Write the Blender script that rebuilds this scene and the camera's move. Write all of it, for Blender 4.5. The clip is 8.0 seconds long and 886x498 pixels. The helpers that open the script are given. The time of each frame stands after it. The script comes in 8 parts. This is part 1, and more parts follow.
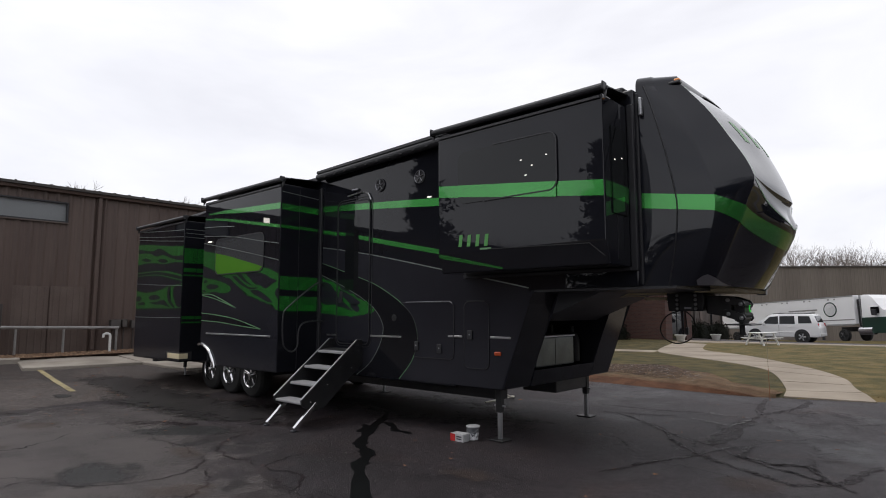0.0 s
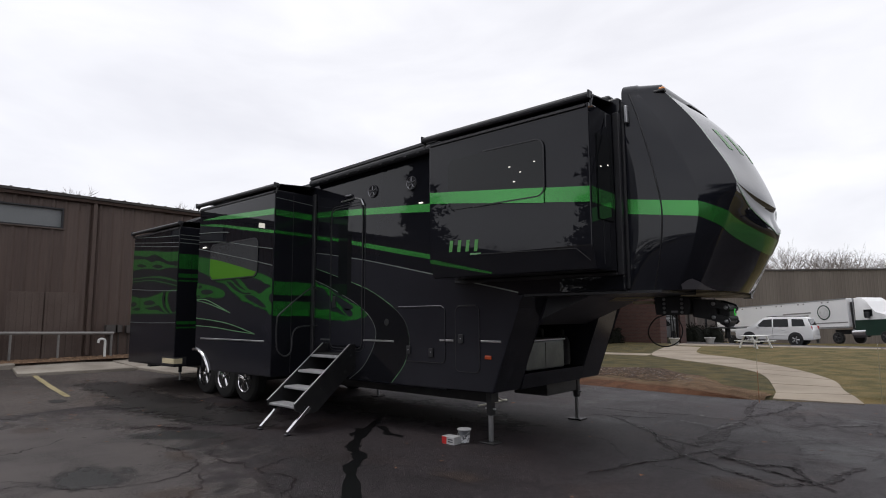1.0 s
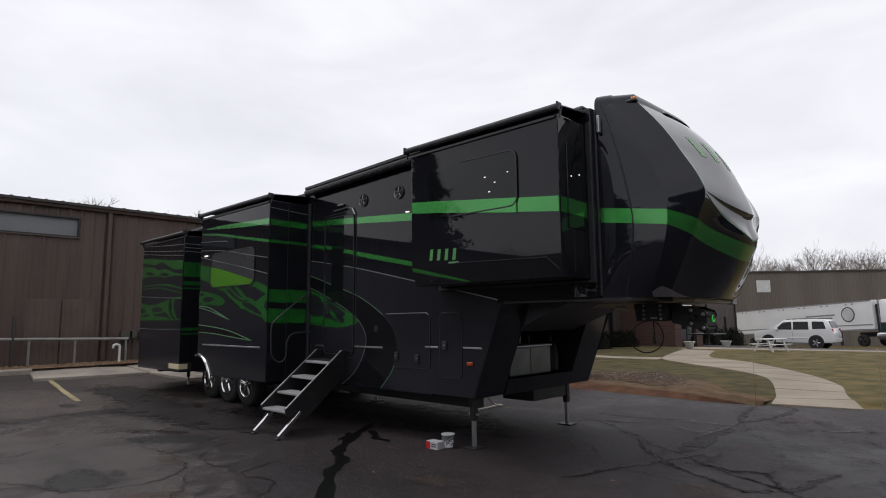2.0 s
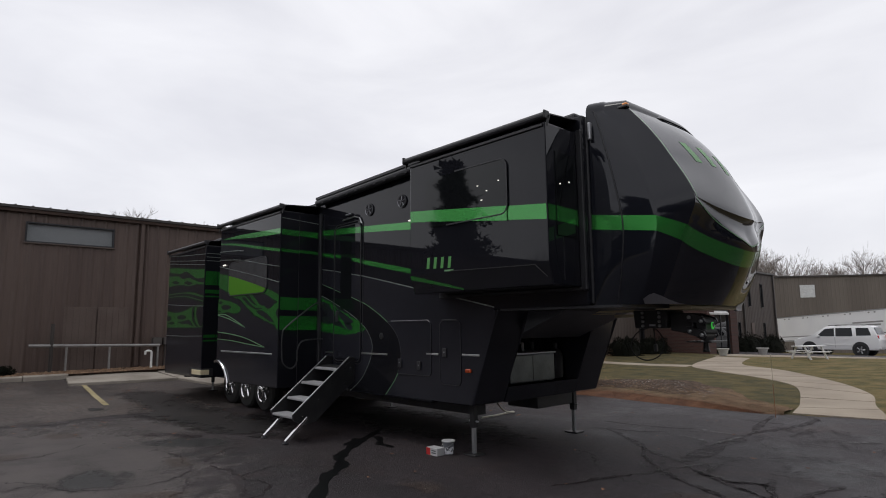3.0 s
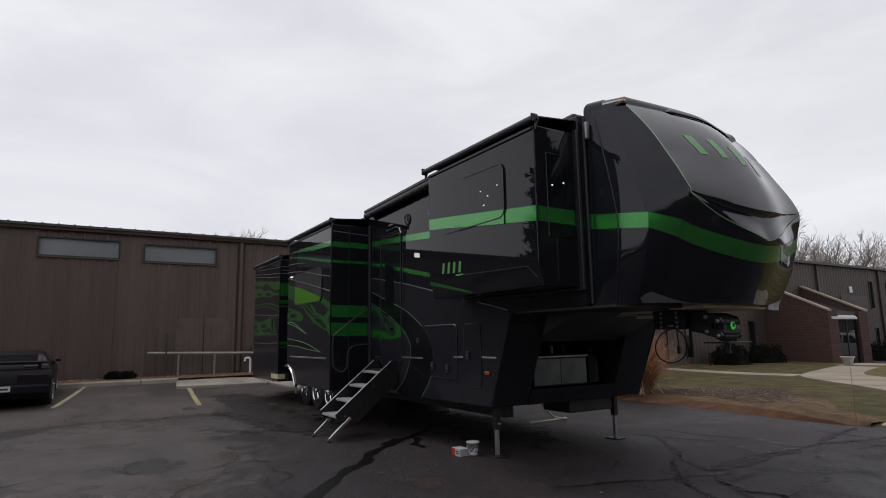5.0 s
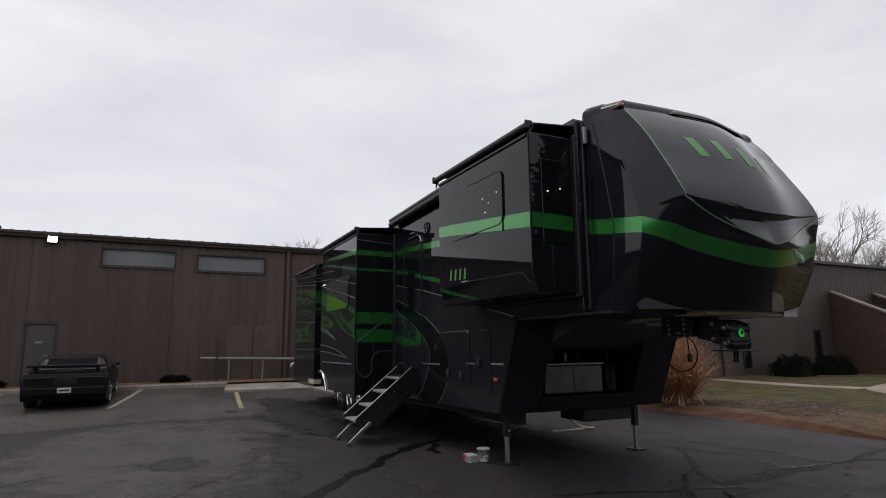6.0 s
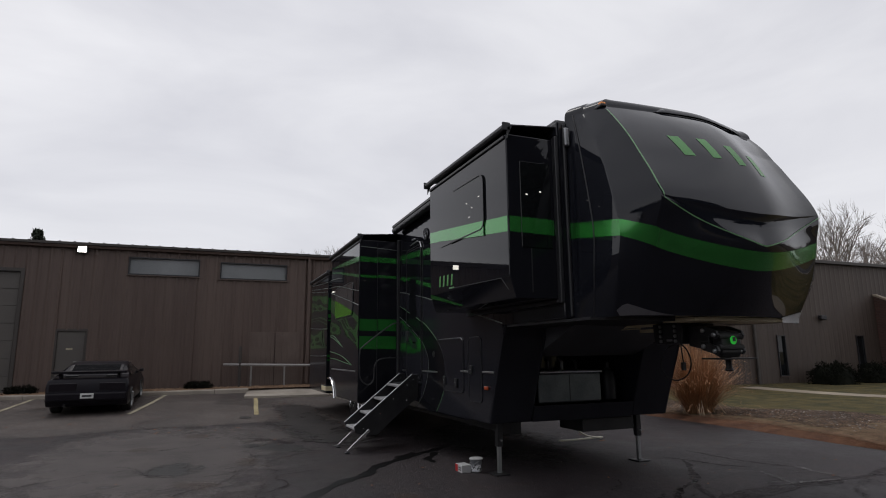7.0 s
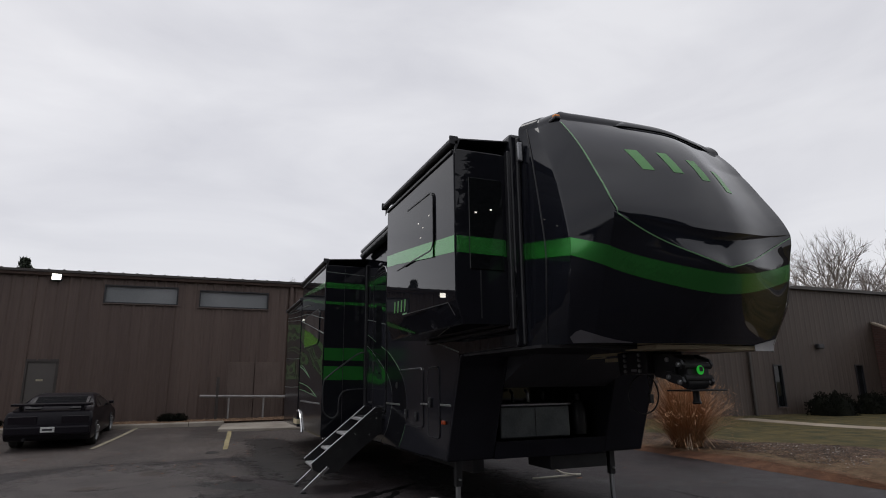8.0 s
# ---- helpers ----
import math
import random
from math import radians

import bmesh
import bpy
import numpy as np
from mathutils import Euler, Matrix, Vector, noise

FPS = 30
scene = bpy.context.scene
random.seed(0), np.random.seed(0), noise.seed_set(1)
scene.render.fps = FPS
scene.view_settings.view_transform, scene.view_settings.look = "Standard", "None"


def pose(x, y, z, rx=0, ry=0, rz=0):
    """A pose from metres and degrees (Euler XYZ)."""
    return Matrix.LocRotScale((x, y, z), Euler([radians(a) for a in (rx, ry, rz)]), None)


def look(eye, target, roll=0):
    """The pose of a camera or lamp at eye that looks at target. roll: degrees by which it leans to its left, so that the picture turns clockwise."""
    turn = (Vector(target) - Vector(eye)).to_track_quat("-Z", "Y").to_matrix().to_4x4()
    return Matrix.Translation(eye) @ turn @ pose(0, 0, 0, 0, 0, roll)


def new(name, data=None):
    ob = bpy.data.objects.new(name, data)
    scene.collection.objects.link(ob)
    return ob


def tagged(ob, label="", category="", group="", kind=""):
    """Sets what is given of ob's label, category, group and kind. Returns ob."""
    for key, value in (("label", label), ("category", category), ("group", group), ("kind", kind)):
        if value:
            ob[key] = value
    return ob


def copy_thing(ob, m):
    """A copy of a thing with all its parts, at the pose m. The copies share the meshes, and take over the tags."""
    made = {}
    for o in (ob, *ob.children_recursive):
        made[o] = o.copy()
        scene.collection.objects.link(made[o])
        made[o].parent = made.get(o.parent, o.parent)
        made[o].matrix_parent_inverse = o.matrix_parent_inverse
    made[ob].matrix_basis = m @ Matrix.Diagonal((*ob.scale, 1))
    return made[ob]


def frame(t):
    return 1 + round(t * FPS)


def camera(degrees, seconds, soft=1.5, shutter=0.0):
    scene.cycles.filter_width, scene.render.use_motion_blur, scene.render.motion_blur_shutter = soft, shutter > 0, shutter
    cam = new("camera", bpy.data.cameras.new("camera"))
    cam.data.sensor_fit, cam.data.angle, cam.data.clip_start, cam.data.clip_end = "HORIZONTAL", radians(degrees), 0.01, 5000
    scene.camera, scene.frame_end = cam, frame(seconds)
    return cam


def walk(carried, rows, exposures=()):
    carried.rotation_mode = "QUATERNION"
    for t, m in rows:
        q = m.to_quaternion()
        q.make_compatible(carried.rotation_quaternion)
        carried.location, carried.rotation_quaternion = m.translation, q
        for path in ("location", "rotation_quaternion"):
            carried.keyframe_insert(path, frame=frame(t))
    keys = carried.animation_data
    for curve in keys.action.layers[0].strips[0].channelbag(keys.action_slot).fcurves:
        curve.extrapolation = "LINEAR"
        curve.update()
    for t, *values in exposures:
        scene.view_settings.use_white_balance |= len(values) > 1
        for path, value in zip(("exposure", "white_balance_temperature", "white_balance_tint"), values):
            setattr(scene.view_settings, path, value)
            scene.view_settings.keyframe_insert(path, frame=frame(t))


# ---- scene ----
cam = camera(74.8, 8.0, soft=1.0)
PATH = [
    (0, (0.396, -0.504, 1.592), (-0.931, 0.977, 1.805), -0.1),
    (0.5, (0.418, -0.546, 1.598), (-0.9, 0.942, 1.819), -0.1),
    (1, (0.52, -0.54, 1.595), (-0.797, 0.948, 1.822), -0.3),
    (1.5, (0.757, -0.442, 1.627), (-0.583, 1.024, 1.858), -0.5),
    (3, (1.389, -0.046, 1.648), (-0.065, 1.302, 1.909), -0.6),
    (3.5, (1.607, 0.146, 1.637), (0.085, 1.414, 1.911), -0.8),
    (4, (1.854, 0.306, 1.6), (0.261, 1.48, 1.889), -0.8),
    (4.5, (2.06, 0.537, 1.603), (0.426, 1.652, 1.895), -0.9),
    (4.7, (2.157, 0.63, 1.582), (0.51, 1.727, 1.874), -1.0),
    (5.8, (2.649, 1.203, 1.507), (0.878, 2.072, 1.838), -0.6),
    (6, (2.706, 1.312, 1.508), (0.931, 2.173, 1.839), -0.6),
    (6.5, (2.786, 1.645, 1.505), (0.991, 2.459, 1.842), -0.7),
    (7, (2.859, 1.91, 1.52), (1.037, 2.656, 1.872), -0.6),
    (7.5, (2.781, 2.244, 1.555), (0.963, 2.981, 1.944), -0.6),
    (8, (2.663, 2.577, 1.526), (0.86, 3.315, 1.976), -0.7),
]
walk(cam, [(t, look(eye, target, roll)) for t, eye, target, roll in PATH],
     exposures=[(0.0, 0.40), (1.5, 0.33), (3.5, 0.18), (4.5, 0.12), (6.5, 0.05), (8.0, -0.02)])

# ---- world and light: an overcast day ----
world = bpy.data.worlds.new("world")
scene.world = world
world.use_nodes = True
wn, wl = world.node_tree.nodes, world.node_tree.links
wn.clear()
w_out = wn.new("ShaderNodeOutputWorld")
w_bg = wn.new("ShaderNodeBackground")
sky = wn.new("ShaderNodeTexSky")
sky.sky_type = "NISHITA"
sky.sun_disc = False
sky.sun_elevation = radians(38)
sky.sun_rotation = radians(235)
w_dim = wn.new("ShaderNodeMix")
w_dim.data_type = "RGBA"
w_dim.blend_type = "MULTIPLY"
w_dim.inputs["Factor"].default_value = 1.0
w_dim.inputs["B"].default_value = (0.10, 0.10, 0.10, 1)
wl.new(sky.outputs["Color"], w_dim.inputs["A"])
w_co = wn.new("ShaderNodeTexCoord")
w_map = wn.new("ShaderNodeMapping")
w_map.inputs["Scale"].default_value = (1.0, 1.0, 3.2)
w_map.inputs["Location"].default_value = (0.35, 0.1, 0.2)
w_noise = wn.new("ShaderNodeTexNoise")
w_noise.inputs["Scale"].default_value = 2.1
w_noise.inputs["Detail"].default_value = 6.0
w_noise.inputs["Roughness"].default_value = 0.5
w_noise.inputs["Distortion"].default_value = 0.4
w_ramp = wn.new("ShaderNodeValToRGB")
w_ramp.color_ramp.elements[0].position = 0.28
w_ramp.color_ramp.elements[0].color = (0.64, 0.640, 0.69, 1)
w_ramp.color_ramp.elements[1].position = 0.66
w_ramp.color_ramp.elements[1].color = (0.84, 0.838, 0.872, 1)
wl.new(w_co.outputs["Generated"], w_map.inputs["Vector"])
wl.new(w_map.outputs["Vector"], w_noise.inputs["Vector"])
wl.new(w_noise.outputs["Fac"], w_ramp.inputs["Fac"])
w_mix = wn.new("ShaderNodeMix")
w_mix.data_type = "RGBA"
w_mix.inputs["Factor"].default_value = 0.93
wl.new(w_dim.outputs["Result"], w_mix.inputs["A"])
wl.new(w_ramp.outputs["Color"], w_mix.inputs["B"])
wl.new(w_mix.outputs["Result"], w_bg.inputs["Color"])
w_bg.inputs["Strength"].default_value = 1.0
wl.new(w_bg.outputs["Background"], w_out.inputs["Surface"])

sun_data = bpy.data.lights.new("sun", "SUN")
sun_data.energy = 0.6
sun_data.angle = radians(25)
sun_data.color = (1.0, 0.97, 0.93)
sun = new("sun", sun_data)
sun.matrix_world = look((0, 0, 30), (10, 7, 0))

# ---- materials ----


def node_mat(name, color, rough=0.6, metal=0.0, second=None, scale=6.0, fine=60.0, bump=0.0, coat=0.0,
             amount=0.5, spread=0.1, emit=0.0, vary=0.0, stretch=None, island=False, spec=0.5):
    """A surface with a large and a small pattern, a bump, and variation from piece to piece."""
    m = bpy.data.materials.new(name)
    m.use_nodes = True
    n, l = m.node_tree.nodes, m.node_tree.links
    b = n["Principled BSDF"]
    b.inputs["Roughness"].default_value = rough
    b.inputs["Metallic"].default_value = metal
    b.inputs["Specular IOR Level"].default_value = spec
    b.inputs["Coat Weight"].default_value = coat
    b.inputs["Coat Roughness"].default_value = 0.03
    co = n.new("ShaderNodeTexCoord")
    src = co.outputs["Object"]
    if stretch:
        mp = n.new("ShaderNodeMapping")
        mp.inputs["Scale"].default_value = stretch
        l.new(src, mp.inputs["Vector"])
        src = mp.outputs["Vector"]
    big = n.new("ShaderNodeTexNoise")
    big.inputs["Scale"].default_value = scale
    big.inputs["Detail"].default_value = 5
    small = n.new("ShaderNodeTexNoise")
    small.inputs["Scale"].default_value = fine
    small.inputs["Detail"].default_value = 4
    l.new(src, big.inputs["Vector"])
    l.new(src, small.inputs["Vector"])
    ramp = n.new("ShaderNodeValToRGB")
    ramp.color_ramp.elements[0].position = max(0.0, amount - spread)
    ramp.color_ramp.elements[1].position = min(1.0, amount + spread)
    ramp.color_ramp.elements[0].color = (*color, 1)
    ramp.color_ramp.elements[1].color = (*(second or [c * 1.25 for c in color]), 1)
    add = n.new("ShaderNodeMath")
    add.operation = "MULTIPLY_ADD"
    add.inputs[1].default_value = 0.35
    l.new(small.outputs["Fac"], add.inputs[0])
    sub = n.new("ShaderNodeMath")
    sub.operation = "MULTIPLY"
    sub.inputs[1].default_value = 0.65
    l.new(big.outputs["Fac"], sub.inputs[0])
    l.new(sub.outputs[0], add.inputs[2])
    l.new(add.outputs[0], ramp.inputs["Fac"])
    col = ramp.outputs["Color"]
    if vary:
        hsv = n.new("ShaderNodeHueSaturation")
        rnd = n.new("ShaderNodeNewGeometry").outputs["Random Per Island"] if island else n.new("ShaderNodeObjectInfo").outputs["Random"]
        mr = n.new("ShaderNodeMapRange")
        mr.inputs["To Min"].default_value = 1 - vary
        mr.inputs["To Max"].default_value = 1 + vary
        l.new(rnd, mr.inputs["Value"])
        l.new(mr.outputs["Result"], hsv.inputs["Value"])
        l.new(col, hsv.inputs["Color"])
        col = hsv.outputs["Color"]
    l.new(col, b.inputs["Base Color"])
    if bump:
        bp = n.new("ShaderNodeBump")
        bp.inputs["Strength"].default_value = bump
        bp.inputs["Distance"].default_value = 0.01
        l.new(small.outputs["Fac"], bp.inputs["Height"])
        l.new(bp.outputs["Normal"], b.inputs["Normal"])
    if emit:
        b.inputs["Emission Color"].default_value = (*color, 1)
        b.inputs["Emission Strength"].default_value = emit
    return m


def asphalt_mat(name, dark, light, brown):
    m = bpy.data.materials.new(name)
    m.use_nodes = True
    n, l = m.node_tree.nodes, m.node_tree.links
    b = n["Principled BSDF"]
    co = n.new("ShaderNodeTexCoord").outputs["Object"]
    grain = n.new("ShaderNodeTexNoise")
    grain.inputs["Scale"].default_value = 90
    grain.inputs["Detail"].default_value = 3
    blot = n.new("ShaderNodeTexNoise")
    blot.inputs["Scale"].default_value = 0.55
    blot.inputs["Detail"].default_value = 7
    blot.inputs["Roughness"].default_value = 0.62
    damp = n.new("ShaderNodeTexNoise")
    damp.inputs["Scale"].default_value = 0.23
    damp.inputs["Detail"].default_value = 9
    damp.inputs["Roughness"].default_value = 0.68
    stone = n.new("ShaderNodeTexVoronoi")
    stone.inputs["Scale"].default_value = 130
    for t in (grain, blot, damp, stone):
        l.new(co, t.inputs["Vector"])
    ramp = n.new("ShaderNodeValToRGB")
    ramp.color_ramp.elements[0].position, ramp.color_ramp.elements[1].position = 0.3, 0.72
    ramp.color_ramp.elements[0].color = (*dark, 1)
    ramp.color_ramp.elements[1].color = (*light, 1)
    l.new(blot.outputs["Fac"], ramp.inputs["Fac"])
    wet = n.new("ShaderNodeValToRGB")
    wet.color_ramp.elements[0].position, wet.color_ramp.elements[1].position = 0.50, 0.58
    wet.color_ramp.elements[0].color = (1, 1, 1, 1)
    wet.color_ramp.elements[1].color = (0.5, 0.5, 0.52, 1)
    l.new(damp.outputs["Fac"], wet.inputs["Fac"])
    rust = n.new("ShaderNodeTexNoise")
    rust.inputs["Scale"].default_value = 0.9
    rust.inputs["Detail"].default_value = 6
    rust.inputs["Distortion"].default_value = 1.2
    l.new(co, rust.inputs["Vector"])
    rr2 = n.new("ShaderNodeValToRGB")
    rr2.color_ramp.elements[0].position, rr2.color_ramp.elements[1].position = 0.52, 0.72
    rr2.color_ramp.elements[0].color = (0, 0, 0, 1)
    rr2.color_ramp.elements[1].color = (0.7, 0.7, 0.7, 1)
    l.new(rust.outputs["Fac"], rr2.inputs["Fac"])
    tint = n.new("ShaderNodeMix")
    tint.data_type = "RGBA"
    tint.inputs["B"].default_value = (*brown, 1)
    l.new(rr2.outputs["Color"], tint.inputs["Factor"])
    l.new(ramp.outputs["Color"], tint.inputs["A"])
    mul = n.new("ShaderNodeMix")
    mul.data_type, mul.blend_type = "RGBA", "MULTIPLY"
    mul.inputs["Factor"].default_value = 0.8
    l.new(tint.outputs["Result"], mul.inputs["A"])
    l.new(wet.outputs["Color"], mul.inputs["B"])
    gr = n.new("ShaderNodeMapRange")
    gr.inputs["From Min"].default_value, gr.inputs["From Max"].default_value = 0.25, 0.75
    gr.inputs["To Min"].default_value, gr.inputs["To Max"].default_value = 0.1, 2.05
    l.new(grain.outputs["Fac"], gr.inputs["Value"])
    mul2 = n.new("ShaderNodeMix")
    mul2.data_type, mul2.blend_type = "RGBA", "MULTIPLY"
    mul2.inputs["Factor"].default_value = 1.0
    l.new(mul.outputs["Result"], mul2.inputs["A"])
    l.new(gr.outputs["Result"], mul2.inputs["B"])
    mid = n.new("ShaderNodeTexNoise")
    mid.inputs["Scale"].default_value = 16
    mid.inputs["Detail"].default_value = 8
    mid.inputs["Roughness"].default_value = 0.7
    l.new(co, mid.inputs["Vector"])
    mm = n.new("ShaderNodeMapRange")
    mm.inputs["From Min"].default_value, mm.inputs["From Max"].default_value = 0.3, 0.7
    mm.inputs["To Min"].default_value, mm.inputs["To Max"].default_value = 0.25, 1.78
    l.new(mid.outputs["Fac"], mm.inputs["Value"])
    mul3 = n.new("ShaderNodeMix")
    mul3.data_type, mul3.blend_type = "RGBA", "MULTIPLY"
    mul3.inputs["Factor"].default_value = 1.0
    l.new(mul2.outputs["Result"], mul3.inputs["A"])
    l.new(mm.outputs["Result"], mul3.inputs["B"])
    l.new(mul3.outputs["Result"], b.inputs["Base Color"])
    rr = n.new("ShaderNodeMapRange")
    rr.inputs["From Min"].default_value, rr.inputs["From Max"].default_value = 0.48, 0.62
    rr.inputs["To Min"].default_value, rr.inputs["To Max"].default_value = 0.64, 0.38
    l.new(damp.outputs["Fac"], rr.inputs["Value"])
    l.new(rr.outputs["Result"], b.inputs["Roughness"])
    b.inputs["Specular IOR Level"].default_value = 0.34
    bp = n.new("ShaderNodeBump")
    bp.inputs["Strength"].default_value = 0.8
    bp.inputs["Distance"].default_value = 0.008
    l.new(stone.outputs["Distance"], bp.inputs["Height"])
    l.new(bp.outputs["Normal"], b.inputs["Normal"])
    return m


def soft_mat(name, dark, light, rough, edge=0.5, cover=0.9):
    """A stain whose outline frays out: cover falls off by its own noise towards the rim."""
    m = node_mat(name, dark, rough, 0.0, light, 1.5, 90, 0.25)
    n, l = m.node_tree.nodes, m.node_tree.links
    b = n["Principled BSDF"]
    co = n.new("ShaderNodeTexCoord")
    gm = n.new("ShaderNodeVectorMath")
    gm.operation = "DISTANCE"
    gm.inputs[1].default_value = (0.5, 0.5, 0.5)
    flat = n.new("ShaderNodeMapping")
    flat.inputs["Scale"].default_value = (1, 1, 0)
    flat.inputs["Location"].default_value = (0, 0, 0.5)
    l.new(co.outputs["Generated"], flat.inputs["Vector"])
    l.new(flat.outputs["Vector"], gm.inputs[0])
    ns = n.new("ShaderNodeTexNoise")
    ns.inputs["Scale"].default_value = 2.6
    ns.inputs["Detail"].default_value = 8
    ns.inputs["Roughness"].default_value = 0.65
    l.new(co.outputs["Object"], ns.inputs["Vector"])
    ma = n.new("ShaderNodeMath")
    ma.operation = "MULTIPLY_ADD"
    ma.inputs[1].default_value = 0.85
    l.new(ns.outputs["Fac"], ma.inputs[0])
    l.new(gm.outputs["Value"], ma.inputs[2])
    mr = n.new("ShaderNodeMapRange")
    mr.inputs["From Min"].default_value, mr.inputs["From Max"].default_value = edge + 0.15, edge + 0.30
    mr.inputs["To Min"].default_value, mr.inputs["To Max"].default_value = cover, 0.0
    l.new(ma.outputs[0], mr.inputs["Value"])
    l.new(mr.outputs["Result"], b.inputs["Alpha"])
    return m


def glass_mat(name, tint, rough=0.03, clear=0.0):
    m = bpy.data.materials.new(name)
    m.use_nodes = True
    b = m.node_tree.nodes["Principled BSDF"]
    b.inputs["Base Color"].default_value = (*tint, 1)
    b.inputs["Roughness"].default_value = rough
    b.inputs["IOR"].default_value = 1.5
    b.inputs["Specular IOR Level"].default_value = 0.32
    b.inputs["Transmission Weight"].default_value = clear
    return m


ASPHALT = asphalt_mat("asphalt", (0.0186, 0.0145, 0.0162), (0.0386, 0.0298, 0.0330), (0.043, 0.0275, 0.0255))
OLDASPHALT = asphalt_mat("old_asphalt", (0.052, 0.043, 0.040), (0.100, 0.083, 0.076), (0.076, 0.057, 0.049))
BLACK = node_mat("gloss_black_paint", (0.0112, 0.0115, 0.0150), 0.012, 0.0, (0.0126, 0.0129, 0.0168), 1.5, 30, spec=0.32)
CHAR = node_mat("charcoal_paint", (0.0185, 0.0188, 0.0240), 0.16, 0.0, (0.0232, 0.0236, 0.0300), 1.2, 900, spec=0.34)
GREY = node_mat("dark_metallic_paint", (0.0112, 0.0122, 0.0172), 0.025, 0.0, (0.0130, 0.0140, 0.0195), 1.2, 900, spec=0.40)
SWOOSH = node_mat("dark_charcoal_paint", (0.0080, 0.0082, 0.0105), 0.12, 0.0, (0.0095, 0.0097, 0.0122), 1.2, 900, spec=0.3)
GREEN = node_mat("green_paint", (0.042, 0.285, 0.052), 0.24, 0.66, (0.049, 0.320, 0.060), 1.0, 500, coat=0.7)
LOGO = node_mat("pale_green_vinyl", (0.085, 0.30, 0.075), 0.35, 0.0, (0.10, 0.33, 0.085), 1.0, 500)
LIME = node_mat("lime_green_paint", (0.11, 0.34, 0.03), 0.22, 0.3, (0.13, 0.38, 0.035), 1.0, 500)
PIN = node_mat("silver_pinstripe", (0.22, 0.25, 0.23), 0.35, 0.5, None, 3, 80)
GREENPIN = node_mat("pale_green_pinstripe", (0.15, 0.31, 0.15), 0.35, 0.2, None, 3, 80)
TRIM = node_mat("bare_aluminium", (0.55, 0.55, 0.56), 0.35, 1.0, (0.65, 0.65, 0.66), 4, 90)
SKIRT = node_mat("dull_grey_metal", (0.26, 0.26, 0.28), 0.42, 0.85, (0.30, 0.30, 0.32), 4, 90)
DARKTRIM = node_mat("black_plastic", (0.019, 0.019, 0.022), 0.45, 0.0, (0.026, 0.026, 0.029), 5, 90, 0.1)
RUBBER = node_mat("tyre_rubber", (0.014, 0.014, 0.014), 0.75, 0.0, (0.022, 0.022, 0.021), 8, 120, 0.3)
CHROME = node_mat("polished_aluminium", (0.75, 0.75, 0.76), 0.14, 1.0, (0.8, 0.8, 0.8), 4, 60)
STEEL = node_mat("black_steel", (0.020, 0.020, 0.022), 0.42, 0.3, (0.028, 0.028, 0.029), 6, 90, 0.1)
ZINC = node_mat("zinc_steel", (0.35, 0.36, 0.37), 0.4, 0.9, (0.42, 0.42, 0.43), 6, 90, 0.1)
TREAD = node_mat("aluminium_tread", (0.42, 0.42, 0.43), 0.5, 0.6, (0.5, 0.5, 0.51), 8, 120, 0.3)
TINT = glass_mat("tinted_glass", (0.008, 0.009, 0.010))
# sky mirrored in the clerestory panes is put into their base colour
CLERE = node_mat("pale_grey_pane", (0.20, 0.21, 0.218), 0.10, 0.0, (0.235, 0.245, 0.25), 0.8, 30)
PANE = node_mat("grey_window_pane", (0.05, 0.055, 0.06), 0.06, 0.0, (0.07, 0.075, 0.08), 0.8, 30, 0.0, 0.6)
AMBER = node_mat("amber_lens", (0.42, 0.05, 0.012), 0.25, 0.0, (0.46, 0.07, 0.016), 9, 60, 0.0, 0.5)
AMBERLIT = node_mat("lit_amber_lens", (0.75, 0.30, 0.10), 0.3, 0.0, None, 9, 60, emit=0.2)
SMOKED = node_mat("smoked_lens", (0.0095, 0.0075, 0.0105), 0.3, 0.0, None, 9, 60, spec=0.3)
DIMLIT = node_mat("dim_warm_glow", (1.0, 0.95, 0.86), 0.3, 0.0, None, 9, 60, emit=0.7)
REDLENS = node_mat("red_lens", (0.45, 0.01, 0.012), 0.2, 0.0, None, 9, 60, 0.0, 0.6)
# charcoal made paler to stand in for light bounced from below
BAYPANEL = node_mat("lightened_charcoal_panel", (0.075, 0.077, 0.084), 0.5, 0.0, (0.095, 0.097, 0.105), 2, 80, 0.05)
GENBOX = node_mat("galvanised_sheet", (0.092, 0.102, 0.105), 0.30, 0.9, (0.132, 0.145, 0.150), 3, 60, 0.1)
UNDER = node_mat("cream_underbelly", (0.66, 0.57, 0.36), 0.6, 0.0, (0.74, 0.65, 0.44), 3, 60, 0.05)
CLAD = node_mat("brown_ribbed_cladding", (0.085, 0.057, 0.047), 0.55, 0.0, (0.112, 0.078, 0.064), 1.6, 25, 0.05, stretch=(1, 1, 0.06))
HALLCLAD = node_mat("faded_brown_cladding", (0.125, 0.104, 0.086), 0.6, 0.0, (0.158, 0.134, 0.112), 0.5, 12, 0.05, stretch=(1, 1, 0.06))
WINGCLAD = node_mat("weathered_brown_cladding", (0.054, 0.039, 0.032), 0.6, 0.0, (0.072, 0.054, 0.044), 1.2, 25, 0.05, stretch=(1, 1, 0.06))
CLADTRIM = node_mat("dark_brown_trim", (0.045, 0.038, 0.034), 0.5, 0.0, (0.055, 0.047, 0.042), 1, 40)
SLATE = node_mat("dark_roof_shingle", (0.018, 0.017, 0.018), 0.9, 0.0, (0.032, 0.030, 0.030), 6, 60, 0.4, spec=0.2)
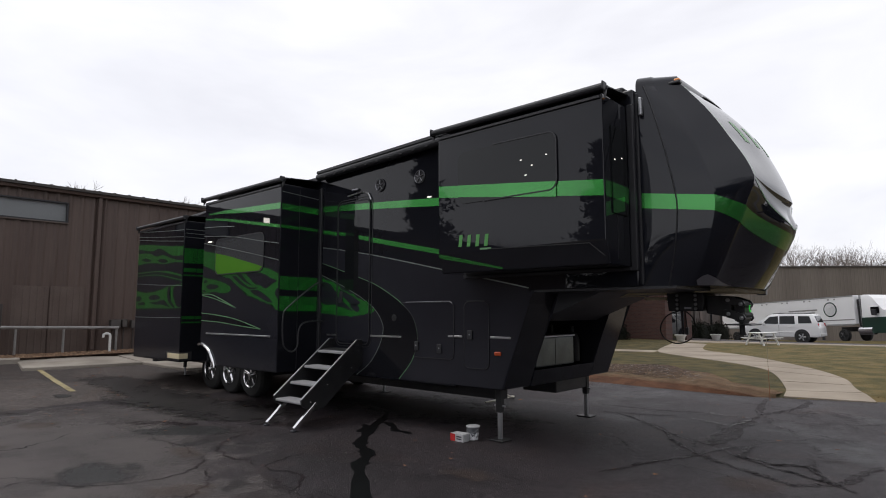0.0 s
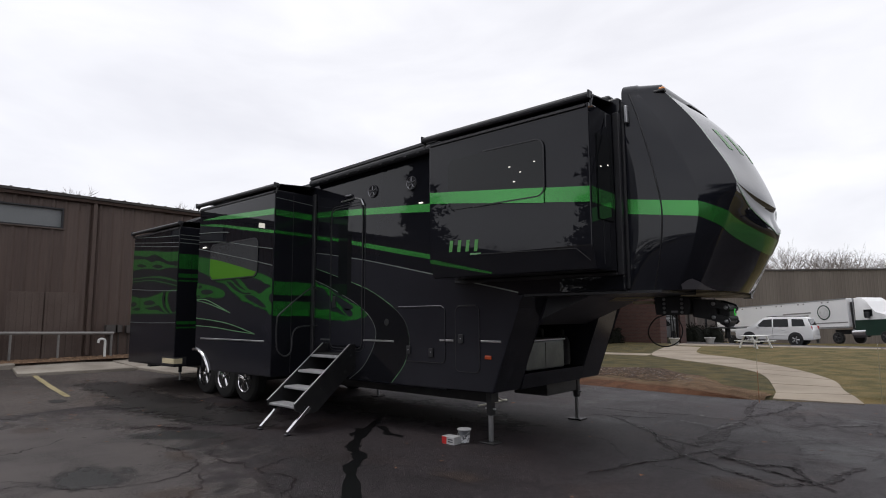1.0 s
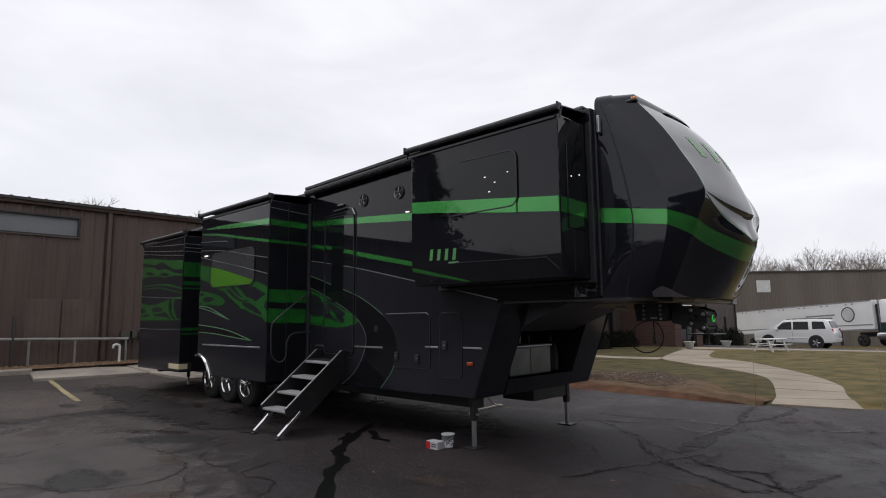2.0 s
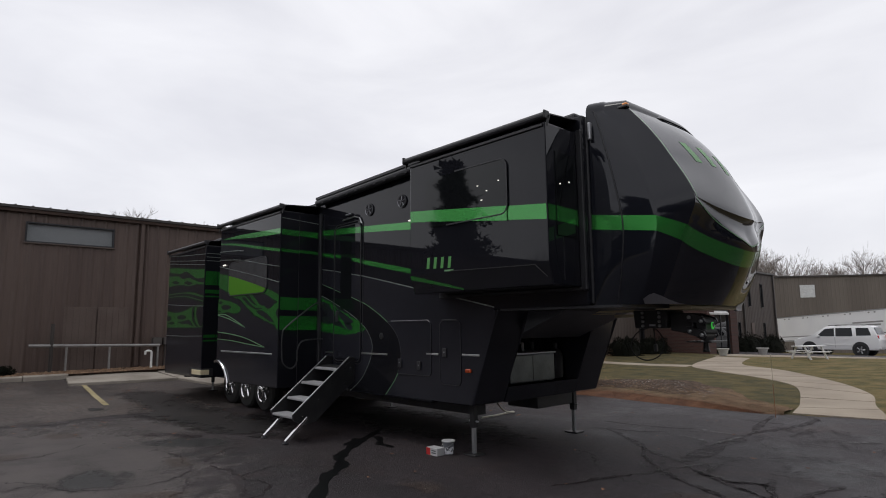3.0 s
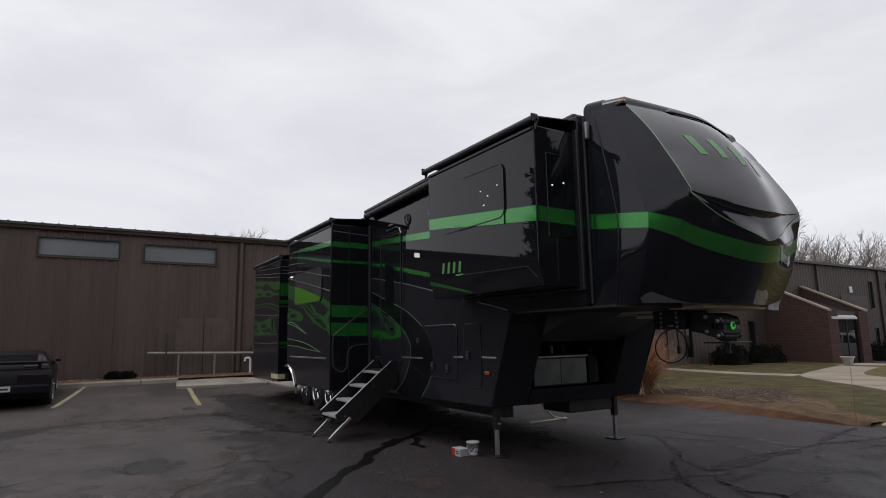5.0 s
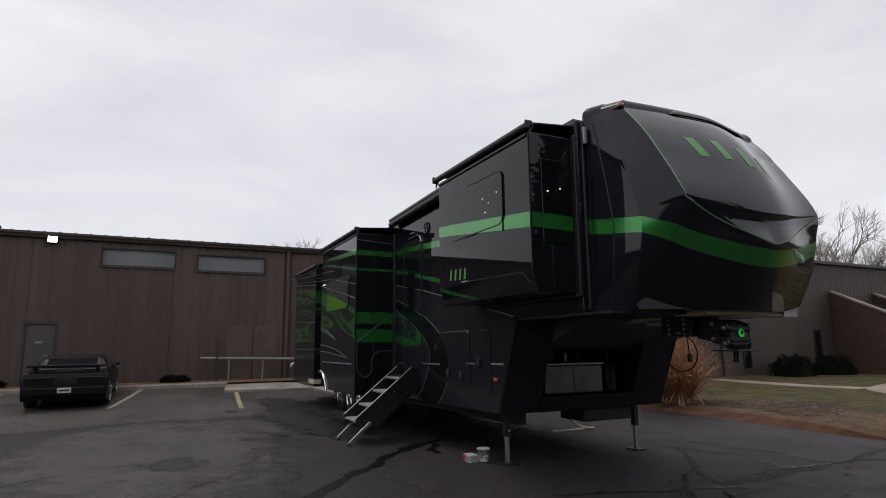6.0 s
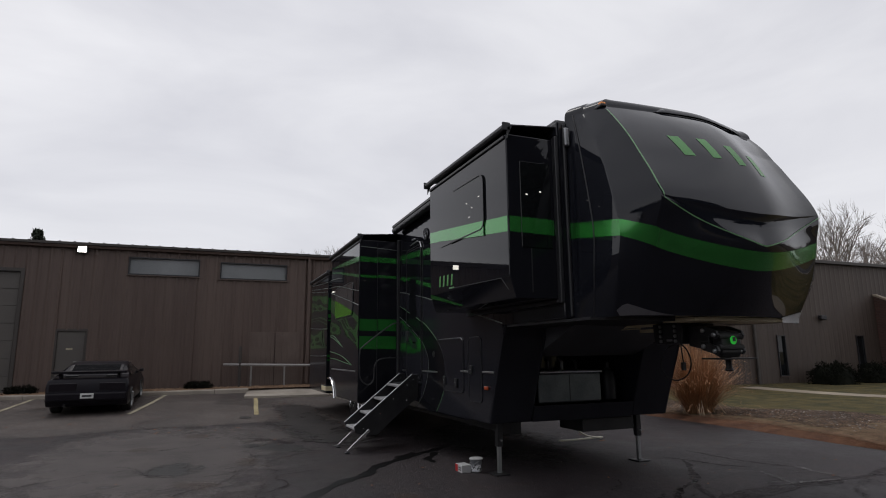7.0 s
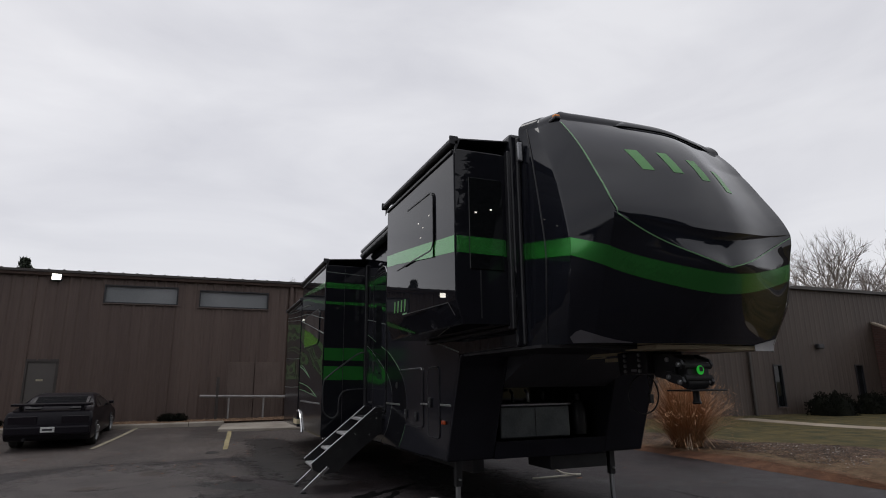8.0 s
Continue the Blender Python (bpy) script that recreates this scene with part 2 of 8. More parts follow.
CLADPALE = node_mat("paler_brown_panel", (0.097, 0.068, 0.057), 0.6, 0.0, (0.126, 0.093, 0.078), 1.2, 30, 0.05)
DOORBROWN = node_mat("brown_grey_door_paint", (0.085, 0.076, 0.070), 0.5, 0.0, (0.10, 0.09, 0.082), 1, 40)


def brick_mat():
    m = bpy.data.materials.new("brown_red_brickwork")
    m.use_nodes = True
    n, l = m.node_tree.nodes, m.node_tree.links
    b = n["Principled BSDF"]
    b.inputs["Roughness"].default_value = 0.9
    co = n.new("ShaderNodeTexCoord")
    mp = n.new("ShaderNodeMapping")
    mp.inputs["Rotation"].default_value = (radians(90), 0, 0)
    t = n.new("ShaderNodeTexBrick")
    t.inputs["Color1"].default_value = (0.085, 0.036, 0.028, 1)
    t.inputs["Color2"].default_value = (0.055, 0.024, 0.020, 1)
    t.inputs["Mortar"].default_value = (0.075, 0.055, 0.047, 1)
    t.inputs["Scale"].default_value = 1.0
    t.inputs["Mortar Size"].default_value = 0.01
    t.inputs["Brick Width"].default_value = 0.21
    t.inputs["Row Height"].default_value = 0.075
    l.new(co.outputs["Object"], mp.inputs["Vector"])
    l.new(mp.outputs["Vector"], t.inputs["Vector"])
    l.new(t.outputs["Color"], b.inputs["Base Color"])
    return m


MORTAR = brick_mat()
CONC = node_mat("concrete", (0.258, 0.212, 0.162), 0.85, 0.0, (0.350, 0.294, 0.228), 0.8, 50, 0.25)
KERB = node_mat("kerb_concrete", (0.25, 0.22, 0.185), 0.88, 0.0, (0.38, 0.34, 0.29), 1.5, 60, 0.35)
LAWN = node_mat("winter_lawn", (0.056, 0.052, 0.006), 0.95, 0.0, (0.160, 0.112, 0.036), 1.5, 110, 0.9, spread=0.10)
GREENLAWN = node_mat("greener_winter_lawn", (0.027, 0.026, 0.002), 0.95, 0.0, (0.096, 0.070, 0.017), 1.8, 110, 0.9, spread=0.085)
BLADE = node_mat("winter_grass_blades", (0.052, 0.046, 0.005), 0.9, 0.0, (0.180, 0.126, 0.042), 1.6, 5, vary=0.28, island=True, spread=0.14)
MULCH = node_mat("brown_mulch", (0.040, 0.025, 0.018), 0.95, 0.0, (0.085, 0.054, 0.038), 3, 40, 0.8)
CHIP = node_mat("wood_chips_and_stones", (0.045, 0.028, 0.019), 0.9, 0.0, (0.135, 0.090, 0.062), 4, 40, 0.3, vary=0.85, island=True)
NEEDLE = node_mat("orange_brown_leaf_litter", (0.155, 0.066, 0.034), 0.95, 0.0, (0.26, 0.128, 0.070), 4, 40, 0.2, vary=0.45, island=True)
STRAW = node_mat("tan_dead_grass", (0.135, 0.080, 0.048), 0.95, 0.0, (0.24, 0.155, 0.095), 4, 40, 0.2, vary=0.4, island=True)
STRAWBASE = node_mat("matted_dead_grass", (0.080, 0.054, 0.027), 0.95, 0.0, (0.180, 0.122, 0.066), 5, 90, 0.9)
LITTERBASE = node_mat("matted_leaf_litter", (0.080, 0.034, 0.019), 0.95, 0.0, (0.185, 0.088, 0.046), 3, 50, 0.8)
PEBBLE = node_mat("pale_stones", (0.15, 0.135, 0.12), 0.85, 0.0, (0.34, 0.31, 0.28), 6, 60, 0.2, vary=0.5, island=True)
DRYGRASS = node_mat("dry_ornamental_grass", (0.36, 0.185, 0.095), 0.85, 0.0, (0.52, 0.32, 0.18), 3, 40, 0.1, vary=0.35, island=True)
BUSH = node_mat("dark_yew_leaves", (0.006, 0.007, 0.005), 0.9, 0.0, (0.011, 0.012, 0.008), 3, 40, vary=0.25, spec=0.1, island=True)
# bark is lightened to put distance haze into the bare trees
BARK = node_mat("hazed_grey_bark", (0.17, 0.145, 0.13), 0.9, 0.0, (0.26, 0.225, 0.20), 3, 40, 0.3)
CONIFER = node_mat("conifer_needles", (0.012, 0.02, 0.012), 0.8, 0.0, (0.025, 0.035, 0.018), 2, 30, vary=0.3, island=True)
POT = node_mat("pale_planter_concrete", (0.46, 0.45, 0.43), 0.8, 0.0, (0.58, 0.57, 0.55), 3, 50, 0.15)
WHITE = node_mat("white_car_paint", (0.82, 0.82, 0.82), 0.25, 0.0, (0.85, 0.85, 0.85), 1, 40, 0.0, 0.7)
TRAILER = node_mat("white_trailer_skin", (0.80, 0.80, 0.80), 0.4, 0.0, (0.85, 0.85, 0.84), 0.6, 40)
DARKGREEN = node_mat("dark_green_paint", (0.012, 0.035, 0.025), 0.3, 0.0, None, 1, 40, 0.0, 0.6)
CARBLACK = node_mat("dark_grey_car_paint", (0.0115, 0.0100, 0.0135), 0.30, 0.0, (0.0135, 0.0120, 0.0158), 1, 600, spec=0.16)
YELLOW = node_mat("worn_yellow_line_paint", (0.26, 0.215, 0.11), 0.85, 0.0, (0.42, 0.35, 0.20), 5, 35, 0.2)
PALELINE = node_mat("worn_cream_line_paint", (0.24, 0.21, 0.15), 0.85, 0.0, (0.42, 0.38, 0.28), 3, 35, 0.2)
TAR = node_mat("crack_sealing_tar", (0.0120, 0.0074, 0.0086), 0.62, 0.0, (0.0225, 0.0140, 0.0160), 3, 50, 0.3)
TAR.node_tree.nodes["Principled BSDF"].inputs["Specular IOR Level"].default_value = 0.2


def worn_through(m, scale, low, high):
    """Lets the ground show through a thin coat in small worn spots."""
    n, l = m.node_tree.nodes, m.node_tree.links
    ns = n.new("ShaderNodeTexNoise")
    ns.inputs["Scale"].default_value = scale
    ns.inputs["Detail"].default_value = 6
    ns.inputs["Roughness"].default_value = 0.7
    mr = n.new("ShaderNodeMapRange")
    mr.inputs["From Min"].default_value, mr.inputs["From Max"].default_value = 0.36, 0.60
    mr.inputs["To Min"].default_value, mr.inputs["To Max"].default_value = low, high
    l.new(n.new("ShaderNodeTexCoord").outputs["Object"], ns.inputs["Vector"])
    l.new(ns.outputs["Fac"], mr.inputs["Value"])
    l.new(mr.outputs["Result"], n["Principled BSDF"].inputs["Alpha"])


worn_through(TAR, 10, 0.55, 0.97)
WETTAR = node_mat("wet_tar", (0.002, 0.002, 0.0025), 0.45, 0.0, (0.004, 0.004, 0.0045), 3, 50, 0.1, spec=0.15)
PVC = node_mat("white_pipe", (0.66, 0.66, 0.64), 0.45, 0.0, None, 4, 60)
HOSE = node_mat("cream_hose", (0.46, 0.43, 0.35), 0.5, 0.0, None, 4, 60)
FADED = node_mat("faded_orange_plastic", (0.30, 0.12, 0.06), 0.6, 0.0, None, 4, 60)
STAKE = node_mat("pale_stake_paint", (0.30, 0.27, 0.19), 0.6, 0.0, (0.36, 0.32, 0.23), 9, 60)
PIPE = node_mat("grey_galvanised_pipe", (0.26, 0.25, 0.24), 0.5, 0.4, (0.34, 0.33, 0.32), 4, 60, 0.1)
CARDWHITE = node_mat("white_printed_card", (0.42, 0.42, 0.43), 0.6, 0.0, (0.50, 0.50, 0.50), 6, 60)
CARDRED = node_mat("red_printed_card", (0.42, 0.02, 0.02), 0.55, 0.0, None, 6, 60)
DUSKY = node_mat("smoky_plastic", (0.10, 0.105, 0.115), 0.35, 0.0, (0.16, 0.165, 0.175), 9, 60)
PRINTED = node_mat("printed_label", (0.07, 0.075, 0.085), 0.5, 0.0, (0.72, 0.73, 0.75), 22, 60, amount=0.48, spread=0.02)
BAR = node_mat("dark_printed_bar", (0.03, 0.03, 0.035), 0.5, 0.0, None, 6, 60)
PLATEWHITE = node_mat("pale_plate", (0.55, 0.56, 0.55), 0.4, 0.0, None, 6, 60)
# slight emission brightens the decal, which is no lamp
GLOWGREEN = node_mat("glowing_green_decal", (0.03, 0.75, 0.06), 0.4, 0.0, None, 6, 60, emit=0.12)

# ---- mesh helpers ----


def part(name, bm, mat, parent=None, label="", smooth=False):
    me = bpy.data.meshes.new(name)
    bmesh.ops.recalc_face_normals(bm, faces=bm.faces)
    bm.to_mesh(me)
    bm.free()
    if smooth:
        me.shade_smooth()
        me.set_sharp_from_angle(angle=radians(35))
    me.materials.append(mat)
    ob = new(name, me)
    if parent:
        ob.parent = parent
    if label:
        tagged(ob, label)
    return ob


def empty(name, place=(0, 0, 0)):
    ob = new(name)
    ob.location = place
    return ob


def box(bm, lo, hi, bevel=0.0, seg=1):
    r = bmesh.ops.create_cube(bm, size=1.0)
    for v in r["verts"]:
        v.co = Vector([(lo[k] + hi[k]) / 2 + v.co[k] * (hi[k] - lo[k]) for k in range(3)])
    if bevel:
        es = list({e for v in r["verts"] for e in v.link_edges})
        bmesh.ops.bevel(bm, geom=es, offset=bevel, segments=seg, profile=0.5, affect="EDGES")
    return bm


def boxed(lo, hi, bevel=0.0, seg=1):
    return box(bmesh.new(), lo, hi, bevel, seg)


def tube(bm, pts, r, seg=8, cap=True):
    """A round bar through the points."""
    pts = [Vector(p) for p in pts]
    rings = []
    for i, p in enumerate(pts):
        d = (pts[min(i + 1, len(pts) - 1)] - pts[max(i - 1, 0)]).normalized()
        a = d.orthogonal().normalized() if i == 0 else (prev - d * prev.dot(d)).normalized()
        prev = a
        b = d.cross(a)
        rr = r[i] if isinstance(r, (list, tuple)) else r
        rings.append([bm.verts.new(p + (a * math.cos(2 * math.pi * k / seg) + b * math.sin(2 * math.pi * k / seg)) * rr) for k in range(seg)])
    for r0, r1 in zip(rings, rings[1:]):
        for k in range(seg):
            bm.faces.new((r0[k], r0[(k + 1) % seg], r1[(k + 1) % seg], r1[k]))
    if cap:
        bm.faces.new(rings[0])
        bm.faces.new(rings[-1])
    return bm


def tubed(pts, r, seg=8):
    return tube(bmesh.new(), pts, r, seg)


def prism(bm, pts, axis, lo, hi, bevel=0.0):
    """The outline pts, extruded along an axis from lo to hi. The outline lies in the two other axes, in order."""
    def at(p, h):
        if axis == "y":
            return Vector((p[0], h, p[1]))
        if axis == "x":
            return Vector((h, p[0], p[1]))
        return Vector((p[0], p[1], h))
    a = [bm.verts.new(at(p, lo)) for p in pts]
    b = [bm.verts.new(at(p, hi)) for p in pts]
    fs = [bm.faces.new(a), bm.faces.new(b[::-1])]
    for k in range(len(pts)):
        fs.append(bm.faces.new((a[k], a[(k + 1) % len(pts)], b[(k + 1) % len(pts)], b[k])))
    if bevel:
        es = list({e for f in fs for e in f.edges})
        bmesh.ops.bevel(bm, geom=es, offset=bevel, segments=2, profile=0.5, affect="EDGES")
    return bm


def prismed(pts, axis, lo, hi, bevel=0.0):
    return prism(bmesh.new(), pts, axis, lo, hi, bevel)


def lathe(bm, prof, centre, axis="z", seg=24, capped=True):
    """A turned shape: prof is (radius, height) along the axis."""
    rings = []
    for r, h in prof:
        ring = []
        for k in range(seg):
            c, s = r * math.cos(2 * math.pi * k / seg), r * math.sin(2 * math.pi * k / seg)
            v = {"z": (c, s, h), "y": (c, h, s), "x": (h, c, s)}[axis]
            ring.append(bm.verts.new(Vector(centre) + Vector(v)))
        rings.append(ring)
    for a, b in zip(rings, rings[1:]):
        for k in range(seg):
            bm.faces.new((a[k], a[(k + 1) % seg], b[(k + 1) % seg], b[k]))
    if capped:
        bm.faces.new(rings[0])
        bm.faces.new(rings[-1])
    return bm


def rounded(x0, z0, x1, z1, r, n=5):
    """The outline of a rectangle with round corners."""
    out = []
    for cx, cz, a0 in ((x1 - r, z1 - r, 0), (x0 + r, z1 - r, 90), (x0 + r, z0 + r, 180), (x1 - r, z0 + r, 270)):
        out += [(cx + r * math.cos(radians(a0 + 90 * k / n)), cz + r * math.sin(radians(a0 + 90 * k / n))) for k in range(n + 1)]
    return out


def ring_strip(pts, y, width, depth=0.004, closed=True):
    """A narrow raised line along an outline in a wall y = const, on its -y face."""
    bm = bmesh.new()
    n = len(pts)
    rows = []
    for i in range(n):
        p = Vector(pts[i])
        q0 = Vector(pts[(i - 1) % n] if closed or i else pts[0])
        q1 = Vector(pts[(i + 1) % n] if closed or i < n - 1 else pts[-1])
        d = (q1 - q0)
        d = d.normalized() if d.length > 1e-9 else Vector((1, 0))
        s = Vector((-d.y, d.x)) * width / 2
        rows.append([bm.verts.new((w.x, yy, w.y)) for yy in (y, y - depth) for w in (p + s, p - s)])
    for i in range(n if closed else n - 1):
        a, b = rows[i], rows[(i + 1) % n]
        bm.faces.new((a[2], a[3], b[3], b[2]))
        bm.faces.new((a[0], a[2], b[2], b[0]))
        bm.faces.new((a[3], a[1], b[1], b[3]))
    return bm


def lerp(table, v):
    xs, ys = [a for a, _ in table], [b for _, b in table]
    return float(np.interp(v, xs, ys))


def smooth_lerp(table, v):
    """A smooth curve through a short table."""
    n = len(table)
    if v <= table[0][0]:
        return table[0][1]
    if v >= table[-1][0]:
        return table[-1][1]
    i = max(k for k in range(n - 1) if table[k][0] <= v)
    (x0, y0), (x1, y1) = table[i], table[i + 1]
    m = []
    for k in (i, i + 1):
        a, b = table[max(k - 1, 0)], table[min(k + 1, n - 1)]
        m.append((b[1] - a[1]) / (b[0] - a[0]))
    t = (v - x0) / (x1 - x0)
    h = x1 - x0
    return (2 * t**3 - 3 * t**2 + 1) * y0 + (t**3 - 2 * t**2 + t) * h * m[0] + (-2 * t**3 + 3 * t**2) * y1 + (t**3 - t**2) * h * m[1]


def ground_z(x, y):
    """The lot rises gently towards the buildings and falls away beyond the lawn."""
    up = 0.0052 * max(0.0, -9.0 - max(x, -19.0)) ** 2
    if y > 14:
        up *= max(0.35, 1 - (y - 14) * 0.05)
    return up - 0.0017 * min(28.0, max(0.0, y - 27.0)) ** 2 - 0.06 * min(12.0, max(0.0, y - 53.0))


def sheet(xs, ys, z=0.0, inside=None):
    """A ground sheet that follows ground_z, on a grid."""
    bm = bmesh.new()
    vs = [[bm.verts.new((x, y, ground_z(x, y) + z)) for y in ys] for x in xs]
    for i in range(len(xs) - 1):
        for j in range(len(ys) - 1):
            if inside is None or inside((xs[i] + xs[i + 1]) / 2, (ys[j] + ys[j + 1]) / 2):
                bm.faces.new((vs[i][j], vs[i + 1][j], vs[i + 1][j + 1], vs[i][j + 1]))
    for v in [v for v in bm.verts if not v.link_faces]:
        bm.verts.remove(v)
    return bm


def strip(line, width, z, ragged=0.0, thick=0.0, rng=None):
    """A band on the ground along a line of (x, y), with a ragged width."""
    bm = bmesh.new()
    rows = []
    for i, (x, y) in enumerate(line):
        a, b = Vector(line[max(i - 1, 0)]), Vector(line[min(i + 1, len(line) - 1)])
        d = (b - a).normalized()
        s = Vector((-d.y, d.x))
        w = (width[i] if isinstance(width, (list, tuple)) else width) / 2
        l0 = w * (1 + ragged * (rng.random() - 0.5) * 2) if rng else w
        l1 = w * (1 + ragged * (rng.random() - 0.5) * 2) if rng else w
        p, q = Vector((x, y)) + s * l0, Vector((x, y)) - s * l1
        top = [bm.verts.new((v.x, v.y, ground_z(v.x, v.y) + z)) for v in (p, q)]
        low = [bm.verts.new((v.x, v.y, ground_z(v.x, v.y) + z - thick)) for v in (p, q)] if thick else None
        rows.append((top, low))
    for (t0, b0), (t1, b1) in zip(rows, rows[1:]):
        bm.faces.new((t0[0], t0[1], t1[1], t1[0]))
        if thick:
            bm.faces.new((t0[0], t1[0], b1[0], b0[0]))
            bm.faces.new((t0[1], b0[1], b1[1], t1[1]))
    if thick:
        for t, b in (rows[0], rows[-1]):
            bm.faces.new((t[0], t[1], b[1], b[0]))
    return bm


def spline(pts, n=8):
    """A smooth line through a few plan points."""
    out = []
    for i in range(len(pts) - 1):
        p = [Vector(pts[min(max(k, 0), len(pts) - 1)]) for k in (i - 1, i, i + 1, i + 2)]
        for k in range(n):
            t = k / n
            v = 0.5 * (2 * p[1] + (p[2] - p[0]) * t + (2 * p[0] - 5 * p[1] + 4 * p[2] - p[3]) * t**2 + (3 * p[1] - p[0] - 3 * p[2] + p[3]) * t**3)
            out.append(tuple(v))
    out.append(tuple(pts[-1]))
    return out

# ---- ground ----
def steps(*runs):
    out = []
    for a, b, n in runs:
        out += [a + (b - a) * k / n for k in range(n)]
    return out + [runs[-1][1]]


ground = part("ground", sheet(steps((-700, -60, 4), (-60, -20, 8), (-20, -8, 12), (-8, 60, 8), (60, 700, 4)),
                              steps((-700, -40, 4), (-40, 20, 15), (20, 60, 30), (60, 700, 4)), -0.06), LAWN)
tagged(ground, "winter grass and earth reaching to the horizon", "ground", kind="structure")
lot = part("pavement", sheet(steps((-17.3, -9, 12), (-9, 40, 10)), steps((-45, 26, 20), (26, 33.2, 8), (33.2, 72, 26))), ASPHALT)
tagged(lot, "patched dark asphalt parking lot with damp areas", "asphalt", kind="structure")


seam_edge = [(-10.9 + 0.25 * math.sin(0.9 * k) + 0.12 * math.sin(2.3 * k), -45 + k) for k in range(58)]
old_bm = bmesh.new()
prev = None
for x, y in seam_edge:
    row = [old_bm.verts.new((-17.3 + (x + 17.3) * j / 8, y, ground_z(-17.3 + (x + 17.3) * j / 8, y) + 0.004)) for j in range(9)]
    if prev:
        for j in range(8):
            old_bm.faces.new((prev[j], prev[j + 1], row[j + 1], row[j]))
    prev = row
tagged(part("pavement_old", old_bm, OLDASPHALT), "older brown-grey asphalt of the parking bays", "asphalt", kind="structure")


def lawn_edge(x):
    """Where the asphalt ends and the planting begins."""
    return 11.55 + 0.10 * math.sin(x * 0.9) + (0.35 if x < -5 else 0.0) * min(1, (-5 - x) / 3) + max(0, x + 2.2) * 0.42


LAWN_FAR = 31.0


def lawn_part(name, west, mat, label):
    """The lawn on one side of the footpath."""
    bm = bmesh.new()
    cols = []
    for x in steps((-17.0, 30, 94)):
        y0 = lawn_edge(x)
        cols.append([bm.verts.new((x, y0 + (LAWN_FAR - y0) * k / 24, ground_z(x, y0 + (LAWN_FAR - y0) * k / 24) + (-0.02 if k == 0 else 0.055))) for k in range(25)])
    for a, b in zip(cols, cols[1:]):
        for k in range(24):
            c = (a[k].co + b[k + 1].co) / 2
            edge = lerp([(11.7, -1.7), (16.0, -2.8), (18.2, -4.0), (20.7, -6.2), (22.7, -8.0), (28.0, -9.4)], c.y)
            if (c.x < edge) == west:
                bm.faces.new((a[k], b[k], b[k + 1], a[k + 1]))
    for v in [v for v in bm.verts if not v.link_faces]:
        bm.verts.remove(v)
    return tagged(part(name, bm, mat), label, "lawn", kind="structure")


lawn_part("lawn_west", True, GREENLAWN, "patchy dark green and tan winter grass by the building")
lawn_part("lawn_east", False, LAWN, "short tan-green winter lawn inside the curving path")


def path_thing(name, inner, outer, label, mat=CONC, z=0.066, slabs=14):
    """A concrete path as single slabs between two edge lines."""
    top = empty(name)
    a, b = spline(inner, 6), spline(outer, 6)
    n = slabs
    for i in range(n):
        bm = bmesh.new()
        quad = []
        for u in (i / n + 0.0022, (i + 1) / n - 0.0022):
            k = u * (len(a) - 1)
            j = min(int(k), len(a) - 2)
            p = Vector(a[j]).lerp(Vector(a[j + 1]), k - j)
            q = Vector(b[j]).lerp(Vector(b[j + 1]), k - j)
            quad.append((p, q))
        (p0, q0), (p1, q1) = quad
        ring = []
        for side, us in ((a, [i / n + 0.0022 + (1 / n - 0.0044) * k / 5 for k in range(6)]), (b, [(i + 1) / n - 0.0022 - (1 / n - 0.0044) * k / 5 for k in range(6)])):
            for u in us:
                k = u * (len(side) - 1)
                j = min(int(k), len(side) - 2)
                ring.append(Vector(side[j]).lerp(Vector(side[j + 1]), k - j))
        up = [bm.verts.new((v.x, v.y, ground_z(v.x, v.y) + max(0.016, min(z, 0.095 * (v.y - lawn_edge(v.x))))))  for v in ring]
        dn = [bm.verts.new((v.x, v.y, ground_z(v.x, v.y) + z - 0.12)) for v in ring]
        bm.faces.new(up)
        for k in range(12):
            bm.faces.new((up[k], up[(k + 1) % 12], dn[(k + 1) % 12], dn[k]))
        part("slab", bm, mat, top)
    return tagged(top, label, "footpath", kind="structure")


path_thing("path", [(-2.2, 11.75), (-2.42, 12.96), (-3.48, 16.3), (-4.95, 18.17), (-7.1, 19.98), (-8.6, 22.0), (-10.2, 28.2)],
           [(-0.85, 12.1), (-1.3, 13.5), (-1.8, 15.6), (-3.07, 18.2), (-5.34, 21.46), (-7.3, 23.4), (-8.6, 27.8)],
           "pale concrete footpath curving across the lawn to the entrance", slabs=9)
path_thing("path", [(-8.35, 20.9), (-10.5, 20.6), (-13.5, 20.4)], [(-8.5, 22.0), (-10.5, 21.6), (-13.5, 21.4)],
           "narrow concrete footpath branching towards the building", slabs=5)
path_thing("path", [(-10.6, 28.6), (-6, 30.2), (0, 31.5), (12, 33)], [(-10.6, 31.2), (-6, 31.8), (0, 33.0), (12, 34.4)],
           "pale concrete pavement along the far side of the lawn", slabs=14)

# planting bed of mulch and leaf litter between lot and lawn
def bed_depth(x):
    """How far the bed reaches back from the asphalt."""
    return lerp([(-13, 2.8), (-9, 2.9), (-7.6, 3.0), (-6.9, 3.8), (-6.2, 4.1), (-5.5, 3.95), (-4.7, 3.3), (-3.7, 2.1), (-3.0, 1.35), (-2.3, 0.9)], x) + 0.14 * math.sin(x * 4.1) + 0.08 * math.sin(x * 9.7)


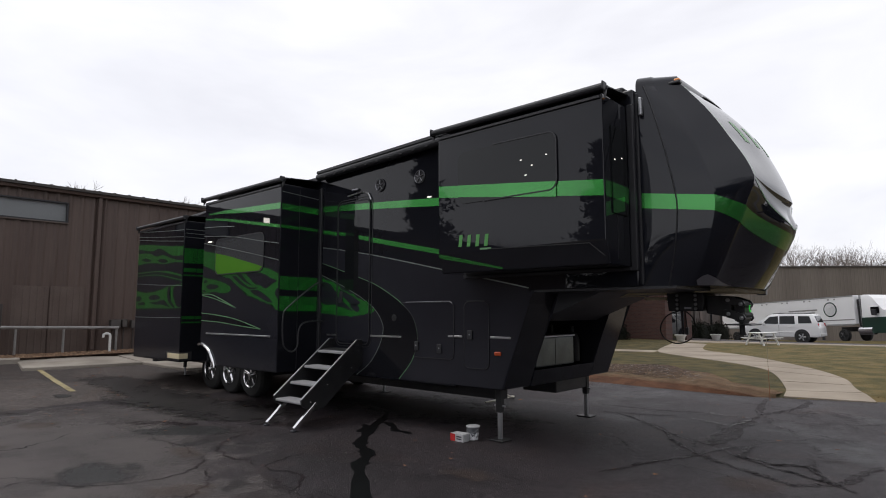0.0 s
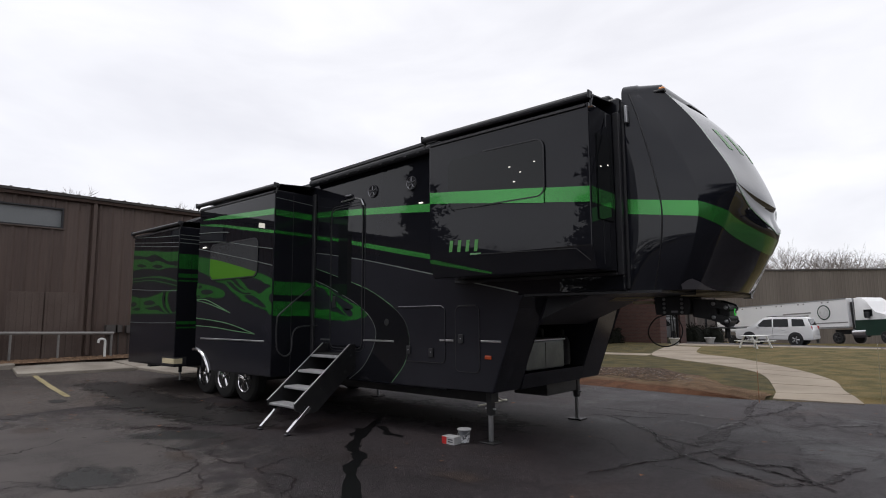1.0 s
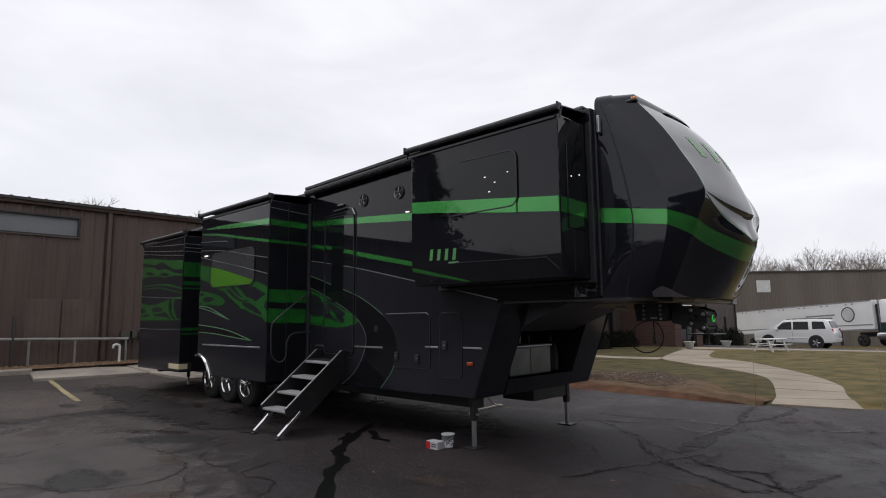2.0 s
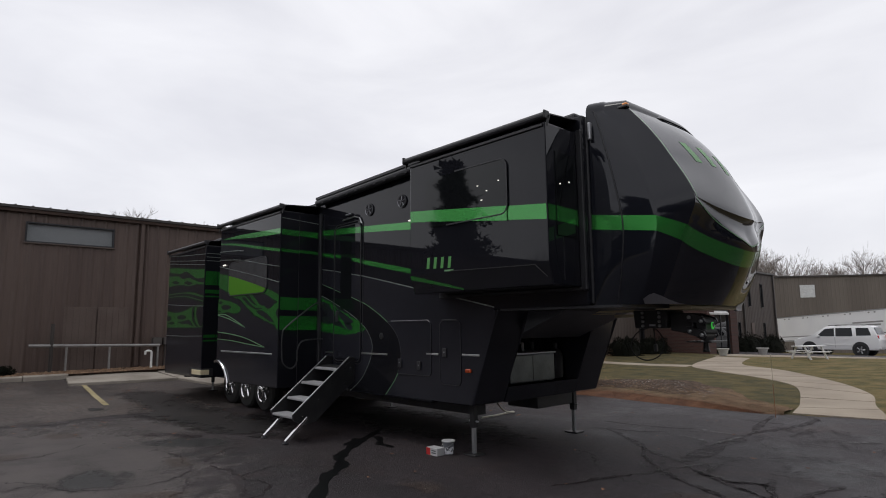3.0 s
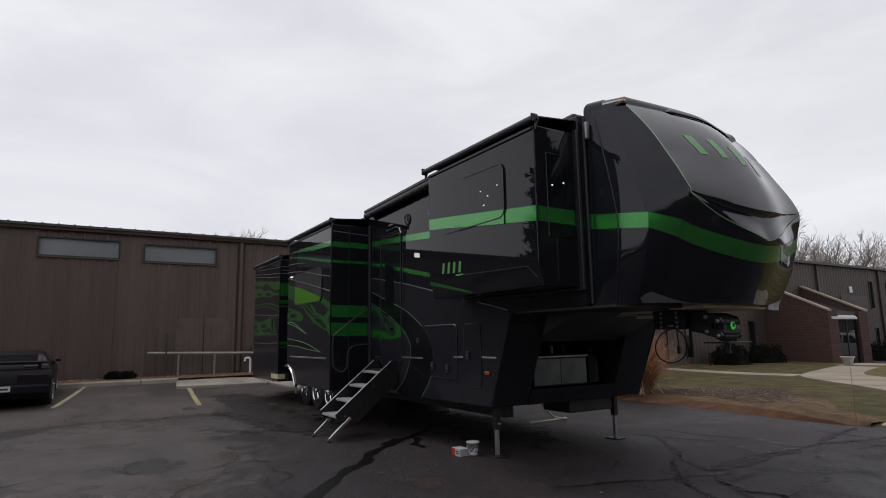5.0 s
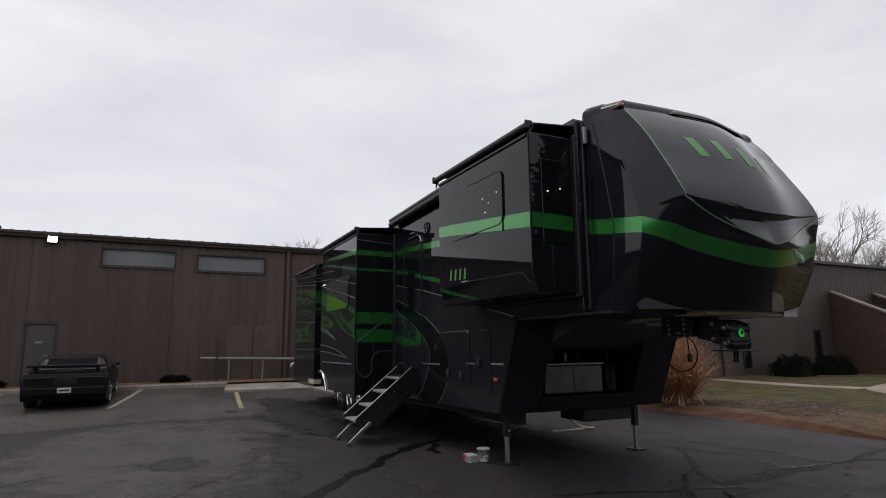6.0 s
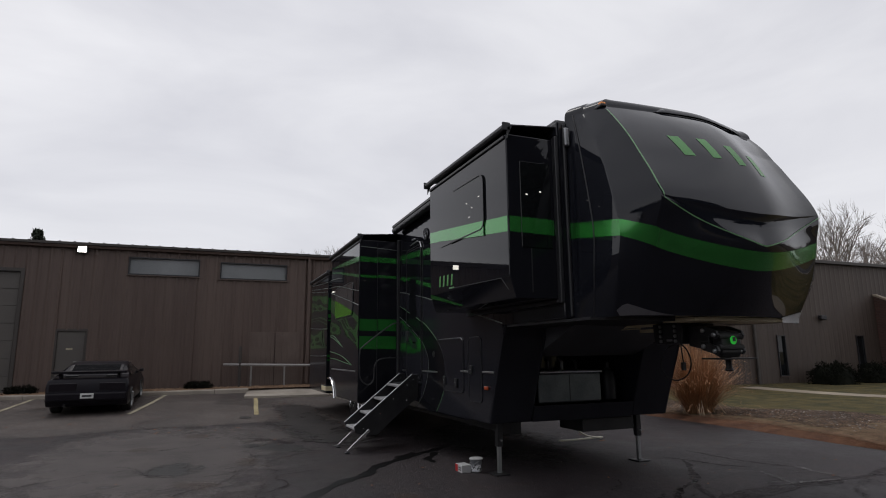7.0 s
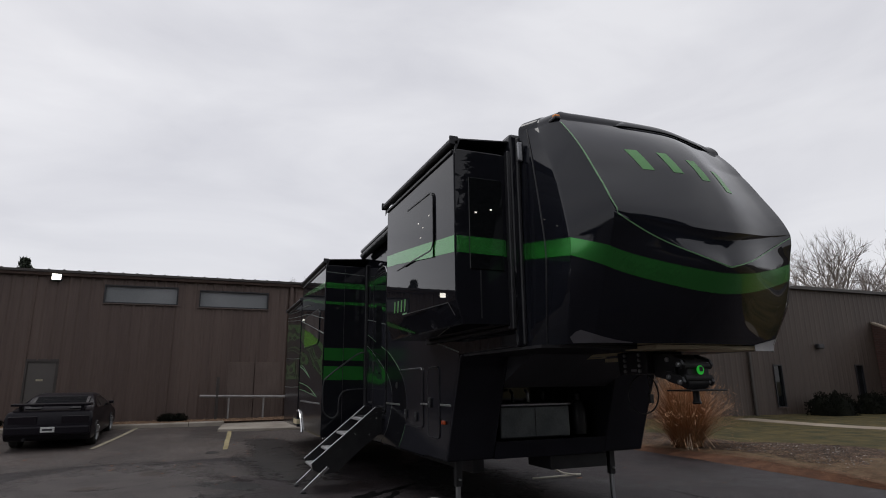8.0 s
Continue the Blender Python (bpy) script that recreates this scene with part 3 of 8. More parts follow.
rng = random.Random(4)
bed_bm = bmesh.new()
rows = []
for i in range(60):
    x = -13.0 + i * (10.7 / 59)
    y0 = lawn_edge(x) - 0.06
    depth = bed_depth(x)
    rows.append([bed_bm.verts.new((x, y0 + depth * k / 10, ground_z(x, y0) + 0.045 - 0.04 * min(1, max(0, (x + 3.7) / 1.2)) - (0.05 * max(0, (x + 3.0) / 0.7) if k < 3 else 0) + (0.17 * math.sin(math.pi * k / 10) * max(0.15, 1 - abs(x + 5.5) / 4.2) if k else -0.06) + rng.uniform(0, 0.018))) for k in range(11)])
for a, b in zip(rows, rows[1:]):
    for k in range(10):
        bed_bm.faces.new((a[k], b[k], b[k + 1], a[k + 1]))
bed_spots = [(v.co.copy()) for r in rows for v in r]
bed = tagged(part("planting_bed", bed_bm, MULCH), "low mound of brown mulch edging the asphalt", "mulch bed", kind="structure")
bed.data.materials.append(STRAWBASE)
bed.data.materials.append(LITTERBASE)
for f in bed.data.polygons:
    i, k = divmod(f.index, 10)
    if k < 1:
        f.material_index = 2
    elif k < 1.2 + 0.06 * max(0, i - 22) + 0.9 * math.sin(i * 0.7) * math.sin(i * 2.3) or i > 47 + 2.5 * math.sin(k * 1.9):
        f.material_index = 1


def bed_point(rng, low=0.0, high=1.0, first=0, last=59):
    i = rng.randrange(first, last)
    k = low + (high - low) * rng.random()
    a, b = rows_xyz[i], rows_xyz[i + 1]
    f = rng.random()
    j = min(int(k * 10), 9)
    p = Vector(a[j]).lerp(Vector(a[j + 1]), k * 10 - j)
    q = Vector(b[j]).lerp(Vector(b[j + 1]), k * 10 - j)
    return p.lerp(q, f)


rows_xyz = [bed_spots[i * 11:(i + 1) * 11] for i in range(60)]


def scatter(name, count, size, mat, label, category, low, high, seed, flat=0.35, first=0, last=59):
    """Many small chips lying on the bed."""
    r = random.Random(seed)
    verts, faces = [], []
    for _ in range(count):
        p = bed_point(r, low, high, first, last)
        s = size * r.uniform(0.5, 1.5)
        turn = Euler((r.uniform(-0.25, 0.25), r.uniform(-0.25, 0.25), r.uniform(0, 6.3))).to_matrix()
        o = len(verts)
        for q in ((-1, -0.5, 0), (1, -0.4, 0), (0.8, 0.6, 0), (-0.9, 0.5, 0), (0, 0, flat * 1.4)):
            verts.append(tuple(p + turn @ (Vector(q) * s) + Vector((0, 0, 0.01))))
        faces += [(o, o + 1, o + 4), (o + 1, o + 2, o + 4), (o + 2, o + 3, o + 4), (o + 3, o, o + 4)]
    me = bpy.data.meshes.new(name)
    me.from_pydata(verts, [], faces)
    me.materials.append(mat)
    return tagged(new(name, me), label, category, kind="stuff")


scatter("mulch_chips", 26000, 0.014, CHIP, "brown and pale wood chips and small stones on the bed", "wood chips", 0.2, 0.95, 11, 0.3, 0, 48)
scatter("leaf_litter", 16000, 0.0085, NEEDLE, "orange-brown fallen leaves along the asphalt edge", "leaf litter", 0.0, 0.15, 12, 0.08)


scatter("bed_stones", 700, 0.015, PEBBLE, "pale grey stones on the planting bed", "stones", 0.22, 0.66, 13, 0.5, 8, 50)
scatter("dead_grass", 9000, 0.009, STRAW, "flattened tan dead grass between the bed and the asphalt", "dead grass", 0.08, 0.44, 14, 0.3, 18, 59)
scatter("dead_grass", 6500, 0.009, STRAW, "flattened tan dead grass at the end of the bed", "dead grass", 0.10, 1.0, 15, 0.3, 46, 59)


def on_path(x, y):
    """Whether a spot lies on the curving footpath or the branch to the building."""
    mid = lerp([(11.7, -1.5), (13.2, -1.86), (16.0, -2.65), (18.2, -4.0), (20.7, -6.2), (22.7, -8.0), (28.0, -9.4)], y)
    return abs(x - mid) < (0.78 if y < 17 else 1.05) or (x < -8 and 20.3 < y < 22.1) or y > 28.0


gr = random.Random(23)
verts, faces = [], []
while len(faces) < 90000:
    y = 11.9 + 16.0 * gr.random() ** 1.6
    x = gr.uniform(-14.2, 3.5)
    if y < lawn_edge(x) + (bed_depth(x) - 0.1 if x < -2.3 else 0.4) or on_path(x, y):
        continue
    z = ground_z(x, y) + 0.05
    a, h = gr.uniform(0, 6.3), gr.uniform(0.004, 0.010)
    w = 0.003 + 0.0004 * y
    lean = gr.choice((-1, 1)) * gr.uniform(0.02, 0.05)
    o = len(verts)
    verts += [(x - w * math.cos(a), y - w * math.sin(a), z), (x + w * math.cos(a), y + w * math.sin(a), z), (x + lean, y + lean * 0.6, z + h)]
    faces.append((o, o + 1, o + 2))
me = bpy.data.meshes.new("grass")
me.from_pydata(verts, [], faces)
me.materials.append(BLADE)
tagged(new("grass", me), "short patchy green and tan winter grass blades", "grass", kind="stuff")


# ---- parking lot markings, kerb and cracks ----
for a, b, w, m, lab in (((-17.0, 3.52), (-12.45, 3.20), 0.11, YELLOW, "worn yellow parking bay line"),
                        ((-17.0, 0.93), (-13.6, 0.30), 0.11, PALELINE, "worn pale parking bay line"),
                        ((-17.0, -2.45), (-13.0, -2.95), 0.11, PALELINE, "worn pale parking bay line"),
                        ((-17.0, -5.4), (-13.0, -5.9), 0.11, PALELINE, "worn pale parking bay line")):
    pts = [tuple(Vector(a).lerp(Vector(b), k / 12)) for k in range(13)]
    tagged(part("bay_line", strip(pts, w, 0.013, 0.12, 0, random.Random(3)), m), lab, "parking line", kind="structure")

for i, (y0, y1, z, x) in enumerate(((-14.0, -2.7, 0.12, -17.15), (-2.68, 2.3, 0.12, -17.1), (2.32, 3.3, 0.13, -17.05))):
    bm = bmesh.new()
    zz = ground_z(x, 0)
    prism(bm, [(x - 0.18, zz - 0.1), (x + 0.12, zz - 0.1), (x + 0.12, zz + z - 0.03), (x + 0.09, zz + z), (x - 0.18, zz + z)], "y", y0, y1)
    tagged(part("kerb", bm, KERB), "grey weathered concrete kerb along the building strip", "kerb", kind="structure")
for corners in ([(-15.75, 3.1, 0.315), (-15.5, 5.6, 0.30), (-16.9, 5.5, 0.385), (-18.1, 3.4, 0.43)], [(-15.5, 5.68, 0.285), (-13.6, 6.2, 0.17), (-13.8, 7.5, 0.18), (-17.6, 7.2, 0.42), (-17.2, 5.6, 0.40)]):
    bm = bmesh.new()
    up = [bm.verts.new(c) for c in corners]
    dn = [bm.verts.new((x, y, z - 0.3)) for x, y, z in corners]
    f = bm.faces.new(up)
    bm.faces.new(dn[::-1])
    for k in range(len(up)):
        bm.faces.new((up[k], dn[k], dn[(k + 1) % len(up)], up[(k + 1) % len(up)]))
    bmesh.ops.triangulate(bm, faces=[f])
    bmesh.ops.bevel(bm, geom=[e for e in bm.edges if len(e.link_faces) == 2 and e.calc_face_angle() > 0.6], offset=0.012, segments=1, affect="EDGES")
    tagged(part("concrete_pad", bm, KERB), "low weathered concrete pad in front of the wall", "concrete slab", kind="structure")
strip_bed = part("gravel_strip", boxed((-18.62, -14, 0.1), (-17.28, 12, 0.44)), MULCH)
tagged(strip_bed, "strip of leaves and gravel along the wall foot", "gravel", kind="structure")
r2 = random.Random(31)
verts, faces = [], []
for _ in range(5200):
    p = Vector((-17.15 - 1.4 * r2.random() ** 1.5, r2.uniform(-6, 6.5), 0.452))
    s, t = 0.036 * r2.uniform(0.5, 1.6), r2.uniform(0, 6.3)
    o = len(verts)
    for q in ((-1, -0.5, 0), (1, -0.4, 0), (0.8, 0.6, 0), (-0.9, 0.5, 0), (0, 0, 0.6)):
        verts.append((p.x + s * (q[0] * math.cos(t) - q[1] * math.sin(t)), p.y + s * (q[0] * math.sin(t) + q[1] * math.cos(t)), p.z + s * q[2]))
    faces += [(o, o + 1, o + 4), (o + 1, o + 2, o + 4), (o + 2, o + 3, o + 4), (o + 3, o, o + 4)]
me = bpy.data.meshes.new("strip_litter")
me.from_pydata(verts, [], faces)
me.materials.append(STRAW)
tagged(new("strip_litter", me), "dry leaves and stones at the foot of the wall", "leaf litter", kind="stuff")


def crack(pts, width, mat, label, seed, z=0.004, wobble=0.05):
    """A meandering crack of uneven width."""
    r = random.Random(seed)
    line = spline(pts, 2 if mat is WETTAR or width > 0.12 else 7)
    n = len(line)
    out = []
    for i, (x, y) in enumerate(line):
        a, b = Vector(line[max(i - 1, 0)]), Vector(line[min(i + 1, n - 1)])
        d = (b - a).normalized()
        k = r.uniform(-wobble, wobble)
        out.append((x - d.y * k, y + d.x * k))
    jit = 0.012 if width < 0.08 else 0.0
    fine = [(x + r.uniform(-1, 1) * jit, y + r.uniform(-1, 1) * jit) for x, y in spline(out, 3)]
    m = len(fine)
    ph = [r.uniform(0, 6.3) for _ in range(3)]
    w = []
    for i in range(m):
        u = i / (m - 1)
        f = 0.85 + 0.22 * math.sin(9 * u * len(pts) / 3 + ph[0]) + 0.13 * math.sin(23 * u * len(pts) / 3 + ph[1])
        w.append(width * max(0.2, f) * min(1.0, 0.15 + 6 * u, 0.15 + 6 * (1 - u)))
    return tagged(part("asphalt_crack", strip(fine, w, z + 0.0002 * (seed % 40), 0.08 if mat is WETTAR else 0.16 if width > 0.04 else 0.4, 0, r), mat), label, "asphalt crack", kind="structure")


WET = "wet black crack running across the asphalt"
DRY = "tar-filled crack in the asphalt"
crack([(-1.6, 1.5), (-2.5, 2.15), (-3.57, 2.87), (-4.21, 3.39), (-4.46, 3.58), (-4.58, 3.78), (-4.74, 3.95), (-5.0, 4.08), (-5.2, 4.23), (-5.43, 4.5), (-5.78, 4.89), (-5.98, 5.22), (-6.23, 5.55), (-6.5, 5.9)], 0.175, WETTAR, WET, 1, wobble=0.008)
crack([(-5.98, 5.25), (-5.84, 5.30), (-5.62, 5.17), (-5.42, 5.01), (-5.27, 5.03), (-5.10, 4.99)], 0.12, WETTAR, WET, 2, wobble=0.01)
crack([(-5.70, 4.60), (-5.86, 4.86), (-6.05, 5.02)], 0.10, WETTAR, WET, 3, wobble=0.01)
crack([(-8.95, 2.62), (-8.55, 2.95), (-8.15, 3.25), (-7.8, 3.42)], 0.30, TAR, "dark oily streak on the asphalt", 4, wobble=0.03)
NET = (([(-4.41, 8.87), (-3.78, 8.87), (-3.23, 8.96), (-2.79, 9.17)], 0.060),
       ([(-4.04, 8.13), (-3.80, 8.26), (-3.54, 8.34), (-3.31, 8.41), (-3.00, 8.63)], 0.050),
       ([(-3.80, 8.26), (-3.38, 7.96), (-3.03, 7.67), (-2.68, 7.33), (-2.32, 7.08), (-2.08, 6.95), (-1.92, 6.87)], 0.090),
       ([(-3.06, 7.75), (-2.71, 7.41), (-2.47, 6.94), (-2.14, 6.57), (-1.90, 6.33), (-1.62, 6.12), (-1.36, 5.98), (-1.12, 5.86), (-0.90, 5.73), (-0.70, 5.90), (-0.57, 6.00)], 0.075),
       ([(-2.43, 4.97), (-2.30, 5.33), (-2.16, 5.77), (-1.98, 6.17), (-1.90, 6.48), (-1.81, 6.78)], 0.075),
       ([(-1.96, 6.93), (-1.99, 7.46), (-2.05, 8.31), (-2.02, 8.91)], 0.300),
       ([(-2.02, 8.79), (-2.04, 9.53), (-1.90, 9.93), (-1.75, 10.65), (-1.75, 11.47), (-2.00, 11.62)], 0.110),
       ([(-2.04, 9.53), (-2.14, 9.80), (-2.27, 10.51), (-2.39, 11.35)], 0.130),
       ([(-1.89, 6.87), (-1.67, 6.61), (-1.44, 6.47), (-1.24, 6.39), (-1.05, 6.50), (-0.90, 6.51), (-0.73, 6.21), (-0.59, 5.98), (-0.41, 5.82)], 0.075),
       ([(-1.44, 6.47), (-1.12, 6.25), (-0.92, 6.15), (-0.73, 6.05), (-0.59, 5.98)], 0.060),
       ([(-0.59, 5.96), (-0.53, 6.18), (-0.46, 6.61), (-0.32, 7.02)], 0.100),
       ([(-2.61, 10.55), (-2.24, 10.54), (-1.76, 10.55)], 0.050))
HAIR = ([(-8.5, 2.1), (-8.05, 1.6), (-7.95, 1.2), (-8.3, 0.3)], [(-6.7, 0.9), (-6.3, 1.15), (-5.7, 1.4), (-5.45, 1.9), (-5.7, 2.5), (-6.6, 2.7), (-7.6, 2.6)],
       [(-3.6, 1.3), (-4.4, 1.67), (-5.0, 2.2), (-5.5, 2.4)], [(-5.1, 2.9), (-6.0, 2.85), (-6.5, 3.2), (-6.7, 3.7)], [(-6.3, 1.15), (-6.1, 0.4), (-5.4, -0.3)],
       [(-4.1, 2.5), (-4.5, 2.9), (-5.1, 2.9), (-5.3, 3.5)], [(-12.5, 1.0), (-11.6, 0.6), (-10.7, 1.1), (-9.9, 0.9)], [(-10.9, 3.2), (-10.1, 3.4), (-9.2, 3.9)])
for i, (pts, width) in enumerate(NET):
    crack(pts, width, TAR, DRY, 40 + i, wobble=0.02 if width < 0.12 else 0.004)
for i, pts in enumerate(HAIR):
    crack(pts, 0.026, TAR, DRY, 56 + i, wobble=0.045)
# thin, patchy pale strips beside some of the cracks
PALEEDGE = node_mat("pale_crack_edge", (0.10, 0.095, 0.095), 0.8, 0.0, (0.18, 0.17, 0.17), 3, 50)
worn_through(PALEEDGE, 9, 0.1, 0.9)
for i, pts in enumerate(([(-2.75, 8.51), (-2.41, 8.37), (-2.18, 8.25)],
                         [(-2.76, 9.17), (-2.39, 9.09), (-2.10, 9.09)],
                         [(-2.12, 8.09), (-2.09, 8.56), (-2.03, 8.95)],
                         [(-1.50, 6.53), (-1.35, 6.50), (-1.22, 6.42)],
                         [(-0.85, 9.52), (-0.71, 9.66), (-0.55, 9.85)],
                         [(-1.84, 6.68), (-1.78, 6.84), (-1.73, 7.04)])):
    crack(pts, 0.06, PALEEDGE, "pale edge along a crack in the asphalt", 140 + i, z=0.008, wobble=0.02)
hr = random.Random(58)
for i in range(96):
    x, y, a = hr.uniform(-11, 2.0), hr.uniform(0.6, 10.5), hr.uniform(0, 6.3)
    if i >= 26:  # the crazed stretch beside the main crack
        x, y = hr.uniform(-2.4, 1.6), hr.uniform(6.3, 10.2)
    pts = [(x, y)]
    for _ in range(hr.randint(3, 6)):
        a += hr.uniform(-0.8, 0.8)
        x, y = x + (0.32 if i < 26 else 0.11) * math.cos(a), y + (0.32 if i < 26 else 0.11) * math.sin(a)
        pts.append((x, y))
    if y < lawn_edge(x) - 0.4:
        crack(pts, 0.014, TAR, "hairline crack in the asphalt", 100 + i, z=0.018, wobble=0.04)
pr = random.Random(77)
verts, faces = [], []
for _ in range(1300):
    x, y = pr.uniform(-9, 1.5), pr.uniform(1.2, 9)
    s, z, t = pr.uniform(0.0025, 0.006), 0.0, pr.uniform(0, 6.3)
    o = len(verts)
    for q in range(4):
        verts.append((x + s * math.cos(t + q * 1.57) * 1.3, y + s * math.sin(t + q * 1.57), ground_z(x, y) + 0.001))
    verts.append((x, y, ground_z(x, y) + s))
    faces += [(o, o + 1, o + 4), (o + 1, o + 2, o + 4), (o + 2, o + 3, o + 4), (o + 3, o, o + 4)]
me = bpy.data.meshes.new("pebbles")
me.from_pydata(verts, [], faces)
me.materials.append(PEBBLE)
tagged(new("pebbles", me), "pale grit scattered on the asphalt", "grit", kind="stuff")


lr = random.Random(91)
verts, faces = [], []
for _ in range(260):
    x, y = lr.uniform(-17, -9), lr.uniform(-4, 5)
    if lr.random() < 0.3:
        x, y = lr.uniform(-9, 1), lr.uniform(1, 11)
    s, a = lr.uniform(0.015, 0.04), lr.uniform(0, 6.3)
    z = ground_z(x, y) + 0.02
    o = len(verts)
    for px, py, pz in ((-1, 0, 0.2), (0, -0.55, 0), (1, 0, 0.35), (0, 0.55, 0.1)):
        verts.append((x + s * (px * math.cos(a) - py * math.sin(a)), y + s * (px * math.sin(a) + py * math.cos(a)), z + s * pz))
    faces += [(o, o + 1, o + 2), (o, o + 2, o + 3)]
me = bpy.data.meshes.new("fallen_leaves")
me.from_pydata(verts, [], faces)
me.materials.append(NEEDLE)
tagged(new("fallen_leaves", me), "dry brown leaves blown over the asphalt", "leaf litter", kind="stuff")


def stain(cx, cy, rx, ry, mat, label, seed, turn=0.0, z=0.003):
    r = random.Random(seed)
    bm = bmesh.new()
    n = 44
    ph = [r.uniform(0, 6.3) for _ in range(5)]
    vs = []
    for k in range(n):
        a = 2 * math.pi * k / n
        f = 1 + sum(0.16 / (j + 1) * math.sin((j + 2) * a + ph[j]) for j in range(5)) + r.uniform(-0.04, 0.04)
        u, v = rx * f * math.cos(a), ry * f * math.sin(a)
        x, y = cx + u * math.cos(turn) - v * math.sin(turn), cy + u * math.sin(turn) + v * math.cos(turn)
        vs.append(bm.verts.new((x, y, ground_z(x, y) + z)))
    bm.faces.new(vs)
    return tagged(part("asphalt_stain", bm, mat), label, "stain", kind="structure")


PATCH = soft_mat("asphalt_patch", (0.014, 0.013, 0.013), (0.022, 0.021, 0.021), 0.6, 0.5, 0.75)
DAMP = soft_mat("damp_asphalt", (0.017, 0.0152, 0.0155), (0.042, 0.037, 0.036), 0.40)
RUSTY = soft_mat("rusty_asphalt", (0.075, 0.048, 0.034), (0.10, 0.066, 0.048), 0.75, 0.42, 0.28)
stain(-6.12, 1.58, 0.80, 0.42, PATCH, "darker oil-stained patch of asphalt", 5, 0.75)
stain(-7.6, 3.1, 1.3, 0.30, PATCH, "long dark oil streak on the asphalt", 15, 0.62, z=0.0036)
stain(-12.0, 2.9, 0.40, 0.16, PATCH, "dark damp spot on the asphalt", 6, z=0.0125)
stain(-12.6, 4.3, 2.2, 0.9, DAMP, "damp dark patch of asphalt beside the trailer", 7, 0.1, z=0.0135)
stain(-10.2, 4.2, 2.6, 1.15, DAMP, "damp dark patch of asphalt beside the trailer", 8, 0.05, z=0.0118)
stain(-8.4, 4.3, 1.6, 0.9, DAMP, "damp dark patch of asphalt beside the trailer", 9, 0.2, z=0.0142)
# this patch also paints the trailer's shade onto the damp asphalt
stain(-6.6, 6.5, 3.0, 1.35, PATCH, "damp asphalt under the trailer, darkened for its shade", 10, 0.05, z=0.0127)
PALER = soft_mat("weathered_grey_asphalt", (0.070, 0.060, 0.058), (0.112, 0.096, 0.092), 0.7, 0.6, 0.7)
stain(-7.6, 1.2, 4.2, 2.2, PALER, "paler weathered area of the asphalt", 61, 0.3, z=0.0022)
stain(-9.4, 2.6, 2.0, 1.2, PALER, "paler weathered area of the asphalt", 62, 0.5, z=0.0026)
for i, (x, y, a, b, tn) in enumerate(((-6.3, 2.6, 0.5, 0.25, 0.3), (-4.9, 1.9, 0.6, 0.22, 0.8), (-3.3, 4.0, 0.7, 0.25, 0.2), (-9.3, 1.9, 0.8, 0.3, 0.4), (-1.2, 5.4, 0.7, 0.3, 0.9), (-8.1, 1.1, 0.5, 0.3, 1.2))):
    stain(x, y, a, b, RUSTY, "faint rust-brown stain on the asphalt", 50 + i, tn, z=0.0160 + 0.0004 * i)

# ---- buildings ----
WALL_X = -18.62
EAVE = 5.03


def ribbed(y0, y1, z0, z1, x, openings=(), pitch=0.305, depth=0.042):
    """Vertical ribbed sheet cladding facing +x, with openings (y0, z0, y1, z1)."""
    bm = bmesh.new()
    ys = []
    y = y0
    while y < y1 - 1e-6:
        for off, d in ((0.0, 0), (0.06, 1), (0.085, 1), (0.145, 0)):
            if y + off < y1:
                ys.append((y + off, d))
        y += pitch
    ys.append((y1, 0))
    cuts = sorted({v for o in openings for v in (o[0], o[2])})
    for c in cuts:
        if y0 < c < y1:
            ys.append((c, 0))
    ys = sorted(set(ys))
    zs = sorted({z0, z1, *[v for o in openings for v in (o[1], o[3])]})
    grid = [[bm.verts.new((x + d * depth, yy, zz)) for zz in zs] for yy, d in ys]
    for i in range(len(ys) - 1):
        ym = (ys[i][0] + ys[i + 1][0]) / 2
        for j in range(len(zs) - 1):
            zm = (zs[j] + zs[j + 1]) / 2
            if not any(o[0] < ym < o[2] and o[1] < zm < o[3] for o in openings):
                bm.faces.new((grid[i][j], grid[i + 1][j], grid[i + 1][j + 1], grid[i][j + 1]))
    return bm


def ribbed_y(x0, x1, z0, z1, y, pitch=0.305, depth=0.018):
    """The same cladding, facing -y."""
    bm = ribbed(x0, x1, z0, z1, 0.0, (), pitch, depth)
    for v in bm.verts:
        v.co = Vector((v.co.y, y - v.co.x, v.co.z))
    return bm


def wall_window(y0, z0, y1, z1, x, thing, frame_w=0.04, pane_mat=CLERE):
    win = part("window", boxed((x - 0.05, y0, z0), (x - 0.035, y1, z1)), pane_mat, thing, "grey reflecting pane")
    fr = bmesh.new()
    for lo, hi in (((y0 - frame_w, z1), (y1 + frame_w, z1 + frame_w)), ((y0 - frame_w, z0 - frame_w), (y1 + frame_w, z0)),
                   ((y0 - frame_w, z0), (y0, z1)), ((y1, z0), (y1 + frame_w, z1))):
        box(fr, (x - 0.06, lo[0], lo[1]), (x + 0.05, hi[0], hi[1]))
    part("window_frame", fr, DARKTRIM, win)
    part("window_sill", boxed((x - 0.02, y0 - 0.06, z0 - frame_w - 0.03), (x + 0.07, y1 + 0.06, z0 - frame_w)), CLADPALE, win)
    return win


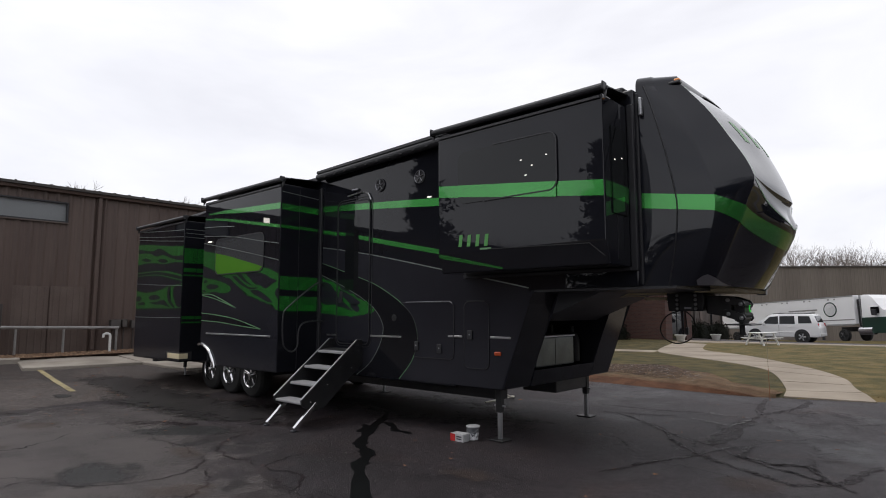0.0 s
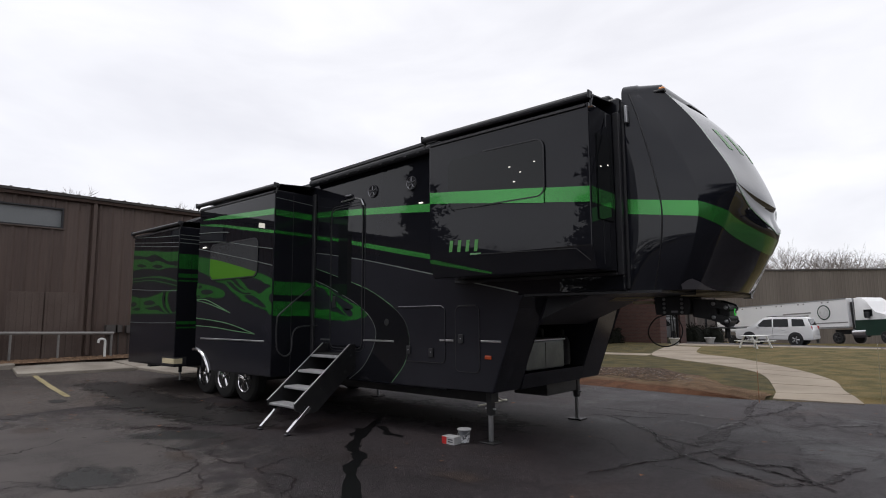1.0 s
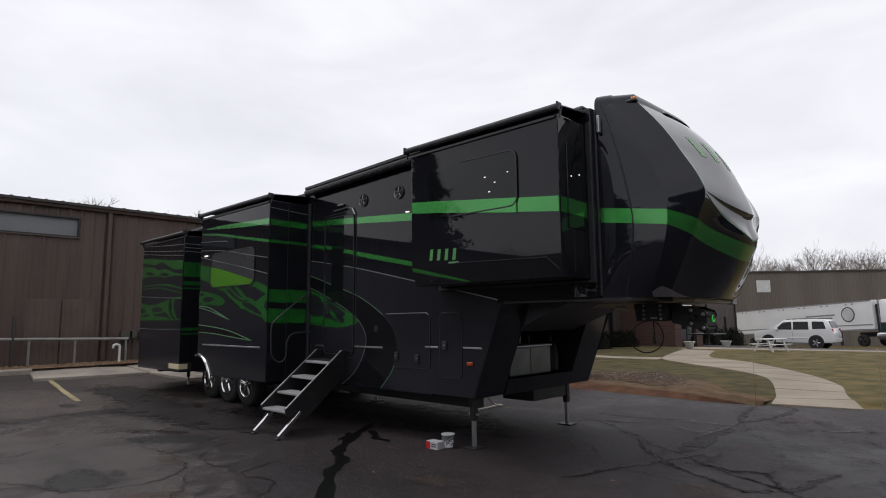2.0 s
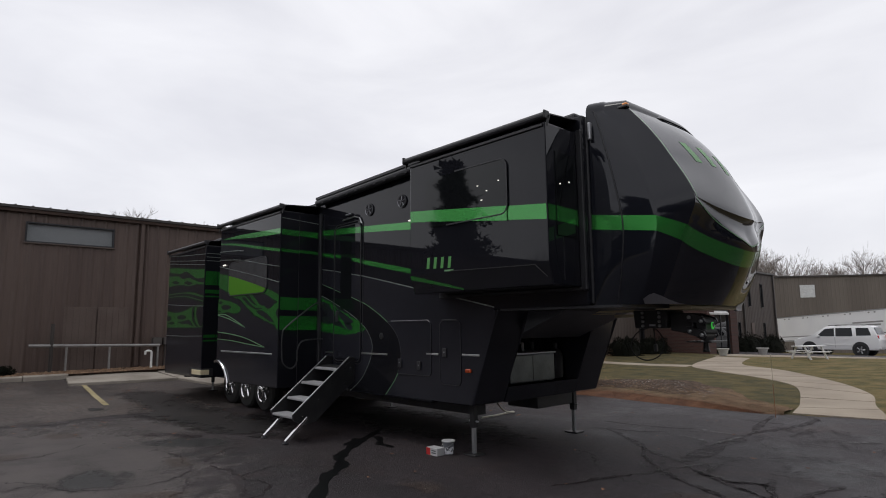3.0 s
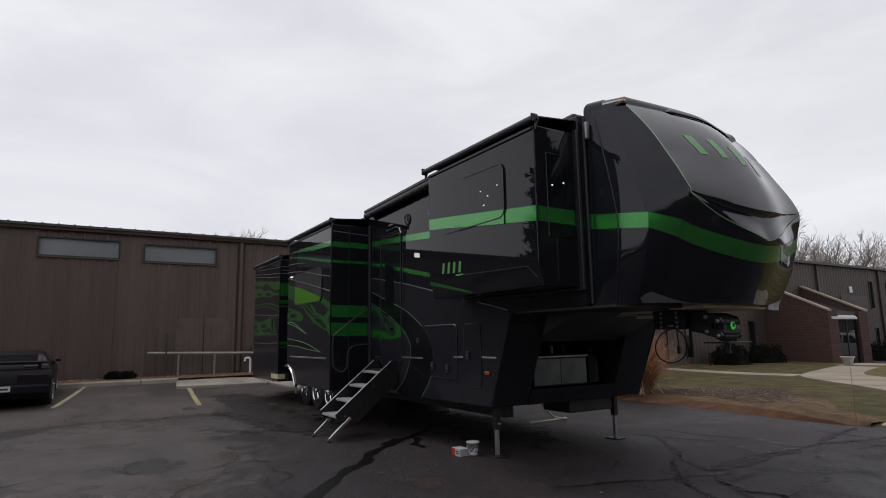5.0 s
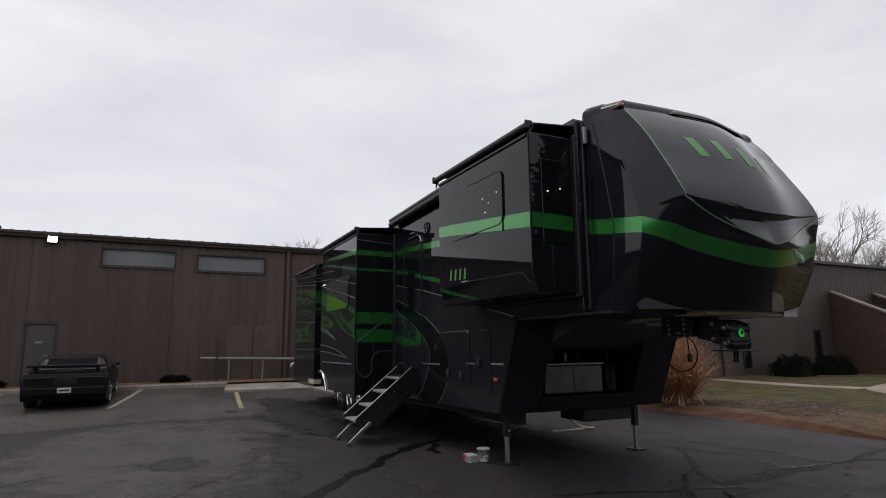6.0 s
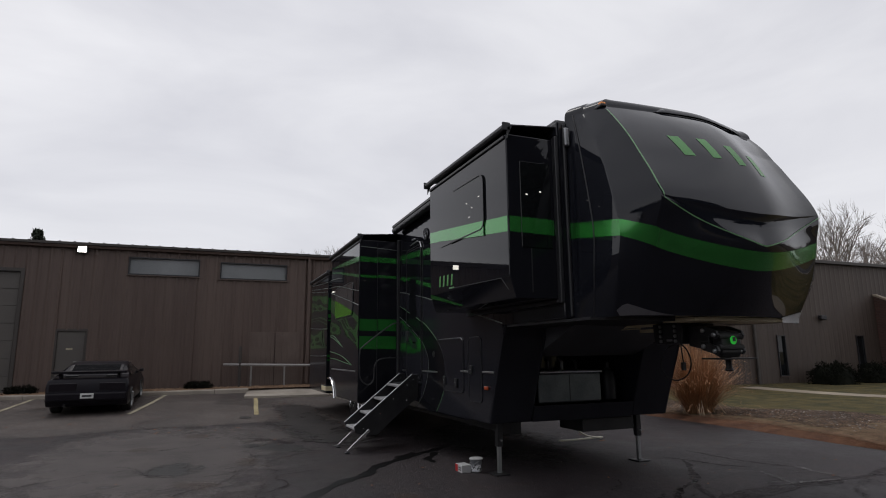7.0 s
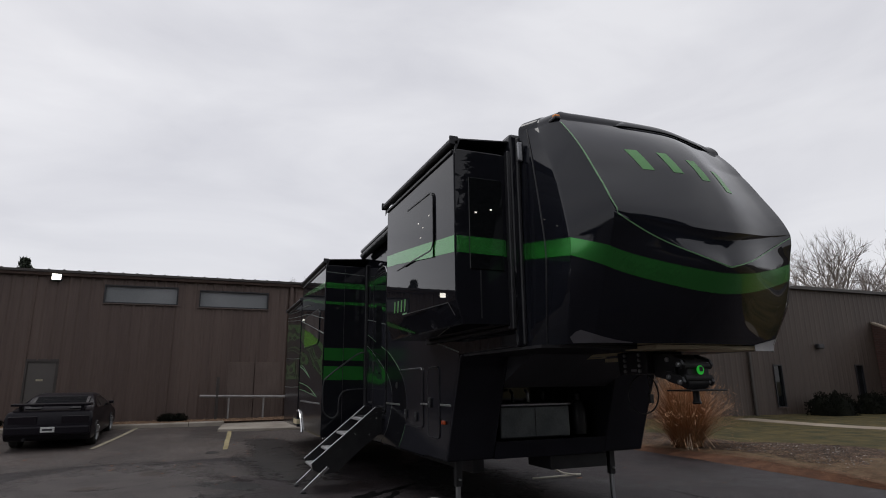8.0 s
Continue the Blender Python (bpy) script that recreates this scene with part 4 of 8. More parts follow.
low = empty("workshop_building", (WALL_X, 0, 0.3))
low.matrix_world = Matrix.Identity(4)
wins = [(-0.50, 4.20, 1.60, 4.72), (2.34, 4.16, 4.52, 4.67)]
door_o = (-2.38, 0.40, -1.56, 2.34)
gar_o = (-8.0, 0.40, -3.47, 4.15)
part("wall", ribbed(-22, 14, 0.3, EAVE, WALL_X, [*wins, door_o, gar_o]), CLAD, low)
part("wall", boxed((-30, -22, 0.2), (-29.8, 14, EAVE)), CLADTRIM, low)
part("wall", boxed((-29.8, -22, 0.2), (WALL_X - 0.35, -21.8, EAVE)), CLAD, low)
part("wall", boxed((WALL_X - 0.36, -21.8, 0.2), (WALL_X - 0.30, 14, EAVE)), CLADTRIM, low, "inner wall lining")
part("roof", prismed([(-30.3, EAVE), (WALL_X + 0.22, EAVE + 0.02), (WALL_X + 0.22, EAVE + 0.095), (-24.3, EAVE + 0.55), (-30.3, EAVE + 0.12)], "y", -22.3, 14), CLADTRIM, low)
gut = bmesh.new()
prism(gut, [(WALL_X + 0.03, EAVE - 0.07), (WALL_X + 0.14, EAVE - 0.07), (WALL_X + 0.17, EAVE + 0.015), (WALL_X + 0.03, EAVE + 0.015)], "y", -22, 14)
part("gutter", gut, CLAD, low)
for k in range(86):
    y = -21.8 + 0.41 * k
    part("roof_rib", boxed((WALL_X - 0.3, y, EAVE + 0.09), (WALL_X + 0.225, y + 0.05, EAVE + 0.116)), CLADTRIM, low)
for w in wins:
    wall_window(*w, WALL_X, low)
dr = part("door", boxed((WALL_X - 0.06, door_o[0] + 0.04, 0.40), (WALL_X - 0.01, door_o[2] - 0.04, 2.30), 0.004), DOORBROWN, low, "brown-grey steel service door")
df = bmesh.new()
for lo, hi in (((door_o[0] - 0.03, 0.40), (door_o[0] + 0.04, 2.38)), ((door_o[2] - 0.04, 0.40), (door_o[2] + 0.03, 2.38)), ((door_o[0] + 0.04, 2.30), (door_o[2] - 0.04, 2.38))):
    box(df, (WALL_X - 0.08, *lo), (WALL_X + 0.035, *hi))
part("door_frame", df, CLADTRIM, dr)
part("door_handle", tubed([(WALL_X - 0.01, -1.72, 1.35), (WALL_X + 0.05, -1.72, 1.35), (WALL_X + 0.05, -1.84, 1.35)], 0.012), ZINC, dr)
part("notice_bar", boxed((WALL_X - 0.012, -2.08, 1.72), (WALL_X - 0.004, -1.90, 1.78)), PALELINE, dr, "small pale notice")
gd = part("garage_door", boxed((WALL_X - 0.12, gar_o[0], 0.40), (WALL_X - 0.08, gar_o[2], 4.15)), DOORBROWN, low, "brown-grey sectional garage door")
for k in range(7):
    part("panel", boxed((WALL_X - 0.085, gar_o[0] + 0.03, 0.42 + k * 0.532), (WALL_X - 0.062, gar_o[2] - 0.03, 0.42 + k * 0.532 + 0.515), 0.006), DOORBROWN, gd)
gj = bmesh.new()
box(gj, (WALL_X - 0.1, gar_o[2], 0.4), (WALL_X + 0.045, gar_o[2] + 0.1, 4.25))
box(gj, (WALL_X - 0.1, gar_o[0], 4.15), (WALL_X + 0.045, gar_o[2], 4.25))
part("door_frame", gj, CLADTRIM, gd)
for k in range(2):
    y0 = 3.38 + k * 0.87
    pp = part("patch_panel", boxed((WALL_X + 0.02, y0, 0.46), (WALL_X + 0.05, y0 + 0.83, 2.30), 0.004), CLADPALE, low, "paler brown patch panel on the cladding")
    for q in range(5):
        part("rib", boxed((WALL_X + 0.05, y0 + 0.06 + 0.165 * q, 0.47), (WALL_X + 0.068, y0 + 0.10 + 0.165 * q, 2.29), 0.006), CLADPALE, pp)
dpipe = bmesh.new()
box(dpipe, (WALL_X + 0.03, 5.30, 0.5), (WALL_X + 0.12, 5.41, EAVE - 0.07), 0.02, 2)
part("downpipe", dpipe, CLAD, low)
tagged(low, "single-storey workshop clad in brown ribbed metal with clerestory windows", "building")

fl = empty("floodlight", (WALL_X + 0.1, -1.87, 4.9))
part("housing", boxed((-0.08, -0.15, -0.11), (0.08, 0.15, 0.12), 0.02, 2), DARKTRIM, fl)
part("lamp_face", boxed((0.082, -0.12, -0.085), (0.092, 0.12, 0.095)), node_mat("lit_floodlight", (1.0, 0.95, 0.85), 0.3, emit=7.0), fl, "lit white lamp face")
part("bracket", boxed((-0.12, -0.04, -0.04), (-0.08, 0.04, 0.04)), DARKTRIM, fl)
tagged(fl, "lit wall floodlight under the eave", "floodlight")

rail = empty("pipe_rail", (-18.25, 4.0, 0.4))
rail.matrix_world = Matrix.Identity(4)
part("rail_pipe", tubed([(-18.25, 2.55, 1.20), (-18.25, 5.95, 1.12)], 0.045, 10), PIPE, rail)
for yy, zt in ((3.08, 1.8), (3.45, 1.18), (4.55, 1.16), (5.9, 1.12)):
    part("post", tubed([(-18.25, yy, 0.40), (-18.25, yy, zt)], 0.05 if zt > 1.5 else 0.03, 10), CLADTRIM if zt > 1.5 else PIPE, rail)
tagged(rail, "grey pipe guard rail in front of the wall", "guard rail")
pv = empty("vent_pipe", (-17.9, 5.6, 0.42))
pv.matrix_world = Matrix.Identity(4)
part("pipe", tubed([(-17.9, 5.62, 0.40), (-17.9, 5.62, 0.90), (-17.9, 5.60, 0.95), (-17.9, 5.55, 0.97), (-17.9, 5.50, 0.97), (-17.9, 5.45, 0.95), (-17.9, 5.44, 0.86)], 0.035, 10), PVC, pv)
tagged(pv, "white plastic pipe bent over at the top", "pipe")

for y0, y1, z0, z1 in ((5.80, 6.08, 1.10, 1.36), (6.12, 6.27, 1.12, 1.36), (6.37, 6.55, 1.09, 1.34)):
    ub = empty("utility_box", (-18.55, (y0 + y1) / 2, z0))
    ub.matrix_world = Matrix.Identity(4)
    part("body", boxed((-18.60, y0, z0), (-18.46, y1, z1), 0.012), CLADTRIM, ub)
    part("lid", boxed((-18.459, y0 + 0.015, z0 + 0.015), (-18.448, y1 - 0.015, z1 - 0.015), 0.004), DOORBROWN, ub)
    part("conduit", tubed([(-18.56, (y0 + y1) / 2, 0.42), (-18.56, (y0 + y1) / 2, z0 + 0.01)], 0.016, 8), CLADTRIM, ub)
    tagged(ub, "small brown-grey meter box fixed to the wall", "meter box", "meter boxes on the workshop wall")

# wing with narrow windows, brick vestibule and the far hall
WX, WTOP, WBASE, WEND = -14.5, 5.25, -0.1, 50.3
HY, HTOP = 72.0, 6.5
wing = empty("office_wing", (WX, 30, 0))
wing.matrix_world = Matrix.Identity(4)
slits = [(24.0, 0.45, 24.42, 2.05), (29.0, 0.45, 29.42, 2.05), (42.4, 2.85, 42.8, 4.5), (44.75, 2.8, 45.15, 4.5), (47.25, 2.75, 47.65, 4.47),
         (42.6, 0.25, 42.95, 1.62), (47.45, 0.38, 47.75, 1.54)]
part("wall", ribbed(14, WEND, WBASE - 1.4, WTOP, WX, slits, 0.305, 0.012), WINGCLAD, wing)
part("wall", boxed((-26, 13.8, 0), (WX - 0.3, 14, WTOP)), CLAD, wing)
part("wall", boxed((WX - 0.4, 14, -1), (WX - 0.3, WEND, WTOP)), CLADTRIM, wing, "inner wall lining")
part("roof", prismed([(-26, WTOP + 0.01), (WX + 0.2, WTOP + 0.01), (WX + 0.2, WTOP + 0.14), (-20, WTOP + 0.6), (-26, WTOP + 0.14)], "y", 13.7, WEND), CLADTRIM, wing)
for s in slits:
    wall_window(*s, WX, wing, 0.04, TINT)
for yy in (22.6, 36.0, 43.6, 49.9):
    part("downpipe", boxed((WX + 0.03, yy, 0), (WX + 0.13, yy + 0.12, WTOP), 0.02), CLADTRIM, wing)
wlamp = bmesh.new()
box(wlamp, (WX + 0.03, 26.6, 2.75), (WX + 0.22, 26.95, 2.95), 0.03)
part("wall_lamp", wlamp, DARKTRIM, wing)
part("vent", boxed((WX + 0.03, 39.7, 3.75), (WX + 0.08, 40.05, 4.12), 0.01), PVC, wing, "small white vent")
# a recess in the wall is shown by a flat dark panel
part("shutter", boxed((WX + 0.02, 38.6, 2.75), (WX + 0.05, 41.85, 3.57), 0.01), CLADTRIM, wing, "dark brown panel standing for a shaded recess")
part("side_door", boxed((WX + 0.02, 44.95, 0.0), (WX + 0.06, 45.5, 1.6), 0.01), CLADPALE, wing)
part("wall", boxed((-26, WEND, -1.6), (WX, WEND + 0.2, WTOP)), CLAD, wing)
tagged(wing, "taller wing in brown ribbed metal with narrow dark windows", "building")

hall = empty("far_hall", (10, HY, 0))
hall.matrix_world = Matrix.Identity(4)
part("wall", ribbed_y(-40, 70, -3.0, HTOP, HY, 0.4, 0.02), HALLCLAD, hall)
part("wall", boxed((-40, HY + 0.3, -3.0), (70, HY + 0.4, HTOP)), CLADTRIM, hall, "inner wall lining")
part("roof", prismed([(HY - 0.2, HTOP), (96, HTOP), (84, HTOP + 0.6), (HY - 0.2, HTOP + 0.15)], "x", -40.2, 70.2), CLADTRIM, hall)
part("wall_sign", boxed((-18.75, HY - 0.10, 4.25), (-17.25, HY - 0.04, 5.62), 0.01), PLATEWHITE, hall, "blank white square sign")
hall.matrix_world = Matrix.Translation((-19, HY, 0)) @ Matrix.Rotation(radians(38), 4, "Z") @ Matrix.Translation((19, -HY, 0))
tagged(hall, "long hall clad in brown ribbed metal behind the truck", "building")

# brick vestibule with a sloping roof
VX, VY0, VY1 = -11.5, 30.5, 34.4
ves = empty("brick_vestibule", (VX, VY0, 0))
ves.matrix_world = Matrix.Identity(4)
side = [(WX + 0.05, -0.3), (VX, -0.3), (VX, 2.45), (WX + 0.05, 3.9)]
part("wall", prismed(side, "y", VY0, VY0 + 0.25), MORTAR, ves, "brown-red brick side wall")
part("wall", prismed(side, "y", VY1 - 0.25, VY1), MORTAR, ves)
for y0 in (VY0 + 0.25, VY1 - 0.9):
    part("wall", boxed((VX - 0.25, y0, -0.3), (VX, y0 + 0.65, 2.45)), MORTAR, ves)
part("roof", prismed([(WX + 0.05, 3.30), (VX - 0.1, 2.08), (VX - 0.1, 2.22), (WX + 0.05, 3.44)], "y", VY0 + 0.26, VY1 - 0.26), SLATE, ves, "dark shingle roof sunk between the side walls")
for y0, y1 in ((VY0 - 0.04, VY0 + 0.29), (VY1 - 0.29, VY1 + 0.04)):
    part("coping", prismed([(WX + 0.05, 3.9), (VX + 0.04, 2.44), (VX + 0.04, 2.53), (WX + 0.05, 3.99)], "y", y0, y1), CONC, ves, "pale sloping coping")
gdoor = part("glass_door", boxed((VX - 0.16, VY0 + 0.95, -0.2), (VX - 0.13, VY1 - 0.95, 2.05)), TINT, ves, "dark glazed double door")
gfr = bmesh.new()
for yy in (VY0 + 0.9, (VY0 + VY1) / 2 - 0.03, VY1 - 0.96):
    box(gfr, (VX - 0.19, yy, -0.3), (VX - 0.1, yy + 0.06, 2.05))
box(gfr, (VX - 0.19, VY0 + 0.9, 2.05), (VX - 0.1, VY1 - 0.9, 2.45))
part("door_frame", gfr, DARKTRIM, gdoor)
part("canopy", prismed([(VX - 0.2, 2.20), (VX + 0.06, 2.06), (VX + 0.06, 2.14), (VX - 0.2, 2.34)], "y", VY0 + 0.27, VY1 - 1.2), POT, ves, "pale sloping canopy")
tagged(ves, "brown-red brick entrance vestibule with a sloping roof", "entrance")

# ---- the fifth-wheel trailer ----
S, F, YC = 5.24, 8.02, 6.72
rv = empty("fifth_wheel_trailer", (-8, 6.6, 0))
rv.matrix_world = Matrix.Identity(4)


def decal(name, pts, y, mat, parent=rv, label="", d=0.003):
    """A flat painted shape on a wall y = const that faces -y."""
    bm = bmesh.new()
    f = bm.faces.new([bm.verts.new((x, y - d, z)) for x, z in pts])
    bmesh.ops.triangulate(bm, faces=[f])
    return part(name, bm, mat, parent, label)


def decal_x(name, pts, x, mat, parent=rv, label="", d=0.003):
    bm = bmesh.new()
    f = bm.faces.new([bm.verts.new((x + d, y, z)) for y, z in pts])
    bmesh.ops.triangulate(bm, faces=[f])
    return part(name, bm, mat, parent, label)


def band(name, top, low, y, mat, parent=rv, label="", d=0.003, n=24):
    """A painted band between two curves z(x)."""
    x0, x1 = top[0][0], top[-1][0]
    xs = [x0 + (x1 - x0) * k / n for k in range(n + 1)]
    bm = bmesh.new()
    a = [bm.verts.new((x, y - d, smooth_lerp(top, x))) for x in xs]
    b = [bm.verts.new((x, y - d, smooth_lerp(low, x))) for x in xs]
    for k in range(n):
        bm.faces.new((a[k], a[k + 1], b[k + 1], b[k]))
    return part(name, bm, mat, parent, label)


def pinline(pts, y, w=0.014, mat=PIN, parent=rv, d=0.005, name="pinstripe"):
    return part(name, ring_strip(pts, y, w, d, False), mat, parent)


# body shell
roof_pts = [(-13.95, 0.62), (-4.55, 0.62), (-4.55, 1.84), (-2.06, 1.84), (-2.06, 3.93), (-8.0, 3.84), (-13.95, 3.62)]
part("body", prismed(roof_pts, "y", S, F, 0.02), BLACK, rv, "gloss black fibreglass side walls")
part("roof", prismed([(-13.98, 3.60), (-2.2, 3.90), (-2.2, 4.02), (-13.98, 3.72)], "y", S + 0.08, F - 0.08, 0.03), DARKTRIM, rv)
for y0, y1 in ((S, S + 0.60), (F - 0.62, F)):
    part("front_cheek", prismed([(-4.552, 0.64), (-3.80, 0.64), (-3.42, 1.70), (-3.33, 1.84), (-4.552, 1.84)], "y", y0, y1, 0.025), CHAR, rv)
part("front_sill", prismed([(-4.5, 0.64), (-3.79, 0.64), (-3.72, 0.84), (-4.5, 0.84)], "y", S + 0.60, F - 0.62), CHAR, rv)
part("front_header", prismed([(-4.5, 1.46), (-3.66, 1.46), (-2.75, 1.83), (-4.5, 1.83)], "y", S + 0.602, F - 0.622), BAYPANEL, rv, "sloping charcoal panel over the generator bay, lightened for bounce light")
part("frame_rail", boxed((-13.8, 5.75, 0.44), (-4.2, 5.9, 0.63)), STEEL, rv)
part("frame_rail", boxed((-13.8, 7.35, 0.44), (-4.2, 7.5, 0.63)), STEEL, rv)
for x in (-12.8, -8.3, -6.8, -5.4):
    part("cross_member", boxed((x, 5.9, 0.48), (x + 0.09, 7.35, 0.60)), STEEL, rv)
part("underbelly", boxed((-4.4, S + 0.03, 1.812), (-1.7, F - 0.03, 1.838)), DARKTRIM, rv)
for lo, hi in (((-2.99, 6.60, 1.783), (-2.31, 6.64, 1.812)), ((-2.58, 6.60, 1.72), (-2.31, 6.64, 1.757)), ((-2.91, 6.60, 1.764), (-2.58, 6.62, 1.775)), ((-1.87, 6.3, 1.80), (-1.45, 7.62, 1.836))):
    part("under_panel", boxed(lo, hi), UNDER, rv, "cream panel under the front overhang")

# generator bay
gen = part("generator", boxed((-4.35, 5.92, 0.86), (-3.76, 6.90, 1.24), 0.02, 2), GENBOX, rv, "galvanised generator housing in the front bay")
part("lid_edge", boxed((-4.36, 5.90, 1.24), (-3.745, 6.92, 1.265), 0.006), ZINC, gen)
part("seam", boxed((-3.762, 6.40, 0.88), (-3.756, 6.406, 1.22)), STEEL, gen)
part("gas_bottle", lathe(bmesh.new(), [(0.02, 0.86), (0.10, 0.87), (0.11, 0.92), (0.11, 1.18), (0.07, 1.27), (0.03, 1.29), (0.03, 1.36), (0.02, 1.37)], (-3.92, 7.14, 0), "z", 18), STEEL, rv, "small grey tank", True)
for k in range(3):
    part("valve_pipe", tubed([(-3.95, 6.2 + 0.22 * k, 1.27), (-3.95, 6.2 + 0.22 * k, 1.38), (-4.1, 6.25 + 0.22 * k, 1.42)], 0.018, 8), ZINC if k == 1 else STEEL, rv)

# charcoal areas and the two swooshes
sw_out = spline([(-7.40, 2.37), (-6.84, 2.215), (-6.25, 2.04), (-5.905, 1.90), (-5.56, 1.716), (-5.33, 1.53), (-5.235, 1.33), (-5.23, 1.165), (-5.33, 0.91), (-5.58, 0.65)], 5)
sw_in = spline([(-7.44, 2.17), (-7.34, 2.153), (-6.81, 1.97), (-6.41, 1.803), (-6.10, 1.616), (-5.945, 1.437), (-5.92, 1.29), (-6.005, 1.079), (-6.205, 0.832), (-6.50, 0.645)], 5)
pin_line = [(-7.40, 2.63), (-6.85, 2.549), (-6.23, 2.443), (-5.48, 2.293), (-4.85, 2.162), (-3.77, 1.94), (-3.40, 1.86)]
decal("charcoal_panel", [*pin_line, (-3.41, 1.80), (-3.83, 0.66), *[(x + 0.0, z) for x, z in sw_out[::-1]]], S, CHAR, rv, "satin charcoal lower side panel", 0.002)
ent = bmesh.new()
ent_rows = [(ent.verts.new((x, S - 0.0032, z)), ent.verts.new((-7.44, S - 0.0032, z))) for x, z in sw_in if z > 0.655]
for (a0, b0), (a1, b1) in zip(ent_rows, ent_rows[1:]):
    ent.faces.new((a0, a1, b1, b0))
part("charcoal_panel", ent, CHAR, rv, "satin charcoal entrance panel")
cres = bmesh.new()
out_z = [(z, x) for x, z in sw_out[::-1]]
in_z = [(z, x) for x, z in sw_in[::-1]]
cres_rows = []
for k in range(49):
    z = 0.66 + (2.36 - 0.66) * k / 48
    cres_rows.append((cres.verts.new((lerp(in_z, z) if z < 2.16 else -7.43, S - 0.0045, z)), cres.verts.new((lerp(out_z, z), S - 0.0045, z))))
for (a0, b0), (a1, b1) in zip(cres_rows, cres_rows[1:]):
    cres.faces.new((a0, b0, b1, a1))
part("dark_swoosh", cres, SWOOSH, rv, "darker charcoal crescent sweeping past the door")
pinline(sw_out, S, 0.008, GREENPIN)
pinline(sw_in, S, 0.009, PIN)
pinline(spline([(p[0], p[1]) for p in pin_line], 4), S, 0.014, PIN)
for a, b in (((-6.20, 1.23), (-5.54, 1.24)), ((-4.66, 1.265), (-4.42, 1.265)), ((-3.97, 1.27), (-3.66, 1.275)), ((-7.25, 1.22), (-7.0, 1.22))):
    part("trim_strip", boxed((a[0], S - 0.012, a[1] - 0.013), (b[0], S - 0.001, a[1] + 0.013), 0.004), TRIM, rv)

# green bands on the side
band("green_band", [(-7.42, 3.315), (-6.0, 3.215), (-4.30, 3.085)], [(-7.42, 3.225), (-6.0, 3.115), (-4.30, 2.965)], S, GREEN, n=6)
band("green_band", [(-7.42, 2.920), (-6.4, 2.735), (-5.67, 2.592), (-4.30, 2.312)], [(-7.42, 2.865), (-6.4, 2.672), (-5.67, 2.520), (-4.30, 2.252)], S, GREEN, n=8)
crest = bmesh.new()
lathe(crest, [(0.045, 0.0), (0.05, -0.006), (0.035, -0.010)], (-5.683, S - 0.004, 1.498), "y", 20)
part("round_crest", crest, STEEL, rv, "small round dark crest")

# entry door
door_outline = rounded(-6.98, 1.10, -6.22, 3.30, 0.10, 6)
door = part("entry_door", prismed(door_outline, "y", S - 0.014, S - 0.008), BLACK, rv, "gloss black entry door with a tall window")
part("door_trim", ring_strip(door_outline, S - 0.008, 0.015, 0.014), DARKTRIM, door)
part("jamb_trim", ring_strip(rounded(-7.02, 1.06, -6.175, 3.345, 0.12, 6), S, 0.010, 0.008), DARKTRIM, rv)
part("door_window", prismed(rounded(-6.80, 1.92, -6.48, 3.05, 0.05), "y", S - 0.019, S - 0.015), TINT, door, "tall tinted door window")
part("door_latch", boxed((-6.92, S - 0.045, 1.72), (-6.84, S - 0.015, 1.90), 0.012, 2), DARKTRIM, door)
band("green_band", [(-6.98, 3.283), (-6.22, 3.231)], [(-6.98, 3.188), (-6.22, 3.133)], S - 0.014, GREEN, door, "", n=2)
band("green_band", [(-6.98, 2.855), (-6.22, 2.705)], [(-6.98, 2.805), (-6.22, 2.64)], S - 0.014, GREEN, door, "", n=2)
DOOR_OUT = [(-6.97, 2.252), (-6.84, 2.215), (-6.55, 2.133), (-6.23, 2.034)]
DOOR_IN = [(-6.97, 2.028), (-6.81, 1.97), (-6.41, 1.803), (-6.23, 1.70)]
decal("charcoal_panel", [*DOOR_IN, (-6.23, 1.14), (-6.97, 1.14)], S - 0.014, CHAR, door, "", 0.002)
decal("charcoal_panel", [(-6.97, 2.567), (-6.23, 2.443), *DOOR_OUT[::-1]], S - 0.014, CHAR, door, "", 0.002)
decal("dark_swoosh", [*DOOR_OUT, *DOOR_IN[::-1]], S - 0.014, SWOOSH, door, "", 0.0025)
pinline(spline(DOOR_OUT, 5), S - 0.014, 0.008, GREENPIN, door, 0.004)
pinline(spline(DOOR_IN, 5), S - 0.014, 0.008, PIN, door, 0.004)
pinline([(-6.97, 2.567), (-6.23, 2.443)], S - 0.014, 0.012, PIN, door, 0.004)
# torn green splash running across the wall and the door
SP_TOP = [(-7.42, 2.145), (-7.087, 2.045), (-6.81, 1.927), (-6.49, 1.809), (-6.264, 1.724), (-6.09, 1.612)]
SP_LOW = [(-7.42, 1.565), (-7.02, 1.527), (-6.69, 1.512), (-6.435, 1.529), (-6.187, 1.562), (-6.09, 1.604)]
sr = random.Random(6)
for x0, x1, yy, who in ((-7.42, -6.985, S, rv), (-6.975, -6.225, S - 0.014, door), (-6.215, -6.09, S, rv)):
    cut_x = [x0 + (x1 - x0) * k / 12 for k in range(13)]
    band("green_splash", [(x, smooth_lerp(SP_TOP, x) + sr.uniform(-0.025, 0.015)) for x in cut_x], [(x, smooth_lerp(SP_LOW, x) + sr.uniform(-0.008, 0.012)) for x in cut_x], yy, GREEN, who, "torn green paint splash", 0.004, 36)
